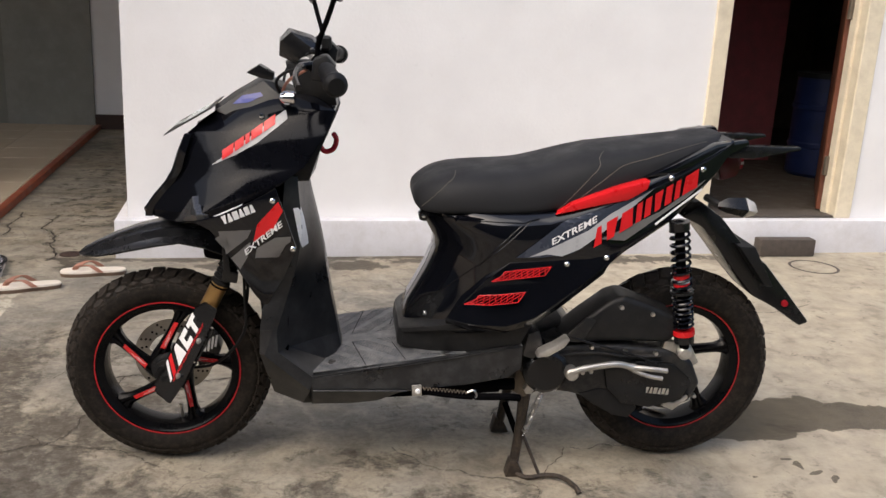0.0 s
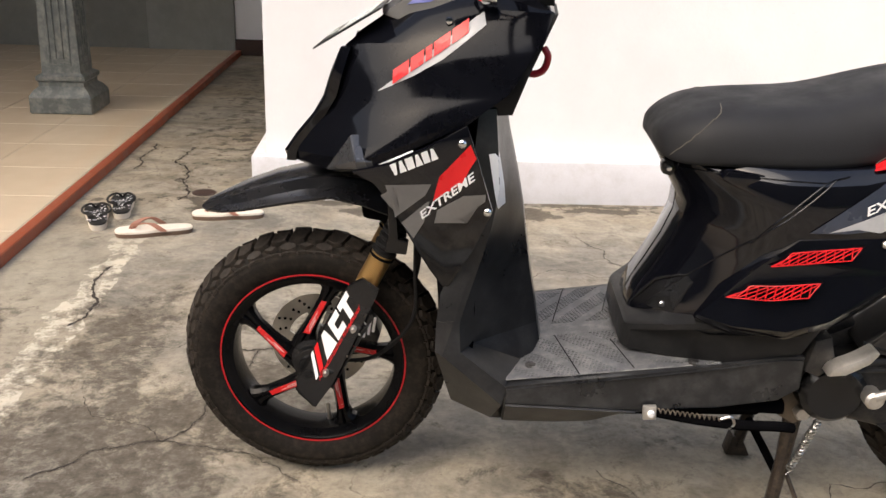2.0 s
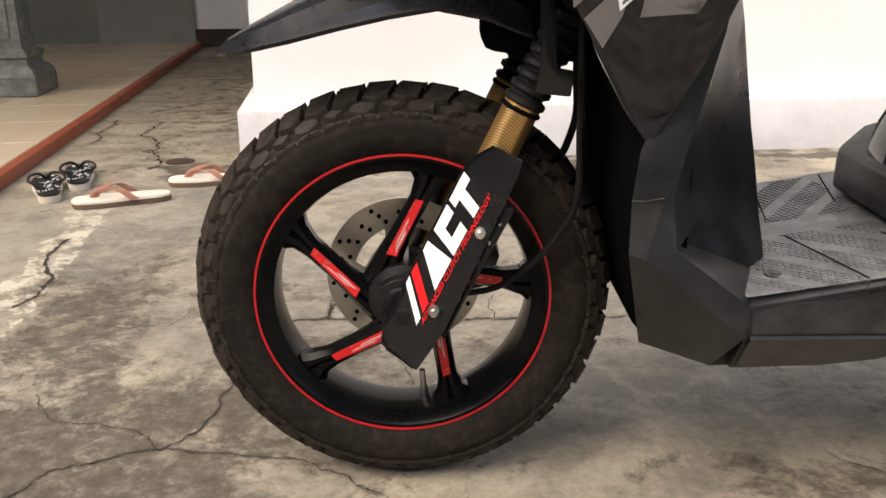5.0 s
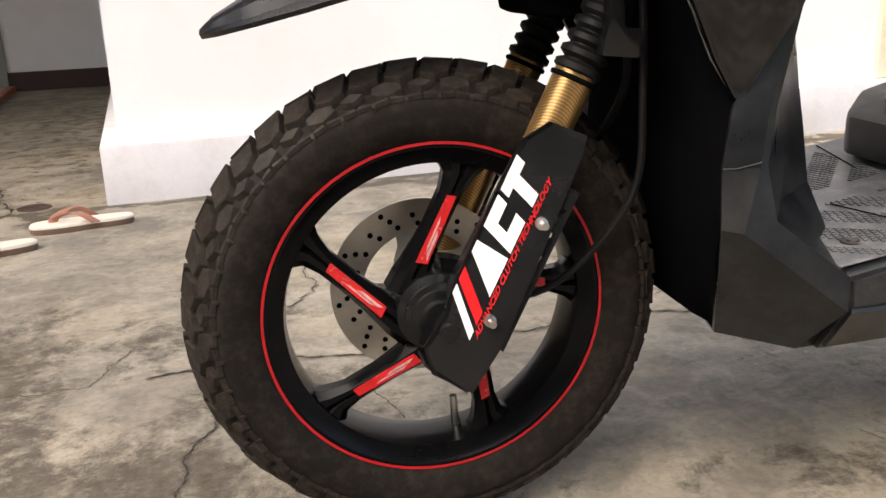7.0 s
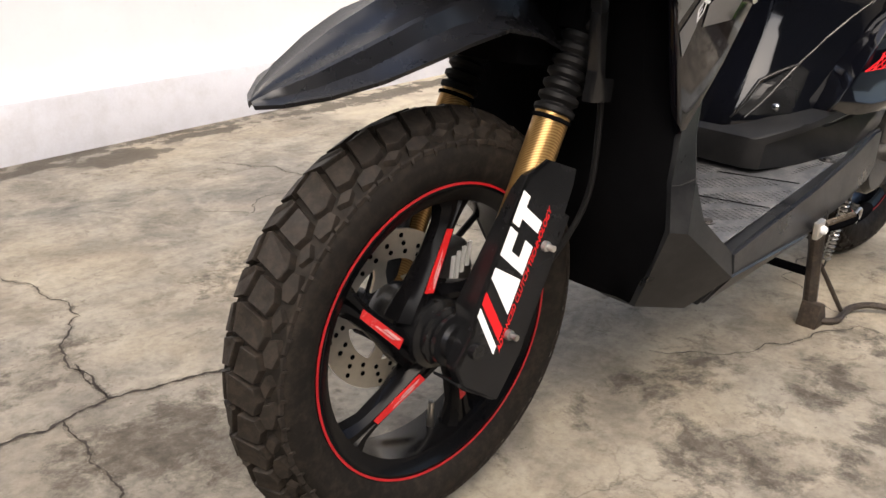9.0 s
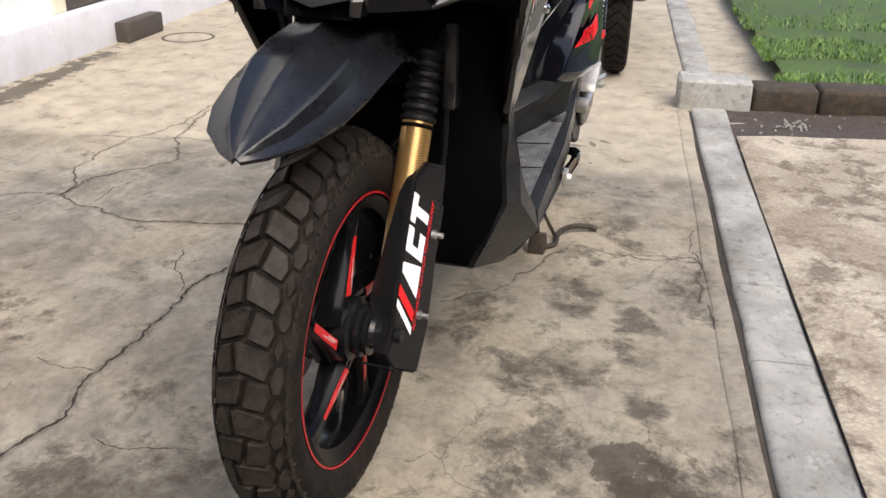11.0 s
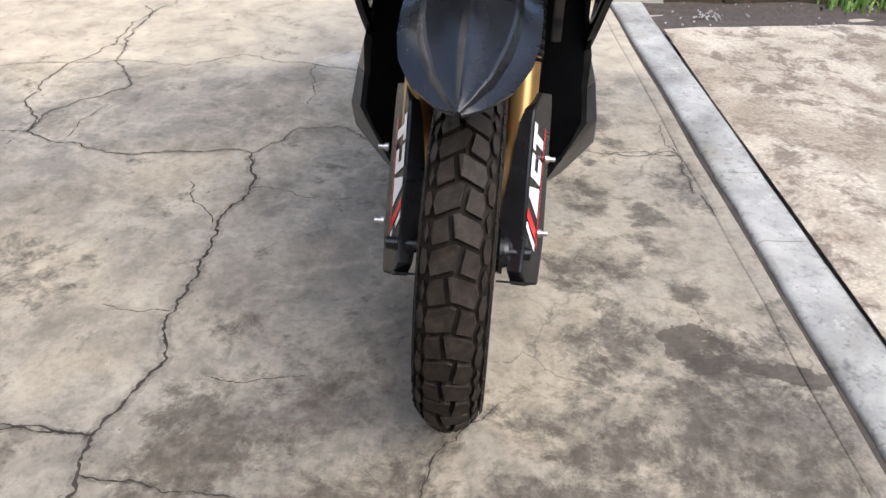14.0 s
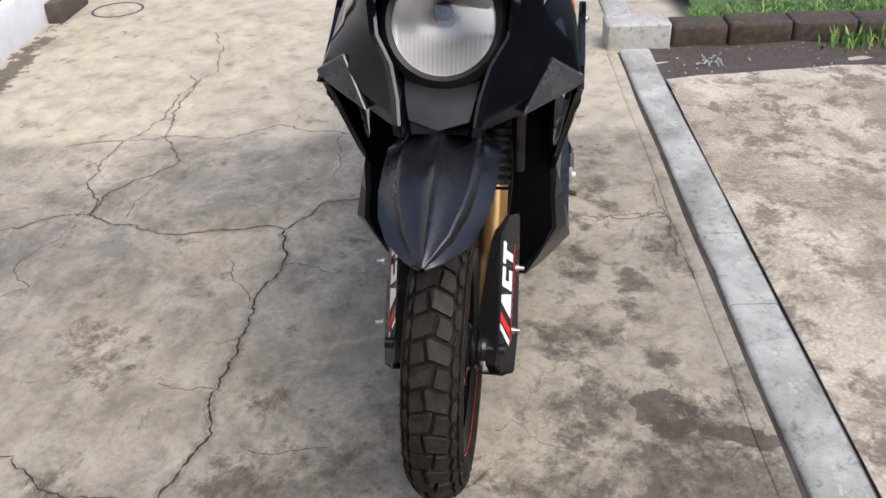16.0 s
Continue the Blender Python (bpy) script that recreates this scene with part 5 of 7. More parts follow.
part("brake_hose", tube(curve_points([(0.10, 0.045, 0.30), (0.165, 0.03, 0.36), (0.19, -0.04, 0.45), (0.188, -0.055, 0.52), (0.20, -0.05, 0.60)], 6), 0.0042, 8), M["grip_rubber"], scooter)
part("speedometer_cable", tube(curve_points([(0.045, -0.055, 0.255), (0.12, -0.062, 0.275), (0.185, -0.082, 0.36), (0.188, -0.092, 0.46), (0.186, -0.085, 0.58)], 6), 0.0038, 8), M["grip_rubber"], scooter)
bracket = prism([(0.138, 0.496), (0.174, 0.492), (0.177, 0.517), (0.160, 0.520), (0.154, 0.60), (0.140, 0.602), (0.144, 0.529)], -0.115, -0.100, 0.003)
part("cable_bracket", bracket, M["satin_black"], scooter)
part("fork_yoke", prism([(0.15, 0.565), (0.225, 0.55), (0.24, 0.60), (0.16, 0.62)], -0.085, 0.085, 0.01), M["inner_black"], scooter)

# high front mudguard: a ridged beak
BEAK = [  # x, spine height, half width, edge height
    (-0.200, 0.527, 0.004, 0.523), (-0.186, 0.537, 0.026, 0.526), (-0.155, 0.552, 0.055, 0.534), (-0.110, 0.573, 0.073, 0.545), (-0.060, 0.593, 0.081, 0.558),
    (-0.010, 0.606, 0.083, 0.569), (0.040, 0.611, 0.083, 0.577), (0.090, 0.607, 0.080, 0.567), (0.140, 0.596, 0.072, 0.547),
]


def beak():
    """A spine between two hollow cheeks, a steep step on either side, and a flange that hangs down to the edge."""
    steps = [Vector((x, zc, w, ze)) for x, zc, w, ze in BEAK]
    fine = []
    for a, b in zip(steps, steps[1:]):
        fine += [a.lerp(b, k / 3) for k in range(3)]
    fine.append(steps[-1])
    rings = []
    for k, (x, zc, w, ze) in enumerate(fine):
        u = min(1.0, k / 9)
        fall, foot = (zc - ze), min(0.66, 0.44 + 0.020 * k)
        deep, rise = 0.015 * u, 0.0075 * u
        q = [(0.0, rise), (0.05, rise * 0.35), (0.12, -0.0015 * u), (foot * 0.6, -0.10 * fall - 0.0025 * u), (foot - 0.05, -0.16 * fall + 0.001 * u), (foot, -0.20 * fall), (foot + 0.06, -0.26 * fall - deep), (0.86, -0.66 * fall - deep * 0.6), (1.0, -fall)]
        top = [(f * w, zc + up) for f, up in q]
        half = [(x, y, z) for y, z in top] + [(x + 0.002, y * 0.975, z - 0.004) for y, z in reversed(top)]
        rings.append([(a, -b, c) for a, b, c in half] + [(a, b, c) for a, b, c in reversed(half) if b > 1e-6])
    return ring_sweep(bmesh.new(), rings)


part("front_mudguard", beak(), M["mudguard_plastic"], scooter, "black ridged high front mudguard", smooth=32)
part("mudguard_stay", prism([(0.09, 0.53), (0.20, 0.515), (0.22, 0.60), (0.09, 0.595)], -0.052, 0.052, 0.012), M["inner_black"], scooter)

# front cowl: faceted mask round the lamp, from the chin to the top
CHIN_ROWS = [
    [(0.0, 0, 0.622), (-0.005, 0.040, 0.622), (-0.026, 0.050, 0.634), (0.060, 0.112, 0.630), (0.118, 0.190, 0.660), (0.190, 0.188, 0.694), (0.275, 0.170, 0.735), (0.29, 0, 0.72)],
    [(0.012, 0, 0.648), (0.006, 0.044, 0.648), (-0.030, 0.050, 0.648), (0.052, 0.116, 0.656), (0.112, 0.193, 0.674), (0.192, 0.187, 0.706), (0.285, 0.170, 0.745), (0.30, 0, 0.735)],
    [(0.030, 0, 0.672), (0.030, 0.052, 0.672), (-0.007, 0.056, 0.678), (0.058, 0.121, 0.690), (0.116, 0.182, 0.693), (0.200, 0.183, 0.724), (0.300, 0.169, 0.757), (0.31, 0, 0.75)],
]
LAMP_ROWS = [
    [(0.105, 0, 0.700), (0.100, 0.064, 0.705), (0.024, 0.066, 0.716), (0.074, 0.122, 0.722), (0.133, 0.157, 0.728), (0.215, 0.170, 0.757), (0.325, 0.163, 0.775), (0.335, 0, 0.775)],
    [(0.120, 0, 0.740), (0.115, 0.084, 0.740), (0.046, 0.086, 0.742), (0.090, 0.122, 0.750), (0.145, 0.147, 0.757), (0.228, 0.162, 0.775), (0.336, 0.158, 0.790), (0.344, 0, 0.79)],
    [(0.125, 0, 0.785), (0.120, 0.086, 0.785), (0.058, 0.088, 0.787), (0.100, 0.117, 0.790), (0.152, 0.137, 0.795), (0.245, 0.153, 0.808), (0.352, 0.151, 0.818), (0.356, 0, 0.82)],
]
TOP_ROWS = [
    [(0.135, 0, 0.832), (0.130, 0.078, 0.832), (0.070, 0.080, 0.830), (0.114, 0.104, 0.836), (0.170, 0.122, 0.842), (0.264, 0.140, 0.852), (0.375, 0.138, 0.855), (0.38, 0, 0.86)],
    [(0.128, 0, 0.878), (0.130, 0.030, 0.878), (0.136, 0.045, 0.878), (0.155, 0.066, 0.880), (0.200, 0.092, 0.886), (0.285, 0.115, 0.895), (0.390, 0.118, 0.893), (0.395, 0, 0.895)],
    [(0.195, 0, 0.912), (0.197, 0.018, 0.912), (0.200, 0.028, 0.912), (0.215, 0.045, 0.914), (0.245, 0.062, 0.918), (0.290, 0.075, 0.922), (0.345, 0.075, 0.918), (0.35, 0, 0.92)],
]
cowl = part("front_cowl", loft_half(CHIN_ROWS + LAMP_ROWS + TOP_ROWS), M["cowl_black"], scooter, "glossy black front cowl", smooth=24)
# wing corners, greyed to carry a sky sheen, and the fins beside the lamp
for sgn in (-1, 1):
    w = bmesh.new()
    pts = [(0.044, 0.112, 0.634), (0.092, 0.152, 0.704), (0.104, 0.199, 0.674), (0.108, 0.196, 0.660)]
    f = [w.verts.new((x - 0.005, y * sgn, z)) for x, y, z in pts]
    b = [w.verts.new((x + 0.022, y * sgn * 0.96, z)) for x, y, z in pts]
    w.faces.new(f)
    w.faces.new(list(reversed(b)))
    for i in range(4):
        w.faces.new((f[i], b[i], b[(i + 1) % 4], f[(i + 1) % 4]))
    bmesh.ops.bevel(w, geom=w.edges[:], offset=0.002, segments=1, affect="EDGES")
    part("wing_corner", w, M["wing_sheen"], scooter, "black wing corner with its sky sheen put into a grey colour", smooth=20)
    ridge = [(-0.030, 0.051, 0.632), (-0.028, 0.053, 0.648), (-0.006, 0.058, 0.680), (0.024, 0.070, 0.716), (0.045, 0.092, 0.750), (0.056, 0.097, 0.790), (0.068, 0.090, 0.828)]
    fin = ring_sweep(bmesh.new(), [[(x - 0.007 * k, (y - 0.004) * sgn, z), (x - 0.010 * k, y * sgn, z), (x - 0.004, (y + 0.009) * sgn, z), (x + 0.012, (y + 0.010) * sgn, z), (x + 0.012, (y - 0.004) * sgn, z)] for (x, y, z), k in zip(ridge, (0.3, 1, 1, 1, 1, 0.8, 0.3))])
    part("lamp_fin", fin, M["gloss_black"], scooter, "glossy black fin beside the headlamp", smooth=28)
chin = loft_half([[(-0.022, 0, 0.636), (-0.012, 0.042, 0.646), (0.02, 0.042, 0.646), (0.02, 0, 0.640)], [(-0.004, 0, 0.660), (0.004, 0.048, 0.668), (0.03, 0.048, 0.668), (0.03, 0, 0.664)], [(0.012, 0, 0.674), (0.024, 0.052, 0.682), (0.045, 0.052, 0.682), (0.045, 0, 0.676)], [(0.056, 0, 0.691), (0.064, 0.058, 0.699), (0.085, 0.058, 0.690), (0.085, 0, 0.684)]])
part("chin", chin, M["matte_plastic"], scooter, "matte black panel under the headlamp", smooth=25)


def headlamp():
    tip = Matrix.Translation((0.070, 0, 0.757)) @ Euler((0, radians(24), 0)).to_matrix().to_4x4()

    def turned(profile, n=56):
        bm = lathe(profile, n, None, "x")
        bmesh.ops.transform(bm, matrix=tip, verts=bm.verts)
        return bm
    rim = part("headlamp", turned([(0.073, -0.018), (0.080, -0.020), (0.090, -0.010), (0.093, 0.03), (0.073, 0.03)]), M["matte_plastic"], scooter, "round headlamp in a black bezel", smooth=40)
    part("reflector", turned([(0.0, 0.034), (0.012, 0.032), (0.03, 0.024), (0.05, 0.010), (0.066, -0.006), (0.073, -0.012)]), M["reflector"], rim, smooth=60)
    part("lens", turned([(0.0, -0.026), (0.03, -0.024), (0.055, -0.019), (0.073, -0.012), (0.073, -0.010), (0.055, -0.0165), (0.03, -0.0215), (0.0, -0.0235)]), M["glass"], rim, "clear fluted lamp glass", smooth=60).visible_shadow = False
    holder = turned([(0.0, 0.004), (0.006, 0.003), (0.007, -0.004), (0.013, -0.004), (0.016, 0.004), (0.018, 0.02), (0.012, 0.034)], 24)
    bmesh.ops.translate(holder, vec=(0.005, 0, 0.014), verts=holder.verts)
    part("bulb_holder", holder, M["cast_grey"], rim)
    ribs = bmesh.new()
    for k in range(-10, 11):
        yy = k * 0.0065
        h = math.sqrt(max(0, 0.070 ** 2 - yy ** 2))
        if h > 0.012:
            tube([(-0.0105 - 0.012 * (1 - (yy / 0.073) ** 2 - (zz / 0.073) ** 2) , yy, zz) for zz in (-h, -h * 0.8, -h * 0.55, -h * 0.3)], 0.0006, 5, ribs)
    bmesh.ops.transform(ribs, matrix=tip, verts=ribs.verts)
    part("lens_flutes", ribs, M["glass"], rim).visible_shadow = False


headlamp()
visor = loft_half([[(0.118, 0, 0.880), (0.125, 0.060, 0.876), (0.16, 0.085, 0.868), (0.16, 0, 0.868)], [(0.165, 0, 0.915), (0.17, 0.062, 0.908), (0.22, 0.096, 0.885), (0.22, 0, 0.885)], [(0.225, 0, 0.952), (0.23, 0.055, 0.945), (0.285, 0.090, 0.905), (0.285, 0, 0.905)], [(0.245, 0, 0.948), (0.25, 0.045, 0.942), (0.30, 0.075, 0.918), (0.30, 0, 0.918)]])
visor = part("visor", visor, M["matte_plastic"], scooter, "small black visor", smooth=25)
part("blue_sticker", laid_on(flat_shape([(0.165, 0.893), (0.185, 0.912), (0.225, 0.921), (0.232, 0.914), (0.200, 0.899)]), [visor]), M["blue_vinyl"], visor, smooth=0)
plate = bmesh.new()
ring_sweep(plate, [[(x, y, z), (x, y, z - 0.003)] + [(x, -y, z - 0.003), (x, -y, z)] for x, y, z in ((0.020, 0.095, 0.824), (0.022, 0.10, 0.826), (0.123, 0.10, 0.888), (0.125, 0.095, 0.889))])
plate = part("number_plate", plate, M["matte_plastic"], scooter, "tilted front number plate with pale bars", smooth=0)
bars = bmesh.new()
for k in range(7):
    y = -0.085 + 0.0245 * k
    bars.faces.new([bars.verts.new((0.020 + 0.103 * f, yy, 0.825 + 0.0632 * f + 0.0012)) for f, yy in ((0.36, y), (0.36, y + 0.017), (0.88, y + 0.017), (0.88, y))])
for k in range(3):
    y = -0.03 + 0.022 * k
    bars.faces.new([bars.verts.new((0.020 + 0.103 * f, yy, 0.825 + 0.0632 * f + 0.0012)) for f, yy in ((0.10, y), (0.10, y + 0.014), (0.26, y + 0.014), (0.26, y))])
part("plate_bars", bars, M["white_vinyl"], plate, smooth=0)

# side panels of the leg shield with their stickers
PANEL = [(0.094, 0.657), (0.150, 0.672), (0.215, 0.704), (0.267, 0.735), (0.282, 0.695), (0.312, 0.601), (0.285, 0.530), (0.243, 0.452), (0.215, 0.492), (0.188, 0.540), (0.150, 0.612), (0.128, 0.640)]


def shield_panel(sgn):
    bm = prism(PANEL, -0.185, -0.174, 0.002)
    for v in bm.verts:
        v.co.y += 0.022 - 0.036 * min(1.0, (v.co.z - 0.45) / 0.19)
    return bm if sgn < 0 else flipped(bm)


for sgn in (-1, 1):
    pn = part("shield_panel", shield_panel(sgn), M["gloss_black"], scooter, "glossy black leg shield panel with red and grey stickers", smooth=25)
    shapes = [
        ("red_sticker", "red_paint", [(0.219, 0.613), (0.228, 0.654), (0.273, 0.707), (0.283, 0.686), (0.273, 0.668), (0.265, 0.647), (0.239, 0.627)]),
        ("grey_sticker", "grey_vinyl", [(0.146, 0.638), (0.216, 0.641), (0.207, 0.622), (0.196, 0.613), (0.161, 0.584), (0.160, 0.591), (0.169, 0.596), (0.177, 0.609), (0.166, 0.602), (0.156, 0.599), (0.139, 0.621), (0.148, 0.627), (0.162, 0.634)]),
        ("grey_sticker", "grey_vinyl", [(0.171, 0.575), (0.210, 0.611), (0.214, 0.612), (0.206, 0.577), (0.190, 0.548)]),
        ("grey_sticker", "grey_vinyl", [(0.226, 0.598), (0.266, 0.625), (0.300, 0.629), (0.299, 0.617), (0.280, 0.601), (0.268, 0.588), (0.249, 0.585), (0.273, 0.579), (0.222, 0.575)]),
    ]
    for nm, mt, poly in shapes:
        part(nm, laid_on(flat_shape(poly), [pn], sgn), M[mt], pn, smooth=0)
    mk = emblem((0.158, 0.653), (0.226, 0.683), 0.0185, [0.85, 0.9, 1.0, 0.9, 0.85, 0.9], 0.10, 0.14, (-0.6, 0.6, 0, 0.6, 0, 0.6))
    for blk in mk:
        part("mark_block", laid_on(blk, [pn], sgn, 0.0016), M["white_vinyl"], pn, smooth=0)
    tx = lettering("EXTREME", (0.203, 0.581), (0.287, 0.656), 0.0125, 0.35)
    tagged(part("sticker_lettering", laid_on(tx, [pn], sgn, 0.0018), M["white_vinyl"], pn, "white slanted lettering", smooth=0), kind="stuff")
    for x, z in ((0.261, 0.708), (0.304, 0.600)):
        yb = -0.185 + 0.021 - 0.036 * min(1.0, (z - 0.45) / 0.19)
        bt = lathe([(0.0, -0.005), (0.004, -0.0040), (0.0062, -0.002), (0.0062, 0.004)], 16, None, "y", (x, yb, z))
        part("screw", bt if sgn < 0 else flipped(bt), M["chrome"], pn)

# leg shield: front edge and ridge of the flank, then the slope in to the middle of the back; the chin below runs into the floor's lip
FLANK = [  # z, front edge x, y, ridge x, y, back x
    (0.346, 0.229, 0.172, 0.242, 0.188, 0.408), (0.401, 0.230, 0.166, 0.258, 0.180, 0.398), (0.449, 0.235, 0.167, 0.272, 0.165, 0.388), (0.500, 0.255, 0.158, 0.287, 0.158, 0.379),
    (0.560, 0.268, 0.158, 0.302, 0.154, 0.369), (0.620, 0.275, 0.160, 0.312, 0.148, 0.356), (0.690, 0.280, 0.157, 0.306, 0.148, 0.338), (0.750, 0.284, 0.148, 0.300, 0.144, 0.326),
]
rings = [
    [(0.300, 0, 0.212), (0.280, 0.060, 0.214), (0.258, 0.120, 0.226), (0.328, 0.150, 0.212), (0.362, 0.150, 0.213), (0.380, 0.120, 0.213), (0.400, 0.080, 0.213), (0.420, 0, 0.213)],
    [(0.300, 0, 0.262), (0.275, 0.080, 0.262), (0.246, 0.142, 0.275), (0.344, 0.199, 0.266), (0.350, 0.191, 0.295), (0.395, 0.100, 0.297), (0.415, 0.040, 0.297), (0.418, 0, 0.297)],
]
for z, fx, fy, rx, ry, bx in FLANK:
    k = 0.62 if z > 0.36 else 0.30
    mid = (0.272, 0.189, 0.355) if z < 0.36 else (rx + 0.010, ry - 0.005, z)
    rings.append([(0.310, 0, z), (fx + 0.030, fy * 0.6, z), (fx, fy, z), (rx, ry, z), mid, (rx + (bx - rx) * k, 0.036 + (ry - 0.036) * (1 - k) * 0.92, z), (bx - 0.003, 0.036, z), (bx, 0, z)])
shield = part("leg_shield", loft_half(rings), M["shield_plastic"], scooter, "matte black plastic leg shield with a chin", smooth=24)
for sgn in (-1, 1):
    part("scuff_line", tube([(0.2295, sgn * 0.1672, 0.4000), (0.240, sgn * 0.1726, 0.4005), (0.2575, sgn * 0.1812, 0.4065)], 0.0005, 5), M["cast_grey"], shield, "pale scratch across the flank")
fender = []
for z, xf, fx, fy in ((0.60, 0.200, 0.262, 0.150), (0.52, 0.212, 0.256, 0.150), (0.47, 0.222, 0.244, 0.156), (0.43, 0.226, 0.237, 0.158), (0.39, 0.229, 0.233, 0.160), (0.346, 0.233, 0.232, 0.164), (0.310, 0.238, 0.236, 0.152), (0.275, 0.248, 0.249, 0.136), (0.226, 0.262, 0.261, 0.112), (0.214, 0.285, 0.285, 0.060)):
    fender.append([(xf, 0, z), (xf, min(0.085, fy * 0.6), z), (xf + 0.004, min(0.125, fy * 0.82), z), (fx, fy, z), (max(fx, 0.292), fy - 0.012, z + 0.002), (0.300, 0, z + 0.002)])
part("inner_fender", loft_half(fender), M["inner_black"], scooter, "dull black inner fender", smooth=40)
lbl = laid_on(flat_shape([(0.302, 0.681), (0.318, 0.682), (0.330, 0.622), (0.334, 0.586), (0.322, 0.584), (0.314, 0.618)]), [shield], -1, 0.002)
part("white_label", lbl, M["white_vinyl"], shield, "worn white paper label", smooth=0)
neck = loft_half([[(0.28, 0, 0.735), (0.28, 0.13, 0.735), (0.335, 0.135, 0.74), (0.345, 0, 0.74)], [(0.30, 0, 0.80), (0.30, 0.135, 0.80), (0.355, 0.145, 0.80), (0.36, 0, 0.80)], [(0.32, 0, 0.88), (0.32, 0.11, 0.88), (0.395, 0.12, 0.892), (0.40, 0, 0.895)]])
part("inner_cowl", neck, M["matte_plastic"], scooter, smooth=30)
part("key_hook", tube(curve_points([(0.352, -0.01, 0.800), (0.366, -0.012, 0.784), (0.385, -0.012, 0.790), (0.392, -0.012, 0.812), (0.384, -0.012, 0.828)], 6), [0.006] * 24 + [0.004], 10), M["red_plastic"], scooter, "red anodised bag hook")
part("indicator_front", lathe([(0.0, -0.016), (0.010, -0.014), (0.016, -0.004), (0.016, 0.016), (0.0, 0.02)], 20, None, "x", (0.286, -0.125, 0.918)), M["chrome"], scooter, "chrome lock cap")

# floorboard
FLOOR = [(0.347, 0.296), (0.400, 0.305), (0.565, 0.332), (0.700, 0.352), (0.800, 0.368), (0.835, 0.368), (0.835, 0.310), (0.802, 0.288), (0.700, 0.274), (0.585, 0.268), (0.545, 0.252), (0.500, 0.222), (0.440, 0.213), (0.347, 0.213)]
fl = prism(FLOOR, -0.194, 0.194, 0.0)
bmesh.ops.bisect_plane(fl, geom=fl.verts[:] + fl.edges[:] + fl.faces[:], plane_co=(0, 0, 0.266), plane_no=(0, 0, 1))
for v in fl.verts:
    k = 1.0 - 0.85 * max(0.0, min(0.266, 0.266 + 0.06 * (v.co.x - 0.60)) - v.co.z) / 0.194 - 0.10 * max(0, (v.co.x - 0.62) / 0.2)
    v.co.y *= max(0.6, k) * (1.02 if abs(v.co.z - 0.266) < 1e-4 else 1.0)
bmesh.ops.bevel(fl, geom=[e for e in fl.edges if abs(e.verts[0].co.y) > 0.1 and e.verts[0].co.y * e.verts[1].co.y > 0], offset=0.004, segments=2, affect="EDGES", clamp_overlap=True)
floor_board = part("floorboard", fl, M["dusty_plastic"], scooter, "ribbed matte black plastic floorboard", smooth=30)


plate_bm = prism([(0.350, 0.2995), (0.350, 0.3018), (0.700, 0.3540), (0.700, 0.3515)], -0.176, 0.176, 0.0008, 1)
part("tread_plate", plate_bm, M["floor_plastic"], floor_board, "dusty grey foot area")


def floor_ribs():
    """Small raised studs in slanted bands over the foot area."""
    verts, faces = [], []

    def stud(x, y):
        z, n = 0.299 + (x - 0.340) * 0.150, len(verts)
        for r, h in ((0.0027, -0.002), (0.0021, 0.0022)):
            verts.extend((x + sx * r, y + sy * r, z + h) for sx, sy in ((-1, -1), (1, -1), (1, 1), (-1, 1)))
        faces.append((n + 4, n + 5, n + 6, n + 7))
        faces.extend((n + k, n + (k + 1) % 4, n + 4 + (k + 1) % 4, n + 4 + k) for k in range(4))
    for sgn in (-1, 1):
        for band in range(-5, 9):
            if band % 3 == 2:
                continue
            for k in range(25):
                for row in range(3):
                    x, y = 0.375 + band * 0.0215 + 0.0052 * k + row * 0.0066, 0.026 + 0.0061 * k
                    if 0.352 < x < 0.548 and y < 0.174:
                        stud(x, sgn * y)
        for row in range(4):
            for k in range(14):
                stud(0.590 + row * 0.0066 + 0.0060 * k, sgn * (0.148 + 0.0020 * k))
    me = bpy.data.meshes.new("studs")
    me.from_pydata(verts, [], faces)
    bm = bmesh.new()
    bm.from_mesh(me)
    bpy.data.meshes.remove(me)
    return bm


tagged(part("grip_ribs", floor_ribs(), M["floor_plastic"], floor_board, "small raised grip studs", smooth=0), kind="stuff")
for x, y in ((0.395, -0.130), (0.395, 0.130), (0.66, -0.165), (0.66, 0.165)):
    part("floor_screw", lathe([(0.0, 0.003), (0.006, 0.003), (0.007, 0.001), (0.012, 0.0015), (0.013, -0.004)], 16, None, "z", (x, y, 0.299 + (x - 0.340) * 0.150)), M["cast_grey"], floor_board)
# grooves across the boards
for sgn in (-1, 1):
    part("floor_groove", tube([(0.470, sgn * 0.176, 0.3210), (0.440, sgn * 0.030, 0.3165)], 0.0008, 5), M["inner_black"], floor_board)
    part("floor_groove", tube([(0.560, sgn * 0.172, 0.3345), (0.535, sgn * 0.060, 0.3305)], 0.0008, 5), M["inner_black"], floor_board)

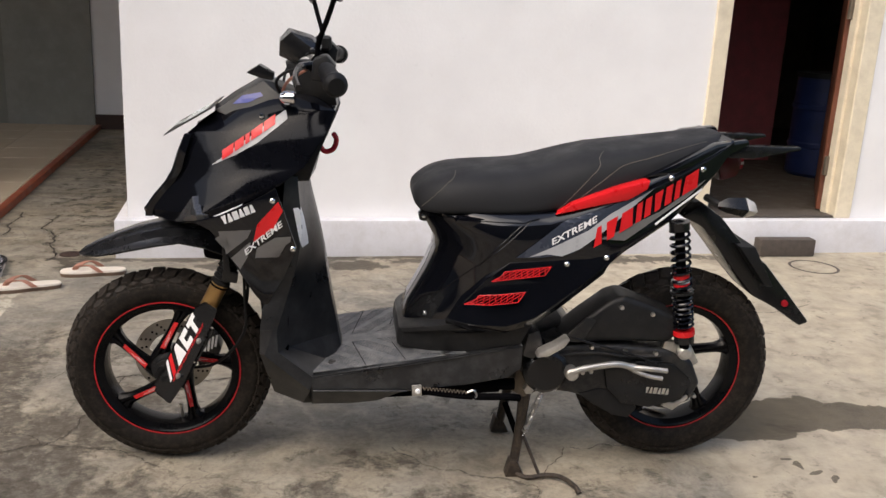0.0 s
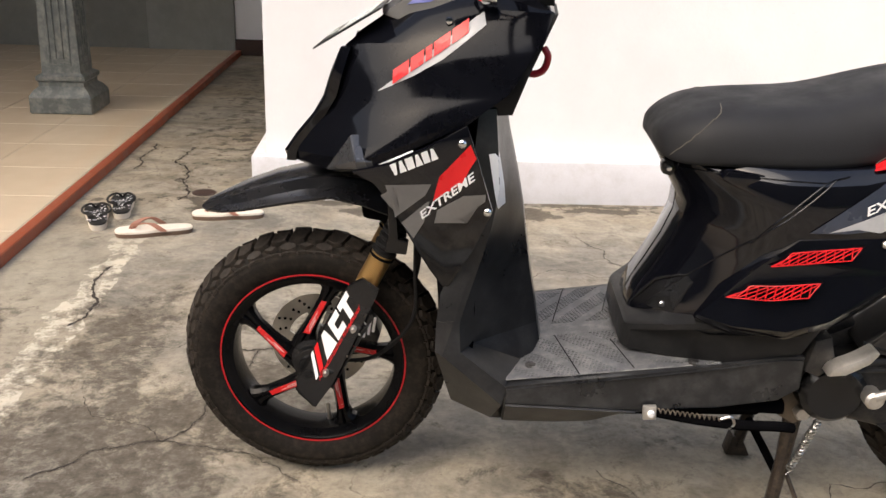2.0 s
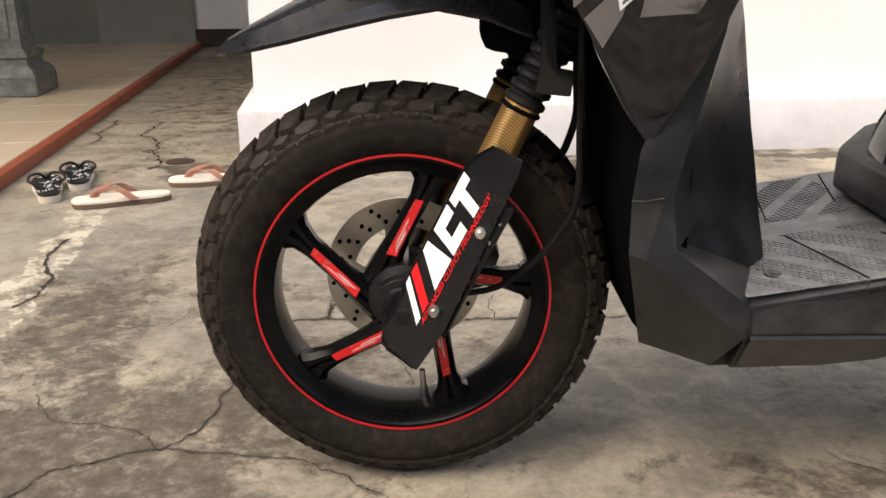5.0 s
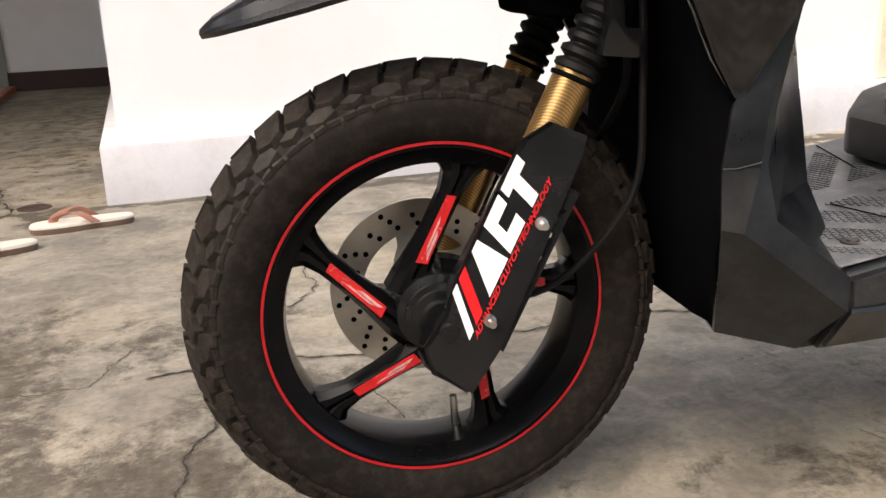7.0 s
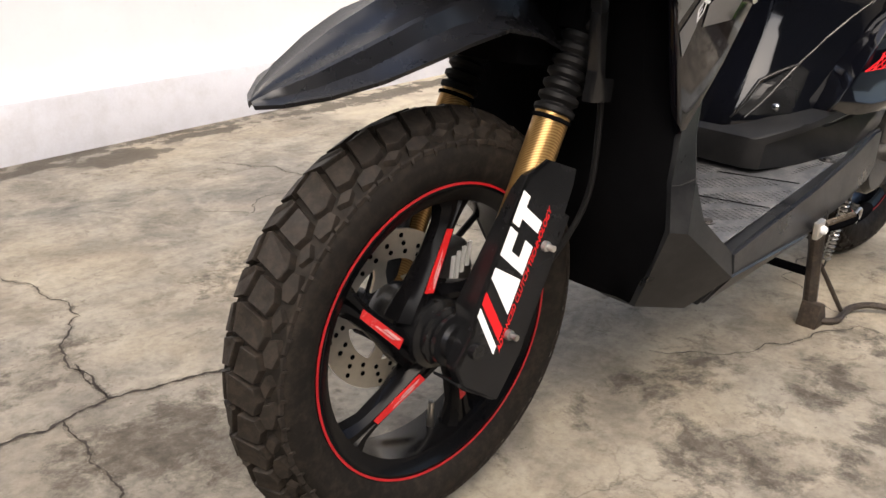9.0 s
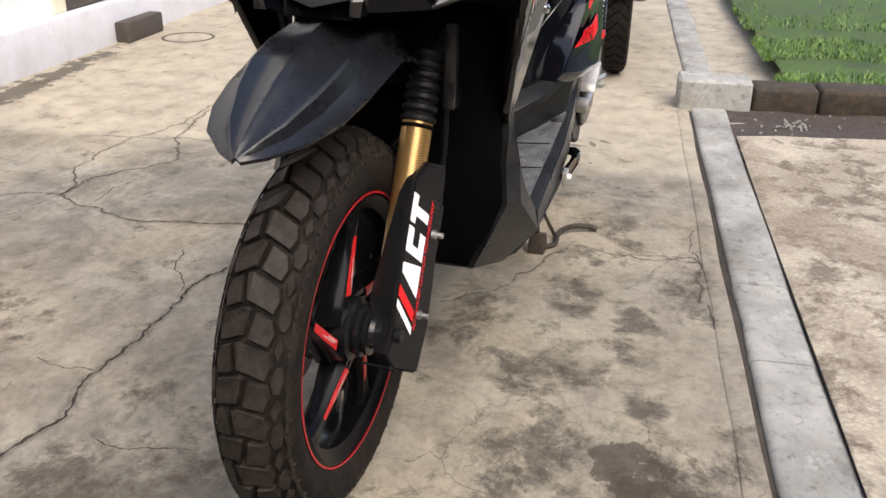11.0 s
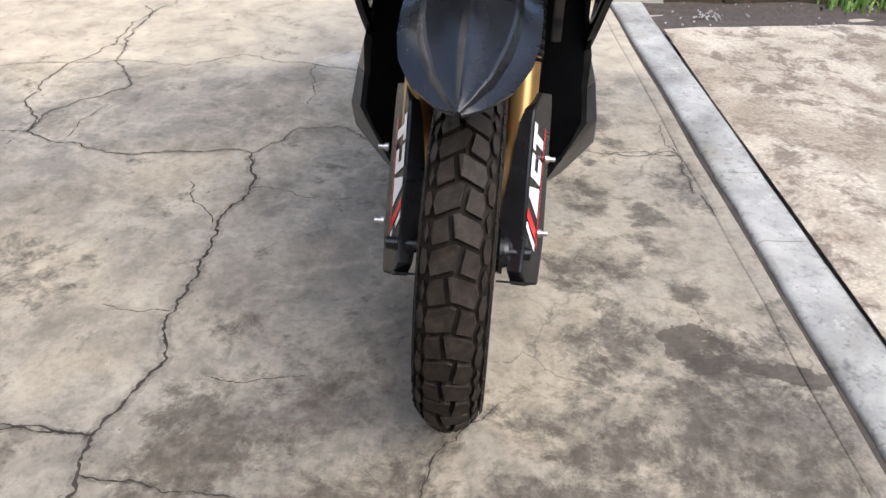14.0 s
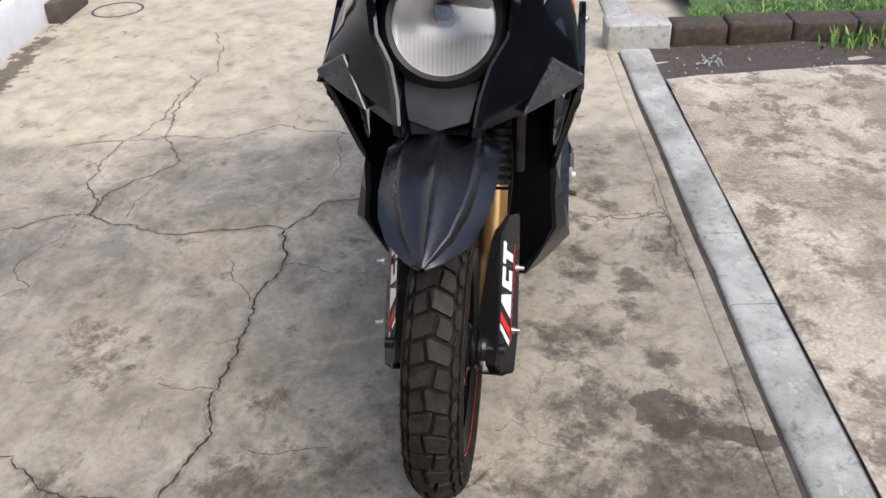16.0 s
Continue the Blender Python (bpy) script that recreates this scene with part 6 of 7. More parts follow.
# under-seat body and tail
FRONT_EDGE = [(0.578, 0.676), (0.592, 0.655), (0.612, 0.620), (0.630, 0.590), (0.628, 0.560), (0.612, 0.515), (0.588, 0.466), (0.570, 0.432), (0.560, 0.406), (0.558, 0.388), (0.559, 0.376)]
TOP_BOTTOM = [
    (0.578, 0.676, 0.522, 0.378), (0.579, 0.676, 0.523, 0.378), (0.586, 0.677, 0.530, 0.377), (0.605, 0.678, 0.550, 0.376), (0.640, 0.678, 0.590, 0.377), (0.700, 0.677, 0.660, 0.380), (0.760, 0.677, 0.730, 0.388), (0.820, 0.679, 0.790, 0.401), (0.879, 0.684, 0.840, 0.420), (0.930, 0.697, 0.900, 0.466),
    (0.980, 0.712, 0.960, 0.516), (1.040, 0.737, 1.008, 0.556), (1.100, 0.766, 1.060, 0.602), (1.150, 0.787, 1.110, 0.634), (1.200, 0.809, 1.160, 0.666), (1.245, 0.831, 1.215, 0.716), (1.280, 0.848, 1.265, 0.780), (1.300, 0.858, 1.300, 0.838),
]


def body_width(x, z):
    return 0.165 - 0.045 * max(0.0, x - 1.0) / 0.3 + 0.014 * math.exp(-((z - 0.60) / 0.09) ** 2)


def body_shell():
    """Under-seat body: upright sections from the rounded front edge to the tail's tip."""
    stations = []
    for k, (xt, zt, xb, zb) in enumerate(TOP_BOTTOM):
        keep = (1.0, 1.0, 0.99, 0.95, 0.85, 0.55, 0.25, 0.08)[k] if k < 8 else 0.0
        wide = (0.02, 0.28, 0.37, 0.51, 0.70, 0.91)[k] if k < 6 else 1.0
        side = []
        for q, (fx, fz) in enumerate(FRONT_EDGE):
            f = q / 10
            x, z = xt + (xb - xt) * f, zt + (zb - zt) * f
            x += keep * (fx - (0.578 - 0.056 * f))
            z += keep * (fz - (0.676 - 0.298 * f))
            side.append((x, wide * body_width(x, z) * (0.93 if q in (0, 10) else 1.0), z))
        (ax, ay, az), (bx, by, bz) = side[0], side[-1]
        stations.append([(ax, 0, az + 0.003), (ax, ay * 0.9, az + 0.002)] + side + [(bx, by * 0.9, bz - 0.002), (bx, 0, bz - 0.003)])
    return loft_half(stations, caps=False)


bd = body_shell()
body = part("tail_body", bd, M["gloss_black"], scooter, "glossy black under-seat body and tail", smooth=70)
skirt = prism([(0.543, 0.338), (0.546, 0.386), (0.600, 0.408), (0.690, 0.425), (0.815, 0.440), (0.86, 0.43), (0.83, 0.37), (0.70, 0.340)], -0.172, 0.172, 0.012)
for v in skirt.verts:
    if v.co.x < 0.651:
        v.co.y *= 0.45 + 0.55 * math.sqrt(max(0, min(1, (v.co.x - 0.541) / 0.10)))
part("body_skirt", skirt, M["matte_plastic"], scooter, "matte black lower body skirt", smooth=30)


def wing_y(x, z):
    """Where the lower fairing's face lies: furthest out at its foot."""
    return -0.216 + 0.24 * (z - 0.43) + 0.48 * max(0.0, 0.74 - x)


for sgn in (-1, 1):
    # raised lower fairing: a leaning outer face over a bevelled lower edge, with two vents
    lower = [(0.648, 0.436), (0.700, 0.430), (0.780, 0.433), (0.845, 0.452), (0.900, 0.486), (0.955, 0.528), (1.005, 0.566)]
    upper = [(1.045, 0.605), (0.975, 0.590), (0.900, 0.582), (0.787, 0.574), (0.735, 0.535), (0.685, 0.477)]
    face = [(x, wing_y(x, z), z) for x, z in lower + upper]
    under = [(x + 0.004, wing_y(x, z) + 0.016, z - 0.020) for x, z in lower] + [(x, wing_y(x, z) + 0.020, z + 0.003) for x, z in upper]
    wing = ring_sweep(bmesh.new(), [face, under, [(x, -0.130, z) for x, _, z in under]])
    bmesh.ops.recalc_face_normals(wing, faces=wing.faces[:])
    rim_edges = [e for e in wing.edges if all(abs(v.co.y - wing_y(v.co.x, v.co.z)) < 1e-4 for v in e.verts)]
    bmesh.ops.bevel(wing, geom=rim_edges, offset=0.0035, segments=2, affect="EDGES", profile=0.6, clamp_overlap=True)
    wg = part("side_fairing", wing if sgn < 0 else flipped(wing), M["gloss_black"], scooter, "glossy black lower side fairing", smooth=30)
    lie = side_y([body])
    for (x0, z0, x1, z1, hgt) in ((0.746, 0.533, 0.868, 0.548, 0.018), (0.688, 0.474, 0.808, 0.488, 0.021)):
        mesh_red = bmesh.new()
        a, b = Vector((x0, 0, z0)), Vector((x1, 0, z1))
        d = (b - a).normalized()
        up = Vector((-d.z, 0, d.x))
        L, n = (b - a).length, 9

        def at_vent(s, f, lift=0.0016):
            """A place along the vent; the opening leans back and tapers to a point at its front."""
            p = a + d * (L * s + hgt * f * 0.9) + up * (hgt * f * min(1.0, 0.25 + s / 0.15))
            return (p.x, wing_y(p.x, p.z) - lift, p.z)
        # flat black sheet on the fairing, in place of the shaded hollow behind the mesh
        back = bmesh.new()
        back.faces.new([back.verts.new(at_vent(q, f, 0.0004)) for q, f in ((-0.02, -0.1), (1.03, -0.1), (1.03, 1.12), (0.14, 1.12), (0.0, 0.9))])
        part("vent_opening", back if sgn < 0 else flipped(back), M["inner_black"], wg, smooth=0)
        lines = [[at_vent(q, 0) for q in (0, 0.5, 1)], [at_vent(q, 1) for q in (0, 0.14, 0.5, 1)], [at_vent(0, 0), at_vent(0, 1)], [at_vent(1, 0), at_vent(1, 1)]]
        for k in range(-1, n):
            for lean in (2, -1):
                q0, q1 = (k if lean > 0 else k + 1) / n, (k + lean if lean > 0 else k) / n
                if 0 <= q0 <= 1 and 0 <= q1 <= 1:
                    lines.append([at_vent(q0, 0), at_vent(q1, 1)])
        for ln in lines:
            tube(ln, 0.0010, 5, mesh_red)
        part("vent_mesh", mesh_red if sgn < 0 else flipped(mesh_red), M["red_paint"], wg, "red wire vent mesh", smooth=30)
    # slanting recess with a screw low on the front of the body
    hollow = laid_on(flat_shape([(0.566, 0.408), (0.600, 0.452), (0.640, 0.478), (0.650, 0.470), (0.622, 0.412)]), [body], sgn, 0.0012, 0.01)
    part("body_recess", hollow, M["satin_black"], body, smooth=0)
    edge = [(x, lie(x, z) - 0.001, z) for x, z in ((0.564, 0.404), (0.580, 0.430), (0.598, 0.455), (0.618, 0.468), (0.642, 0.480))]
    rim_bar = tube(edge, [0.0016, 0.0034, 0.0034, 0.003, 0.0014], 8)
    part("recess_rim", rim_bar if sgn < 0 else flipped(rim_bar), M["satin_black"], body, smooth=60)
    bt = lathe([(0.0, -0.004), (0.004, -0.0035), (0.006, -0.001), (0.006, 0.010)], 14, None, "y", (0.608, lie(0.608, 0.420) - 0.001, 0.420))
    part("screw", bt if sgn < 0 else flipped(bt), M["chrome"], body)
    for line in ([(0.575, 0.405), (0.660, 0.500), (0.750, 0.590), (0.830, 0.668)], [(0.720, 0.557), (0.760, 0.610), (0.812, 0.660), (0.850, 0.674)], [(0.598, 0.655), (0.700, 0.664), (0.820, 0.664)]):
        seam = curve_points([(x, lie(x, z), z) for x, z in line], 6)
        seam = [(p.x, lie(p.x, p.z) - 0.0004, p.z) for p in seam]
        sm = tube(seam, 0.0016, 6)
        part("panel_seam", sm if sgn < 0 else flipped(sm), M["gloss_black"], body, smooth=60)
    decals = [
        ("grey_sticker", "navy_vinyl", [(0.800, 0.586), (0.905, 0.672), (1.005, 0.706), (1.090, 0.738), (1.118, 0.752), (1.00, 0.660), (0.930, 0.600), (0.860, 0.588)]),
        ("silver_sticker", "silver_vinyl", [(0.828, 0.588), (0.880, 0.612), (0.960, 0.652), (1.010, 0.690), (1.112, 0.748), (1.02, 0.668), (0.945, 0.610), (0.905, 0.592), (0.872, 0.596)]),
        ("grey_sticker", "grey_vinyl", [(0.990, 0.634), (1.05, 0.630), (1.20, 0.730), (1.24, 0.770), (1.13, 0.695)]),
        ("white_line", "white_vinyl", [(1.120, 0.668), (1.123, 0.664), (1.246, 0.754), (1.244, 0.759)]),
    ]
    for q, (nm, mt, poly) in enumerate(decals):
        part(nm, laid_on(flat_shape(poly), [body], sgn, 0.0020 + 0.0005 * q, 0.02), M[mt], body, smooth=0)
    big = emblem((0.975, 0.614), (1.218, 0.752), 0.037, [0.45, 0.62, 0.75, 0.32, 0.36, 0.46, 0.38, 0.30, 0.85], 0.62, 0.16, (0.5, -0.4, 0.2, 0, 0, -0.3, 0, 0, 0.15))
    for blk in big:
        part("mark_block", laid_on(blk, [body], sgn, 0.0048, 0.02), M["red_paint"], body, "red slanted block", smooth=0)
    tx = lettering("EXTREME", (0.880, 0.618), (0.985, 0.676), 0.014, 0.3)
    tagged(part("sticker_lettering", laid_on(tx, [body], sgn, 0.0052, 0.02), M["white_vinyl"], body, "white slanted lettering", smooth=0), kind="stuff")
    red = prism([(0.884, 0.683), (0.925, 0.712), (1.02, 0.748), (1.098, 0.770), (1.092, 0.748), (1.05, 0.722), (0.975, 0.706)], -0.168, -0.120, 0.006)
    part("seat_side_panel", red if sgn < 0 else flipped(red), M["red_paint"], scooter, "red painted panel under the seat", smooth=30)
    cf = prism([(0.660, 0.660), (0.670, 0.672), (0.75, 0.668), (0.86, 0.672), (0.86, 0.660), (0.72, 0.650), (0.68, 0.650)], -0.158, -0.11, 0.005)
    part("seat_edge_trim", cf if sgn < 0 else flipped(cf), M["gloss_black"], scooter, smooth=30)
    for x, z in ((0.918, 0.574), (1.010, 0.590), (1.152, 0.772), (1.228, 0.792)):
        yb = wing_y(x, z) - 0.002 if z < 0.6 else -body_width(x, z) - 0.004
        bt = lathe([(0.0, -0.004), (0.004, -0.0035), (0.0065, -0.001), (0.0065, 0.012)], 14, None, "y", (x, yb, z))
        part("screw", bt if sgn < 0 else flipped(bt), M["chrome"], body)
    gr = prism([(1.085, 0.768), (1.165, 0.806), (1.26, 0.850), (1.335, 0.862), (1.345, 0.850), (1.27, 0.812), (1.17, 0.780)], -0.142, -0.108, 0.007, 2)
    for v in gr.verts:
        v.co.y += 0.16 * max(0, v.co.x - 1.15)
    part("grab_rail", gr if sgn < 0 else flipped(gr), M["gloss_black"], scooter, "black grab rail", smooth=40)
    tl = prism([(1.285, 0.815), (1.33, 0.845), (1.47, 0.846), (1.472, 0.839), (1.36, 0.815)], -0.105, -0.080, 0.003)
    part("tail_wing", tl if sgn < 0 else flipped(tl), M["satin_black"], scooter, smooth=30)
    ind = bmesh.new()
    tube([(1.255, -0.11, 0.722), (1.27, -0.16, 0.715)], 0.009, 10, ind)
    stalk = part("indicator_stalk", ind if sgn < 0 else flipped(ind), M["matte_plastic"], scooter)
    pod = loft_half([[(1.262, 0, 0.723), (1.262, 0.004, 0.715), (1.262, 0, 0.708)], [(1.285, 0, 0.735), (1.285, 0.022, 0.716), (1.285, 0, 0.699)], [(1.325, 0, 0.735), (1.325, 0.026, 0.712), (1.325, 0, 0.690)], [(1.348, 0, 0.724), (1.348, 0.020, 0.708), (1.348, 0, 0.694)]])
    bmesh.ops.translate(pod, vec=(0, -0.165, 0), verts=pod.verts)
    part("indicator_pod", pod if sgn < 0 else flipped(pod), M["satin_black"], stalk, smooth=60)
    lensb = loft_half([[(1.326, 0, 0.7365), (1.326, 0.0275, 0.712), (1.326, 0, 0.6885)], [(1.349, 0, 0.7245), (1.349, 0.021, 0.708), (1.349, 0, 0.6935)], [(1.353, 0, 0.715), (1.353, 0.01, 0.707), (1.353, 0, 0.700)]])
    bmesh.ops.translate(lensb, vec=(0, -0.165, 0), verts=lensb.verts)
    part("indicator_lens", lensb if sgn < 0 else flipped(lensb), M["clear_amber"], stalk, smooth=60)
part("tail_lamp", prism([(1.29, 0.80), (1.335, 0.835), (1.35, 0.80), (1.345, 0.765), (1.30, 0.75)], -0.07, 0.07, 0.012), M["lamp_red"], scooter, "dark red tail lamp")

# seat
SEAT = [
    (0.570, 0.688, 0.712, 0.075), (0.580, 0.672, 0.724, 0.100), (0.602, 0.667, 0.742, 0.122), (0.634, 0.668, 0.757, 0.136), (0.684, 0.670, 0.765, 0.146), (0.760, 0.671, 0.770, 0.150),
    (0.830, 0.673, 0.775, 0.150), (0.890, 0.683, 0.794, 0.148), (0.960, 0.701, 0.814, 0.144), (1.010, 0.721, 0.824, 0.140), (1.100, 0.763, 0.835, 0.130), (1.210, 0.805, 0.850, 0.112), (1.270, 0.825, 0.860, 0.092), (1.310, 0.850, 0.868, 0.050),
]
rings = []
for x, zb, zt, w in SEAT:
    h = zt - zb
    half = [(x, 0, zt), (x, w * 0.40, zt - 0.002), (x, w * 0.66, zt - h * 0.06), (x, w * 0.82, zt - h * 0.17), (x, w * 0.93, zt - h * 0.36), (x, w * 0.985, zt - h * 0.62), (x, w, zb + h * 0.10), (x, w * 0.985, zb), (x, 0, zb)]
    rings.append([(a, -b, c) for a, b, c in half] + [(a, b, c) for a, b, c in reversed(half) if b > 1e-6])
seat = part("seat", ring_sweep(bmesh.new(), rings), M["seat_vinyl"], scooter, "black stitched vinyl seat", smooth=50)
md = seat.modifiers.new("smooth", "SUBSURF")
md.levels = md.render_levels = 1
smooth_seat = bpy.data.meshes.new_from_object(seat.evaluated_get(bpy.context.evaluated_depsgraph_get()))
seat.modifiers.clear()
seat.data = smooth_seat
_b = bmesh.new()
_b.from_mesh(seat.data)
seat_tree = BVHTree.FromBMesh(_b)
_b.free()
for sgn in (-1, 1):
    for pts in ([(0.585, 0.11, 0.682), (0.607, 0.13, 0.712), (0.633, 0.13, 0.745), (0.655, 0.11, 0.775), (0.662, 0.07, 0.790)], [(0.895, 0.15, 0.69), (0.945, 0.15, 0.745), (0.985, 0.14, 0.795), (0.990, 0.11, 0.812), (1.005, 0.08, 0.826)],
                [(0.935, 0.15, 0.712), (1.00, 0.145, 0.765), (1.045, 0.13, 0.797), (1.12, 0.12, 0.820), (1.25, 0.085, 0.855)]):
        line = []
        for p in curve_points([(x, sgn * y, z) for x, y, z in pts], 8):
            q, nrm, _, _ = seat_tree.find_nearest(p)
            line.append(q + nrm * 0.0006)
        part("seam", tube(line, 0.0008, 6), M["stitch"], seat, "pale seam stitching")
latch = part("seat_latch", prism([(0.588, 0.640), (0.584, 0.656), (0.590, 0.664), (0.600, 0.666), (0.610, 0.648), (0.602, 0.636)], -0.072, -0.052, 0.004), M["satin_black"], scooter, "black hook under the seat's nose with a bright stud")
part("stud", lathe([(0.0, -0.006), (0.004, -0.005), (0.006, -0.002), (0.006, 0.004)], 14, None, "y", (0.597, -0.073, 0.651)), M["chrome"], latch)

# rear mudguard and its reflector
mud = prism([(1.215, 0.665), (1.265, 0.700), (1.315, 0.668), (1.380, 0.600), (1.455, 0.545), (1.525, 0.470), (1.600, 0.388), (1.575, 0.378), (1.490, 0.432), (1.430, 0.462), (1.375, 0.520), (1.325, 0.580), (1.270, 0.640)], -0.075, 0.075, 0.008)
for v in mud.verts:
    v.co.y *= 1.0 - 0.35 * max(0, (v.co.x - 1.3) / 0.26)
mud = part("rear_mudguard", mud, M["satin_black"], scooter, "long black rear mudguard", smooth=30)
part("reflector", lathe([(0.0, -0.004), (0.008, -0.003), (0.009, 0.004)], 16, None, "y", (1.52, -0.056, 0.442)), M["red_plastic"], mud, "small red reflector")
part("plate_bracket", prism([(1.36, 0.60), (1.40, 0.60), (1.46, 0.50), (1.44, 0.50)], -0.10, 0.10, 0.003), M["matte_plastic"], mud)

# engine, drive case, air box
case = prism([(0.835, 0.300), (0.865, 0.345), (0.96, 0.362), (1.08, 0.362), (1.19, 0.352), (1.262, 0.322), (1.290, 0.262), (1.268, 0.212), (1.205, 0.192), (1.145, 0.205), (1.09, 0.198), (1.02, 0.222), (0.95, 0.238), (0.87, 0.245)], -0.145, -0.055, 0.014, 3)
case = part("drive_case", case, M["cast_grey"], scooter, "grimy dark grey drive case")
part("case_cover", prism([(1.04, 0.305), (1.12, 0.328), (1.21, 0.320), (1.262, 0.275), (1.24, 0.225), (1.16, 0.205), (1.09, 0.215), (1.05, 0.255)], -0.160, -0.146, 0.006), M["satin_black"], case)
mk = emblem((1.145, 0.245), (1.205, 0.240), 0.016, [0.85, 0.9, 1.0, 0.9, 0.85, 0.9], 0.1, 0.14, (-0.6, 0.6, 0, 0.6, 0, 0.6))
for blk in mk:
    for v in blk.verts:
        v.co.y = -0.1612
    part("mark_block", blk, M["old_alloy"], case, smooth=0)
part("case_ridge", tube(curve_points([(0.90, -0.148, 0.335), (1.02, -0.150, 0.345), (1.10, -0.150, 0.335), (1.18, -0.150, 0.338)], 5), 0.005, 8), M["cast_grey"], case)
part("lower_guard", prism([(0.985, 0.236), (1.03, 0.250), (1.09, 0.245), (1.135, 0.200), (1.115, 0.172), (1.075, 0.180), (1.03, 0.205)], -0.150, -0.135, 0.004), M["matte_plastic"], case)
part("air_box", prism([(0.925, 0.378), (0.985, 0.430), (1.045, 0.478), (1.075, 0.488), (1.150, 0.462), (1.205, 0.440), (1.222, 0.400), (1.195, 0.370), (1.05, 0.372), (0.96, 0.366)], -0.150, -0.050, 0.016, 3), M["matte_plastic"], scooter, "matte black air filter box")
part("air_duct", prism([(0.93, 0.375), (0.985, 0.435), (1.01, 0.428), (0.98, 0.372)], -0.156, -0.148, 0.003), M["cast_grey"], scooter)
part("crankcase", prism([(0.82, 0.245), (0.835, 0.345), (0.95, 0.40), (1.00, 0.36), (0.98, 0.25), (0.90, 0.235)], -0.09, 0.12, 0.015, 2), M["cast_grey"], scooter)
part("case_boss", lathe([(0.0, -0.06), (0.045, -0.06), (0.055, -0.05), (0.058, 0.02), (0.0, 0.02)], 28, None, "y", (0.90, -0.10, 0.295)), M["satin_black"], scooter, smooth=40)
for x, z, y in ((0.868, 0.285, -0.15), (1.006, 0.358, -0.150), (1.09, 0.348, -0.150), (1.165, 0.344, -0.152), (1.275, 0.232, -0.150), (1.068, 0.460, -0.152), (1.145, 0.444, -0.152), (1.01, 0.295, -0.150), (0.925, 0.250, -0.148), (0.99, 0.292, -0.149)):
    part("case_bolt", lathe([(0.0, -0.004), (0.005, -0.004), (0.006, 0.0), (0.006, 0.006)], 6, None, "y", (x, y, z)), M["steel"], case, smooth=0)
kick = part("kick_starter", tube(curve_points([(0.955, -0.180, 0.307), (0.975, -0.180, 0.314), (1.02, -0.178, 0.322), (1.065, -0.176, 0.326), (1.10, -0.174, 0.318), (1.115, -0.172, 0.312)], 5), [0.008] * 20 + [0.010] * 6, 12), M["old_alloy"], scooter, "worn silver kick-start lever", smooth=50)
part("kick_pedal", tube(curve_points([(1.10, -0.176, 0.318), (1.14, -0.184, 0.318), (1.185, -0.186, 0.314)], 5), 0.0065, 10), M["old_alloy"], kick)
part("kick_pedal", tube(curve_points([(1.105, -0.176, 0.310), (1.14, -0.184, 0.300), (1.175, -0.186, 0.294)], 5), 0.0055, 10), M["old_alloy"], kick)
part("kick_shaft", lathe([(0.0, -0.05), (0.012, -0.05), (0.016, -0.045), (0.016, -0.02), (0.010, -0.015), (0.010, 0.03)], 20, None, "y", (0.957, -0.135, 0.300)), M["old_alloy"], kick)
part("brake_cable", tube(curve_points([(0.93, -0.152, 0.392), (1.00, -0.158, 0.372), (1.10, -0.160, 0.345), (1.20, -0.155, 0.30), (1.26, -0.150, 0.235)], 6), 0.003, 6), M["grip_rubber"], scooter)
part("brake_arm", prism([(1.195, 0.205), (1.225, 0.192), (1.262, 0.225), (1.258, 0.235), (1.225, 0.212), (1.205, 0.222)], -0.150, -0.138, 0.003), M["old_alloy"], scooter)
peg = prism([(0.862, 0.352), (0.868, 0.366), (0.905, 0.384), (0.930, 0.402), (0.938, 0.398), (0.925, 0.378), (0.890, 0.356)], -0.205, -0.170, 0.005)
part("pillion_peg", peg, M["old_alloy"], scooter, "bright folding pillion footrest")
part("pillion_peg", prism([(0.862, 0.352), (0.868, 0.366), (0.905, 0.384), (0.930, 0.402), (0.938, 0.398), (0.925, 0.378), (0.890, 0.356)], 0.170, 0.205, 0.005), M["chrome"], scooter, "bright folding pillion footrest")
part("peg_bracket", prism([(0.835, 0.345), (0.845, 0.40), (0.87, 0.41), (0.885, 0.36), (0.86, 0.335)], -0.175, -0.13, 0.005), M["cast_grey"], scooter)
part("swing_arm", prism([(0.95, 0.24), (1.25, 0.235), (1.275, 0.262), (1.25, 0.285), (0.95, 0.30)], 0.07, 0.095, 0.008), M["satin_black"], scooter)

# rear shock absorber
top, bot = Vector((1.182, -0.148, 0.672)), Vector((1.236, -0.148, 0.352))
ax = bot - top
shock = part("rear_shock", tube([top, top + ax * 0.5, bot], 0.012, 14), M["inner_black"], scooter, "rear shock absorber with black coil spring and red collars", smooth=50)


def coil(f0, f1, turns, radius, wire):
    q = ax.normalized()
    a = q.orthogonal().normalized()
    b = q.cross(a)
    n = int(turns * 18)
    return tube([top + ax * (f0 + (f1 - f0) * k / n) + radius * (math.cos(2 * math.pi * turns * k / n) * a + math.sin(2 * math.pi * turns * k / n) * b) for k in range(n + 1)], wire, 6)


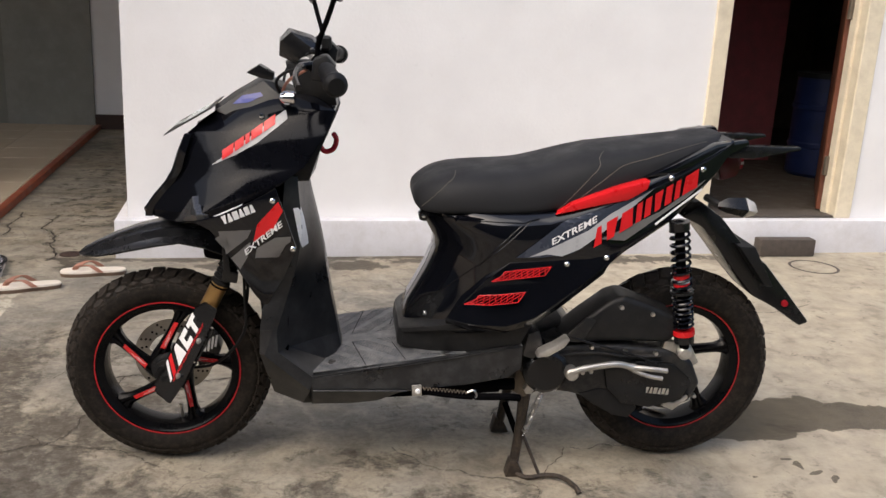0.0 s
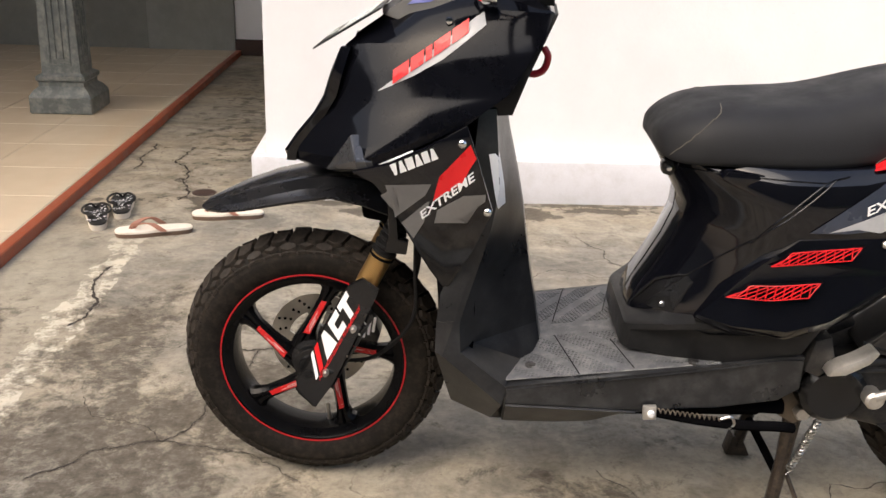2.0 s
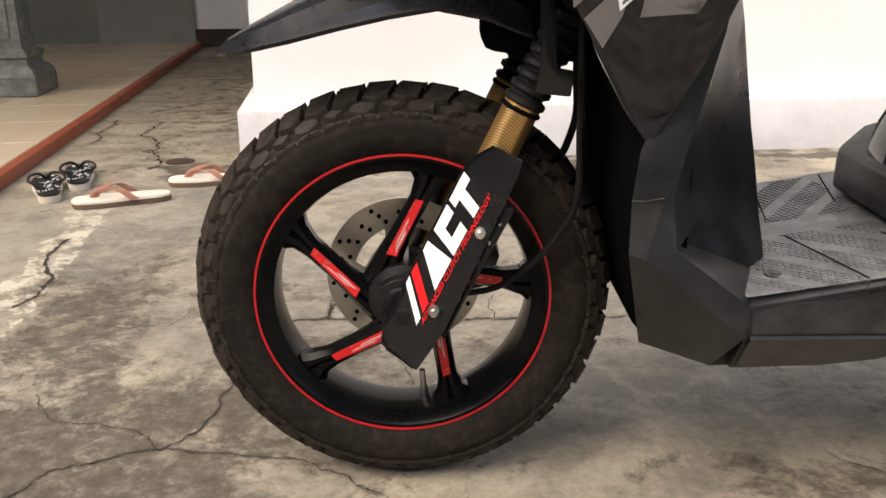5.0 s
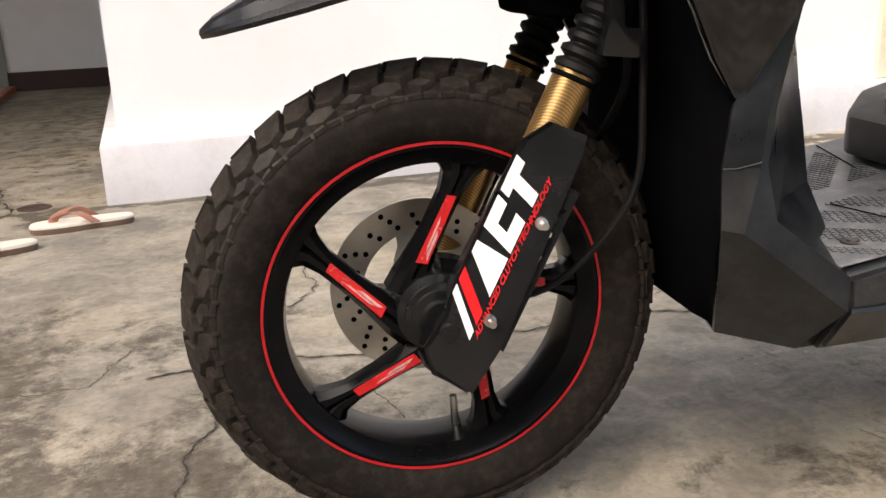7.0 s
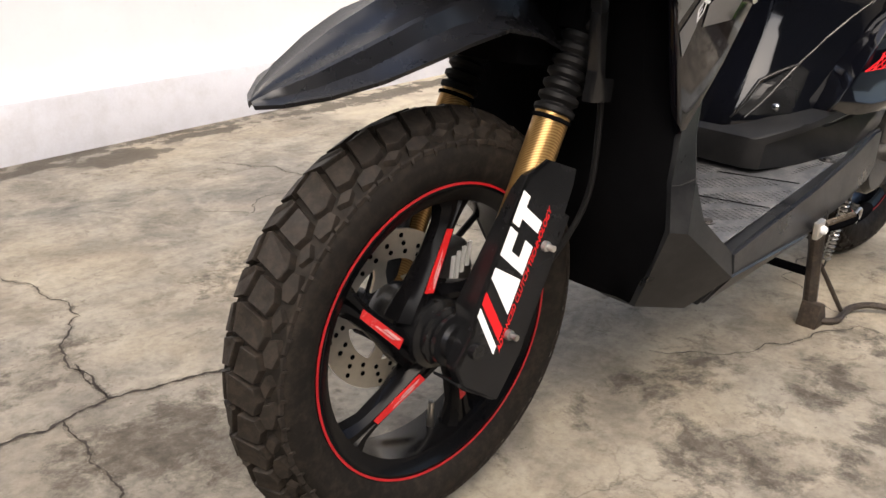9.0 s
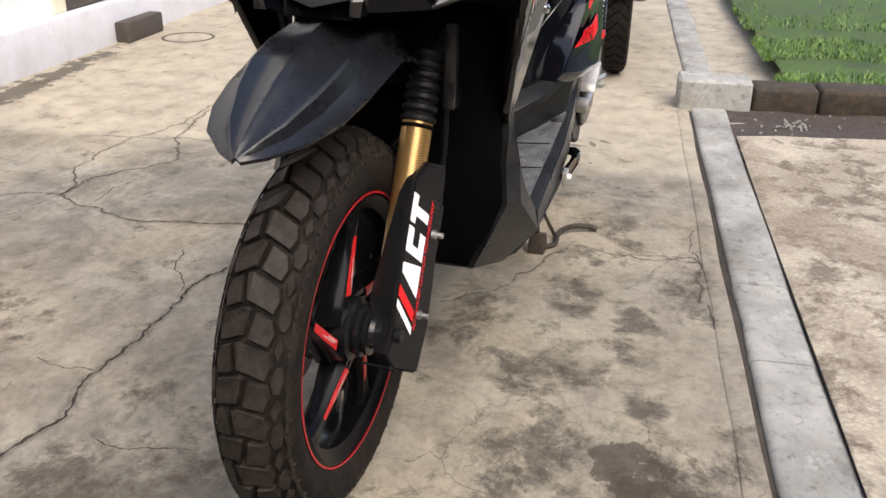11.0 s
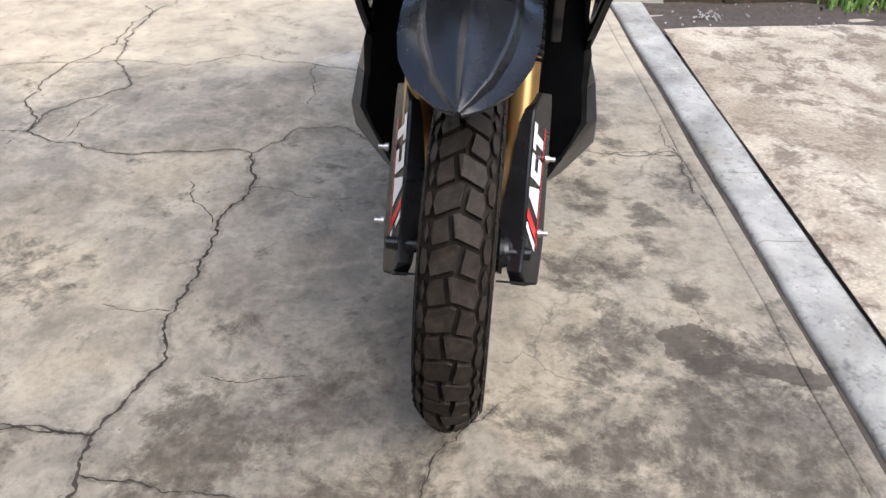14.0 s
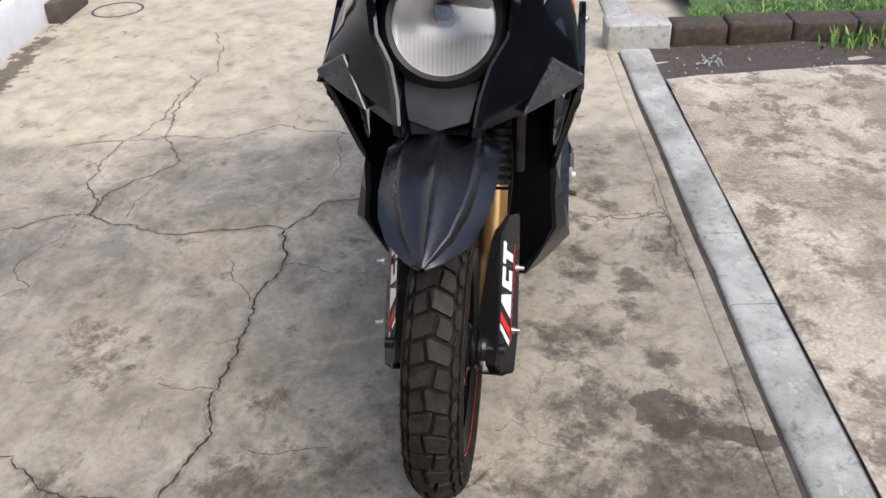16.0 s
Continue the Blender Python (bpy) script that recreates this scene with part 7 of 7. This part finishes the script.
part("coil_spring", coil(0.06, 0.52, 8.5, 0.0215, 0.0037), M["gloss_black"], shock)
part("coil_spring", coil(0.54, 0.82, 7.5, 0.0225, 0.0035), M["gloss_black"], shock)
for f0, f1, r, mt in ((0.40, 0.425, 0.019, "red_paint"), (0.47, 0.50, 0.019, "red_paint"), (0.83, 0.87, 0.026, "red_paint"), (0.52, 0.54, 0.028, "satin_black"), (0.44, 0.46, 0.018, "white_vinyl"), (0.87, 0.93, 0.024, "satin_black"), (0.0, 0.06, 0.024, "satin_black")):
    part("spring_collar", tube([top + ax * f0, top + ax * f1], r, 20), M[mt], shock)
part("shock_eye", lathe([(0.0, -0.012), (0.012, -0.012), (0.017, -0.008), (0.017, 0.014), (0.0, 0.014)], 20, None, "y", (bot.x, bot.y, bot.z - 0.006)), M["old_alloy"], shock)
part("shock_bracket", prism([(1.19, 0.372), (1.255, 0.362), (1.282, 0.315), (1.262, 0.300), (1.225, 0.335), (1.185, 0.345)], -0.136, -0.120, 0.004), M["old_alloy"], scooter)

# centre stand, side stand
M["stand_steel"] = worn("stand_steel", (0.035, 0.028, 0.022), 0.5, metal=0.2, spread=0.5, scale=40, relief=0.4, dust=(0.14, 0.10, 0.07), dust_amount=0.5)
stand = part("centre_stand", tube([(0.862, -0.10, 0.232), (0.862, 0.10, 0.232)], 0.014, 14), M["dirty_steel"], scooter, "grimy black steel centre stand")
for sgn, fx in ((-1, 0.846), (1, 0.846)):
    part("stand_leg", tube([(0.868, sgn * 0.085, 0.235), (0.860, sgn * 0.098, 0.13), (fx, sgn * 0.112, 0.016)], [0.017, 0.0125, 0.012], 10), M["stand_steel"], stand)
    part("stand_foot", prism([(fx - 0.022, 0.0), (fx + 0.028, 0.0), (fx + 0.018, 0.020), (fx + 0.006, 0.045), (fx - 0.012, 0.045)], sgn * 0.118 - 0.018, sgn * 0.118 + 0.018, 0.004), M["stand_steel"], stand)
part("stand_cross_bar", tube([(0.857, -0.10, 0.09), (0.857, 0.10, 0.09)], 0.008, 10), M["inner_black"], stand)
part("stand_tang", tube(curve_points([(0.846, -0.125, 0.012), (0.875, -0.150, 0.010), (0.925, -0.150, 0.016), (0.960, -0.170, 0.020), (0.982, -0.205, 0.018), (0.990, -0.225, 0.010)], 6), 0.0062, 8), M["stand_steel"], stand)
part("tang_brace", tube([(0.862, -0.105, 0.115), (0.905, -0.145, 0.018)], 0.0042, 8), M["stand_steel"], stand)
sp = []
a, b = Vector((0.905, -0.118, 0.235)), Vector((0.864, -0.115, 0.105))
for k in range(15 * 12 + 1):
    f = k / (15 * 12)
    sp.append(a + (b - a) * (0.1 + 0.8 * f) + 0.0065 * Vector((math.cos(k * math.pi / 6), math.sin(k * math.pi / 6), 0.2 * math.cos(k * math.pi / 6))))
part("stand_spring", tube([a] + sp + [b], 0.0017, 5), M["steel"], stand, "bare steel coil spring")
part("stand_pivot", prism([(0.828, 0.225), (0.835, 0.285), (0.865, 0.30), (0.888, 0.275), (0.892, 0.225), (0.86, 0.208)], -0.112, -0.098, 0.004), M["dirty_steel"], stand)
part("pivot_nut", lathe([(0.0, -0.014), (0.012, -0.014), (0.014, -0.010), (0.014, 0.006)], 6, None, "y", (0.868, -0.114, 0.236)), M["old_alloy"], stand, smooth=0)
side_stand = part("side_stand", tube(curve_points([(0.60, -0.186, 0.262), (0.66, -0.193, 0.256), (0.74, -0.194, 0.250), (0.80, -0.186, 0.246), (0.835, -0.172, 0.236)], 6), 0.009, 10), M["inner_black"], scooter, "folded black side stand with a bright plate")
part("plate", prism([(0.578, 0.254), (0.600, 0.256), (0.598, 0.282), (0.576, 0.280)], -0.203, -0.195, 0.002), M["old_alloy"], side_stand)
part("bright_stud", lathe([(0.0, -0.005), (0.0045, -0.0045), (0.006, -0.002), (0.006, 0.004)], 16, None, "y", (0.590, -0.205, 0.268)), M["white_vinyl"], side_stand)
sp = [Vector((0.60 + 0.105 * k / 130, -0.202 + 0.0036 * math.cos(k * math.pi / 5), 0.274 - 0.010 * k / 130 + 0.0036 * math.sin(k * math.pi / 5))) for k in range(131)]
part("stand_spring", tube(sp, 0.0011, 5), M["dirty_steel"], side_stand, "dull steel coil spring")
part("stand_hook", tube(curve_points([(0.705, -0.202, 0.264), (0.720, -0.204, 0.270), (0.728, -0.202, 0.256), (0.720, -0.200, 0.246)], 5), 0.0025, 6), M["steel"], side_stand)
part("frame_tube", tube([(0.42, -0.125, 0.250), (0.83, -0.125, 0.250)], 0.014, 12), M["inner_black"], scooter)
part("under_tray", prism([(0.36, 0.205), (0.42, 0.200), (0.80, 0.220), (0.80, 0.26), (0.36, 0.26)], -0.11, 0.11, 0.006), M["inner_black"], scooter)

# handlebar, grips, levers, meter, mirrors, cables
bar = part("handlebar", tube(curve_points([(0.392, -0.36, 0.976), (0.368, -0.24, 0.993), (0.345, -0.12, 0.985), (0.335, 0, 0.975), (0.345, 0.12, 0.985), (0.368, 0.24, 0.993), (0.392, 0.36, 0.976)], 5), 0.011, 12), M["inner_black"], scooter)
part("steering_stem", tube([(0.26, 0, 0.62), (0.30, 0, 0.80), (0.335, 0, 0.975)], 0.022, 14), M["inner_black"], scooter)
for sgn in (-1, 1):
    g = [(0.371, -0.250, 0.992), (0.380, -0.300, 0.985), (0.3905, -0.352, 0.977)]
    gr = bmesh.new()
    path = curve_points(g, 6)
    tube(path, [0.0185 if k % 2 else 0.0165 for k in range(len(path))], 16, gr)
    tube([(0.3895, -0.349, 0.978), (0.391, -0.356, 0.9765), (0.3925, -0.366, 0.975), (0.394, -0.374, 0.974)], [0.0225, 0.024, 0.0235, 0.016], 18, gr)
    grip = part("grip", gr if sgn < 0 else flipped(gr), M["grip_rubber"], bar, "ribbed black rubber grip", smooth=40)
    sw = prism([(0.340, 0.970), (0.385, 0.965), (0.392, 1.000), (0.372, 1.022), (0.345, 1.012)], -0.245, -0.185, 0.008)
    part("switch_housing", sw if sgn < 0 else flipped(sw), M["matte_plastic"], bar)
    lv = tube(curve_points([(0.345, -0.17, 0.995), (0.318, -0.20, 0.992), (0.312, -0.27, 0.980), (0.322, -0.345, 0.966)], 6), [0.008] * 8 + [0.006] * 11, 8)
    part("brake_lever", lv if sgn < 0 else flipped(lv), M["satin_black"], bar)
    st = tube(curve_points([(0.352, -0.20, 1.005), (0.354, -0.205, 1.04), (0.372, -0.235, 1.09), (0.392, -0.27, 1.15)] if sgn < 0 else [(0.352, -0.20, 1.005), (0.352, -0.205, 1.035), (0.338, -0.24, 1.08), (0.322, -0.28, 1.13)], 6), 0.0055, 10)
    stem = part("mirror_stem", st if sgn < 0 else flipped(st), M["inner_black"], bar, "black mirror stem")
    mr = lathe([(0.0, -0.014), (0.030, -0.012), (0.046, -0.004), (0.050, 0.006), (0.047, 0.010), (0.0, 0.010)], 32, None, "x")
    bmesh.ops.scale(mr, vec=(1, 1.25, 0.8), verts=mr.verts)
    bmesh.ops.translate(mr, vec=(0.392, -0.29, 1.165) if sgn < 0 else (0.322, -0.29, 1.142), verts=mr.verts)
    mirror = part("mirror_shell", mr if sgn < 0 else flipped(mr), M["satin_black"], stem, smooth=50)
meter = loft_half([[(0.262, 0, 1.000), (0.264, 0.045, 1.000), (0.30, 0.06, 0.985), (0.30, 0, 0.985)], [(0.262, 0, 1.035), (0.266, 0.060, 1.030), (0.32, 0.075, 1.005), (0.32, 0, 1.005)], [(0.282, 0, 1.058), (0.290, 0.058, 1.052), (0.335, 0.078, 1.022), (0.335, 0, 1.022)], [(0.33, 0, 1.046), (0.335, 0.055, 1.040), (0.355, 0.070, 1.018), (0.355, 0, 1.018)]])
part("meter_cowl", meter, M["satin_black"], scooter, "black meter housing", smooth=35)
part("bar_cover", loft_half([[(0.275, 0, 0.985), (0.28, 0.07, 0.985), (0.37, 0.085, 0.985), (0.375, 0, 0.985)], [(0.29, 0, 0.945), (0.295, 0.075, 0.945), (0.385, 0.095, 0.945), (0.39, 0, 0.945)], [(0.31, 0, 0.90), (0.31, 0.06, 0.90), (0.392, 0.08, 0.90), (0.395, 0, 0.90)]]), M["matte_plastic"], scooter, smooth=30)
part("master_cylinder", box(0.335, 0.375, 0.14, 0.185, 1.00, 1.035, 0.006), M["matte_plastic"], bar)
for k, pts in enumerate(([(0.325, -0.19, 0.99), (0.285, -0.16, 0.975), (0.262, -0.10, 0.945), (0.28, -0.06, 0.90)], [(0.33, -0.18, 0.985), (0.29, -0.13, 0.955), (0.275, -0.09, 0.92), (0.29, -0.06, 0.88)], [(0.325, 0.19, 0.99), (0.28, 0.15, 0.97), (0.265, 0.09, 0.93), (0.28, 0.05, 0.89)])):
    part("cable", tube(curve_points(pts, 6), 0.0035, 8), M["grip_rubber"] if k != 1 else M["sandal_strap"], bar)
part("lever_guard", prism([(0.205, 0.972), (0.232, 0.990), (0.262, 0.972), (0.26, 0.958), (0.235, 0.962)], -0.17, -0.13, 0.003), M["satin_black"], bar)
# stickers on the cowl's side
for sgn in (-1, 1):
    part("silver_sticker", laid_on(flat_shape([(0.125, 0.768), (0.180, 0.812), (0.272, 0.884), (0.284, 0.892), (0.288, 0.874), (0.225, 0.822), (0.180, 0.795)]), [cowl], sgn, 0.0016), M["silver_vinyl"], cowl, smooth=0)
    big = emblem((0.150, 0.782), (0.262, 0.862), 0.0165, [1.1, 0.9, 0.45, 1.1, 1.1], 0.7, 0.12)
    for blk in big:
        part("mark_block", laid_on(blk, [cowl], sgn, 0.0034), M["red_paint"], cowl, "red slanted block", smooth=0)
    bt = lathe([(0.0, -0.004), (0.005, -0.003), (0.006, 0.004)], 14, None, "y", (0.232, -0.118, 0.876))
    part("screw", bt if sgn < 0 else flipped(bt), M["chrome"], cowl)


# ---- the second motorbike, parked further along the wall ----
def second_bike():
    t = thing("parked_motorbike", "dusty black motorbike parked behind the scooter", "motorbike", pose(2.62, -0.07, 0, 0, 0, 6))
    at = (0, 0, 0.275)
    prof = [(0.195, -0.034), (0.215, -0.046), (0.240, -0.048), (0.262, -0.040), (0.272, -0.022), (0.275, 0.0)]
    prof = prof + [(r, -y) for r, y in reversed(prof[:-1])]
    rim = part("front_wheel", lathe([(0.20, -0.03), (0.185, -0.03), (0.175, 0.0), (0.185, 0.03), (0.20, 0.03)], 48, None, "y", at, closed=True), M["alloy_black"], t)
    part("tyre", lathe(prof, 64, None, "y", at, closed=True), M["rubber"], rim, "worn black tyre with V grooves")
    gv = bmesh.new()
    for k in range(40):
        for sgn in (-1, 1):
            pts = []
            for f in (0.05, 0.5, 1.0):
                y = sgn * 0.036 * f
                th = 2 * math.pi * (k + 0.9 * f) / 40
                r = 0.2756 - 0.012 * f ** 2.2
                pts.append((r * math.cos(th), y, 0.275 + r * math.sin(th)))
            tube(pts, 0.0022, 4, gv)
    part("tread_grooves", gv, M["inner_black"], rim, smooth=0)
    for k in range(5):
        a = 2 * math.pi * k / 5
        part("spoke", tube([(0.03 * math.cos(a), 0, 0.275 + 0.03 * math.sin(a)), (0.18 * math.cos(a), 0, 0.275 + 0.18 * math.sin(a))], [0.016, 0.011], 8), M["alloy_black"], rim)
    for sgn in (-1, 1):
        part("fork_leg", tube([(0.0, sgn * 0.075, 0.27), (0.13, sgn * 0.075, 0.62)], [0.022, 0.018], 14), M["satin_black"], t)
    part("mudguard", lathe([(0.285, -0.055), (0.30, -0.035), (0.304, 0.0), (0.30, 0.035), (0.285, 0.055), (0.281, 0.05), (0.298, 0.0), (0.281, -0.05)], 40, None, "y", at, closed=True), M["satin_black"], t)
    g = t.children[-1].data
    bm = bmesh.new()
    bm.from_mesh(g)
    bmesh.ops.delete(bm, geom=[v for v in bm.verts if v.co.z < 0.30 or v.co.x > 0.22], context="VERTS")
    bm.to_mesh(g)
    bm.free()
    part("leg_shield", prism([(0.30, 0.25), (0.22, 0.50), (0.25, 0.78), (0.33, 0.80), (0.36, 0.50), (0.40, 0.25)], -0.20, 0.20, 0.03), M["satin_black"], t)
    part("pink_sticker", prism([(0.214, 0.50), (0.216, 0.60), (0.222, 0.60), (0.220, 0.50)], -0.19, -0.08), M["pink_wall"], t)
    part("engine", prism([(0.42, 0.20), (0.42, 0.42), (0.75, 0.42), (0.78, 0.22)], -0.12, 0.12, 0.02), M["cast_grey"], t)
    part("footrest", tube([(0.55, -0.28, 0.27), (0.55, 0.28, 0.27)], 0.012, 10), M["grip_rubber"], t)
    part("seat", loft_half([[(0.55, 0, 0.62), (0.55, 0.12, 0.60), (0.55, 0.10, 0.45), (0.55, 0, 0.45)], [(0.85, 0, 0.74), (0.85, 0.14, 0.71), (0.85, 0.12, 0.50), (0.85, 0, 0.50)], [(1.35, 0, 0.80), (1.35, 0.09, 0.77), (1.35, 0.08, 0.66), (1.35, 0, 0.66)]]), M["seat_vinyl"], t)
    rw = part("rear_wheel", lathe([(0.20, -0.03), (0.185, -0.03), (0.175, 0.0), (0.185, 0.03), (0.20, 0.03)], 48, None, "y", (1.22, 0, 0.275), closed=True), M["alloy_black"], t)
    part("tyre", lathe(prof, 64, None, "y", (1.22, 0, 0.275), closed=True), M["rubber"], rw)
    for k in range(5):
        a = 2 * math.pi * k / 5
        part("spoke", tube([(1.22 + 0.03 * math.cos(a), 0, 0.275 + 0.03 * math.sin(a)), (1.22 + 0.18 * math.cos(a), 0, 0.275 + 0.18 * math.sin(a))], [0.016, 0.011], 8), M["alloy_black"], rw)
    part("swing_arm", tube([(0.72, 0.07, 0.28), (1.22, 0.07, 0.275)], 0.018, 10), M["satin_black"], t)
    part("handlebar", tube(curve_points([(0.28, -0.34, 0.98), (0.25, -0.15, 0.98), (0.24, 0, 0.95), (0.25, 0.15, 0.98), (0.28, 0.34, 0.98)], 5), 0.011, 10), M["inner_black"], t)
    part("steering_cowl", prism([(0.14, 0.60), (0.12, 0.76), (0.20, 0.96), (0.30, 0.96), (0.30, 0.66)], -0.11, 0.11, 0.03, 2), M["satin_black"], t)


second_bike()
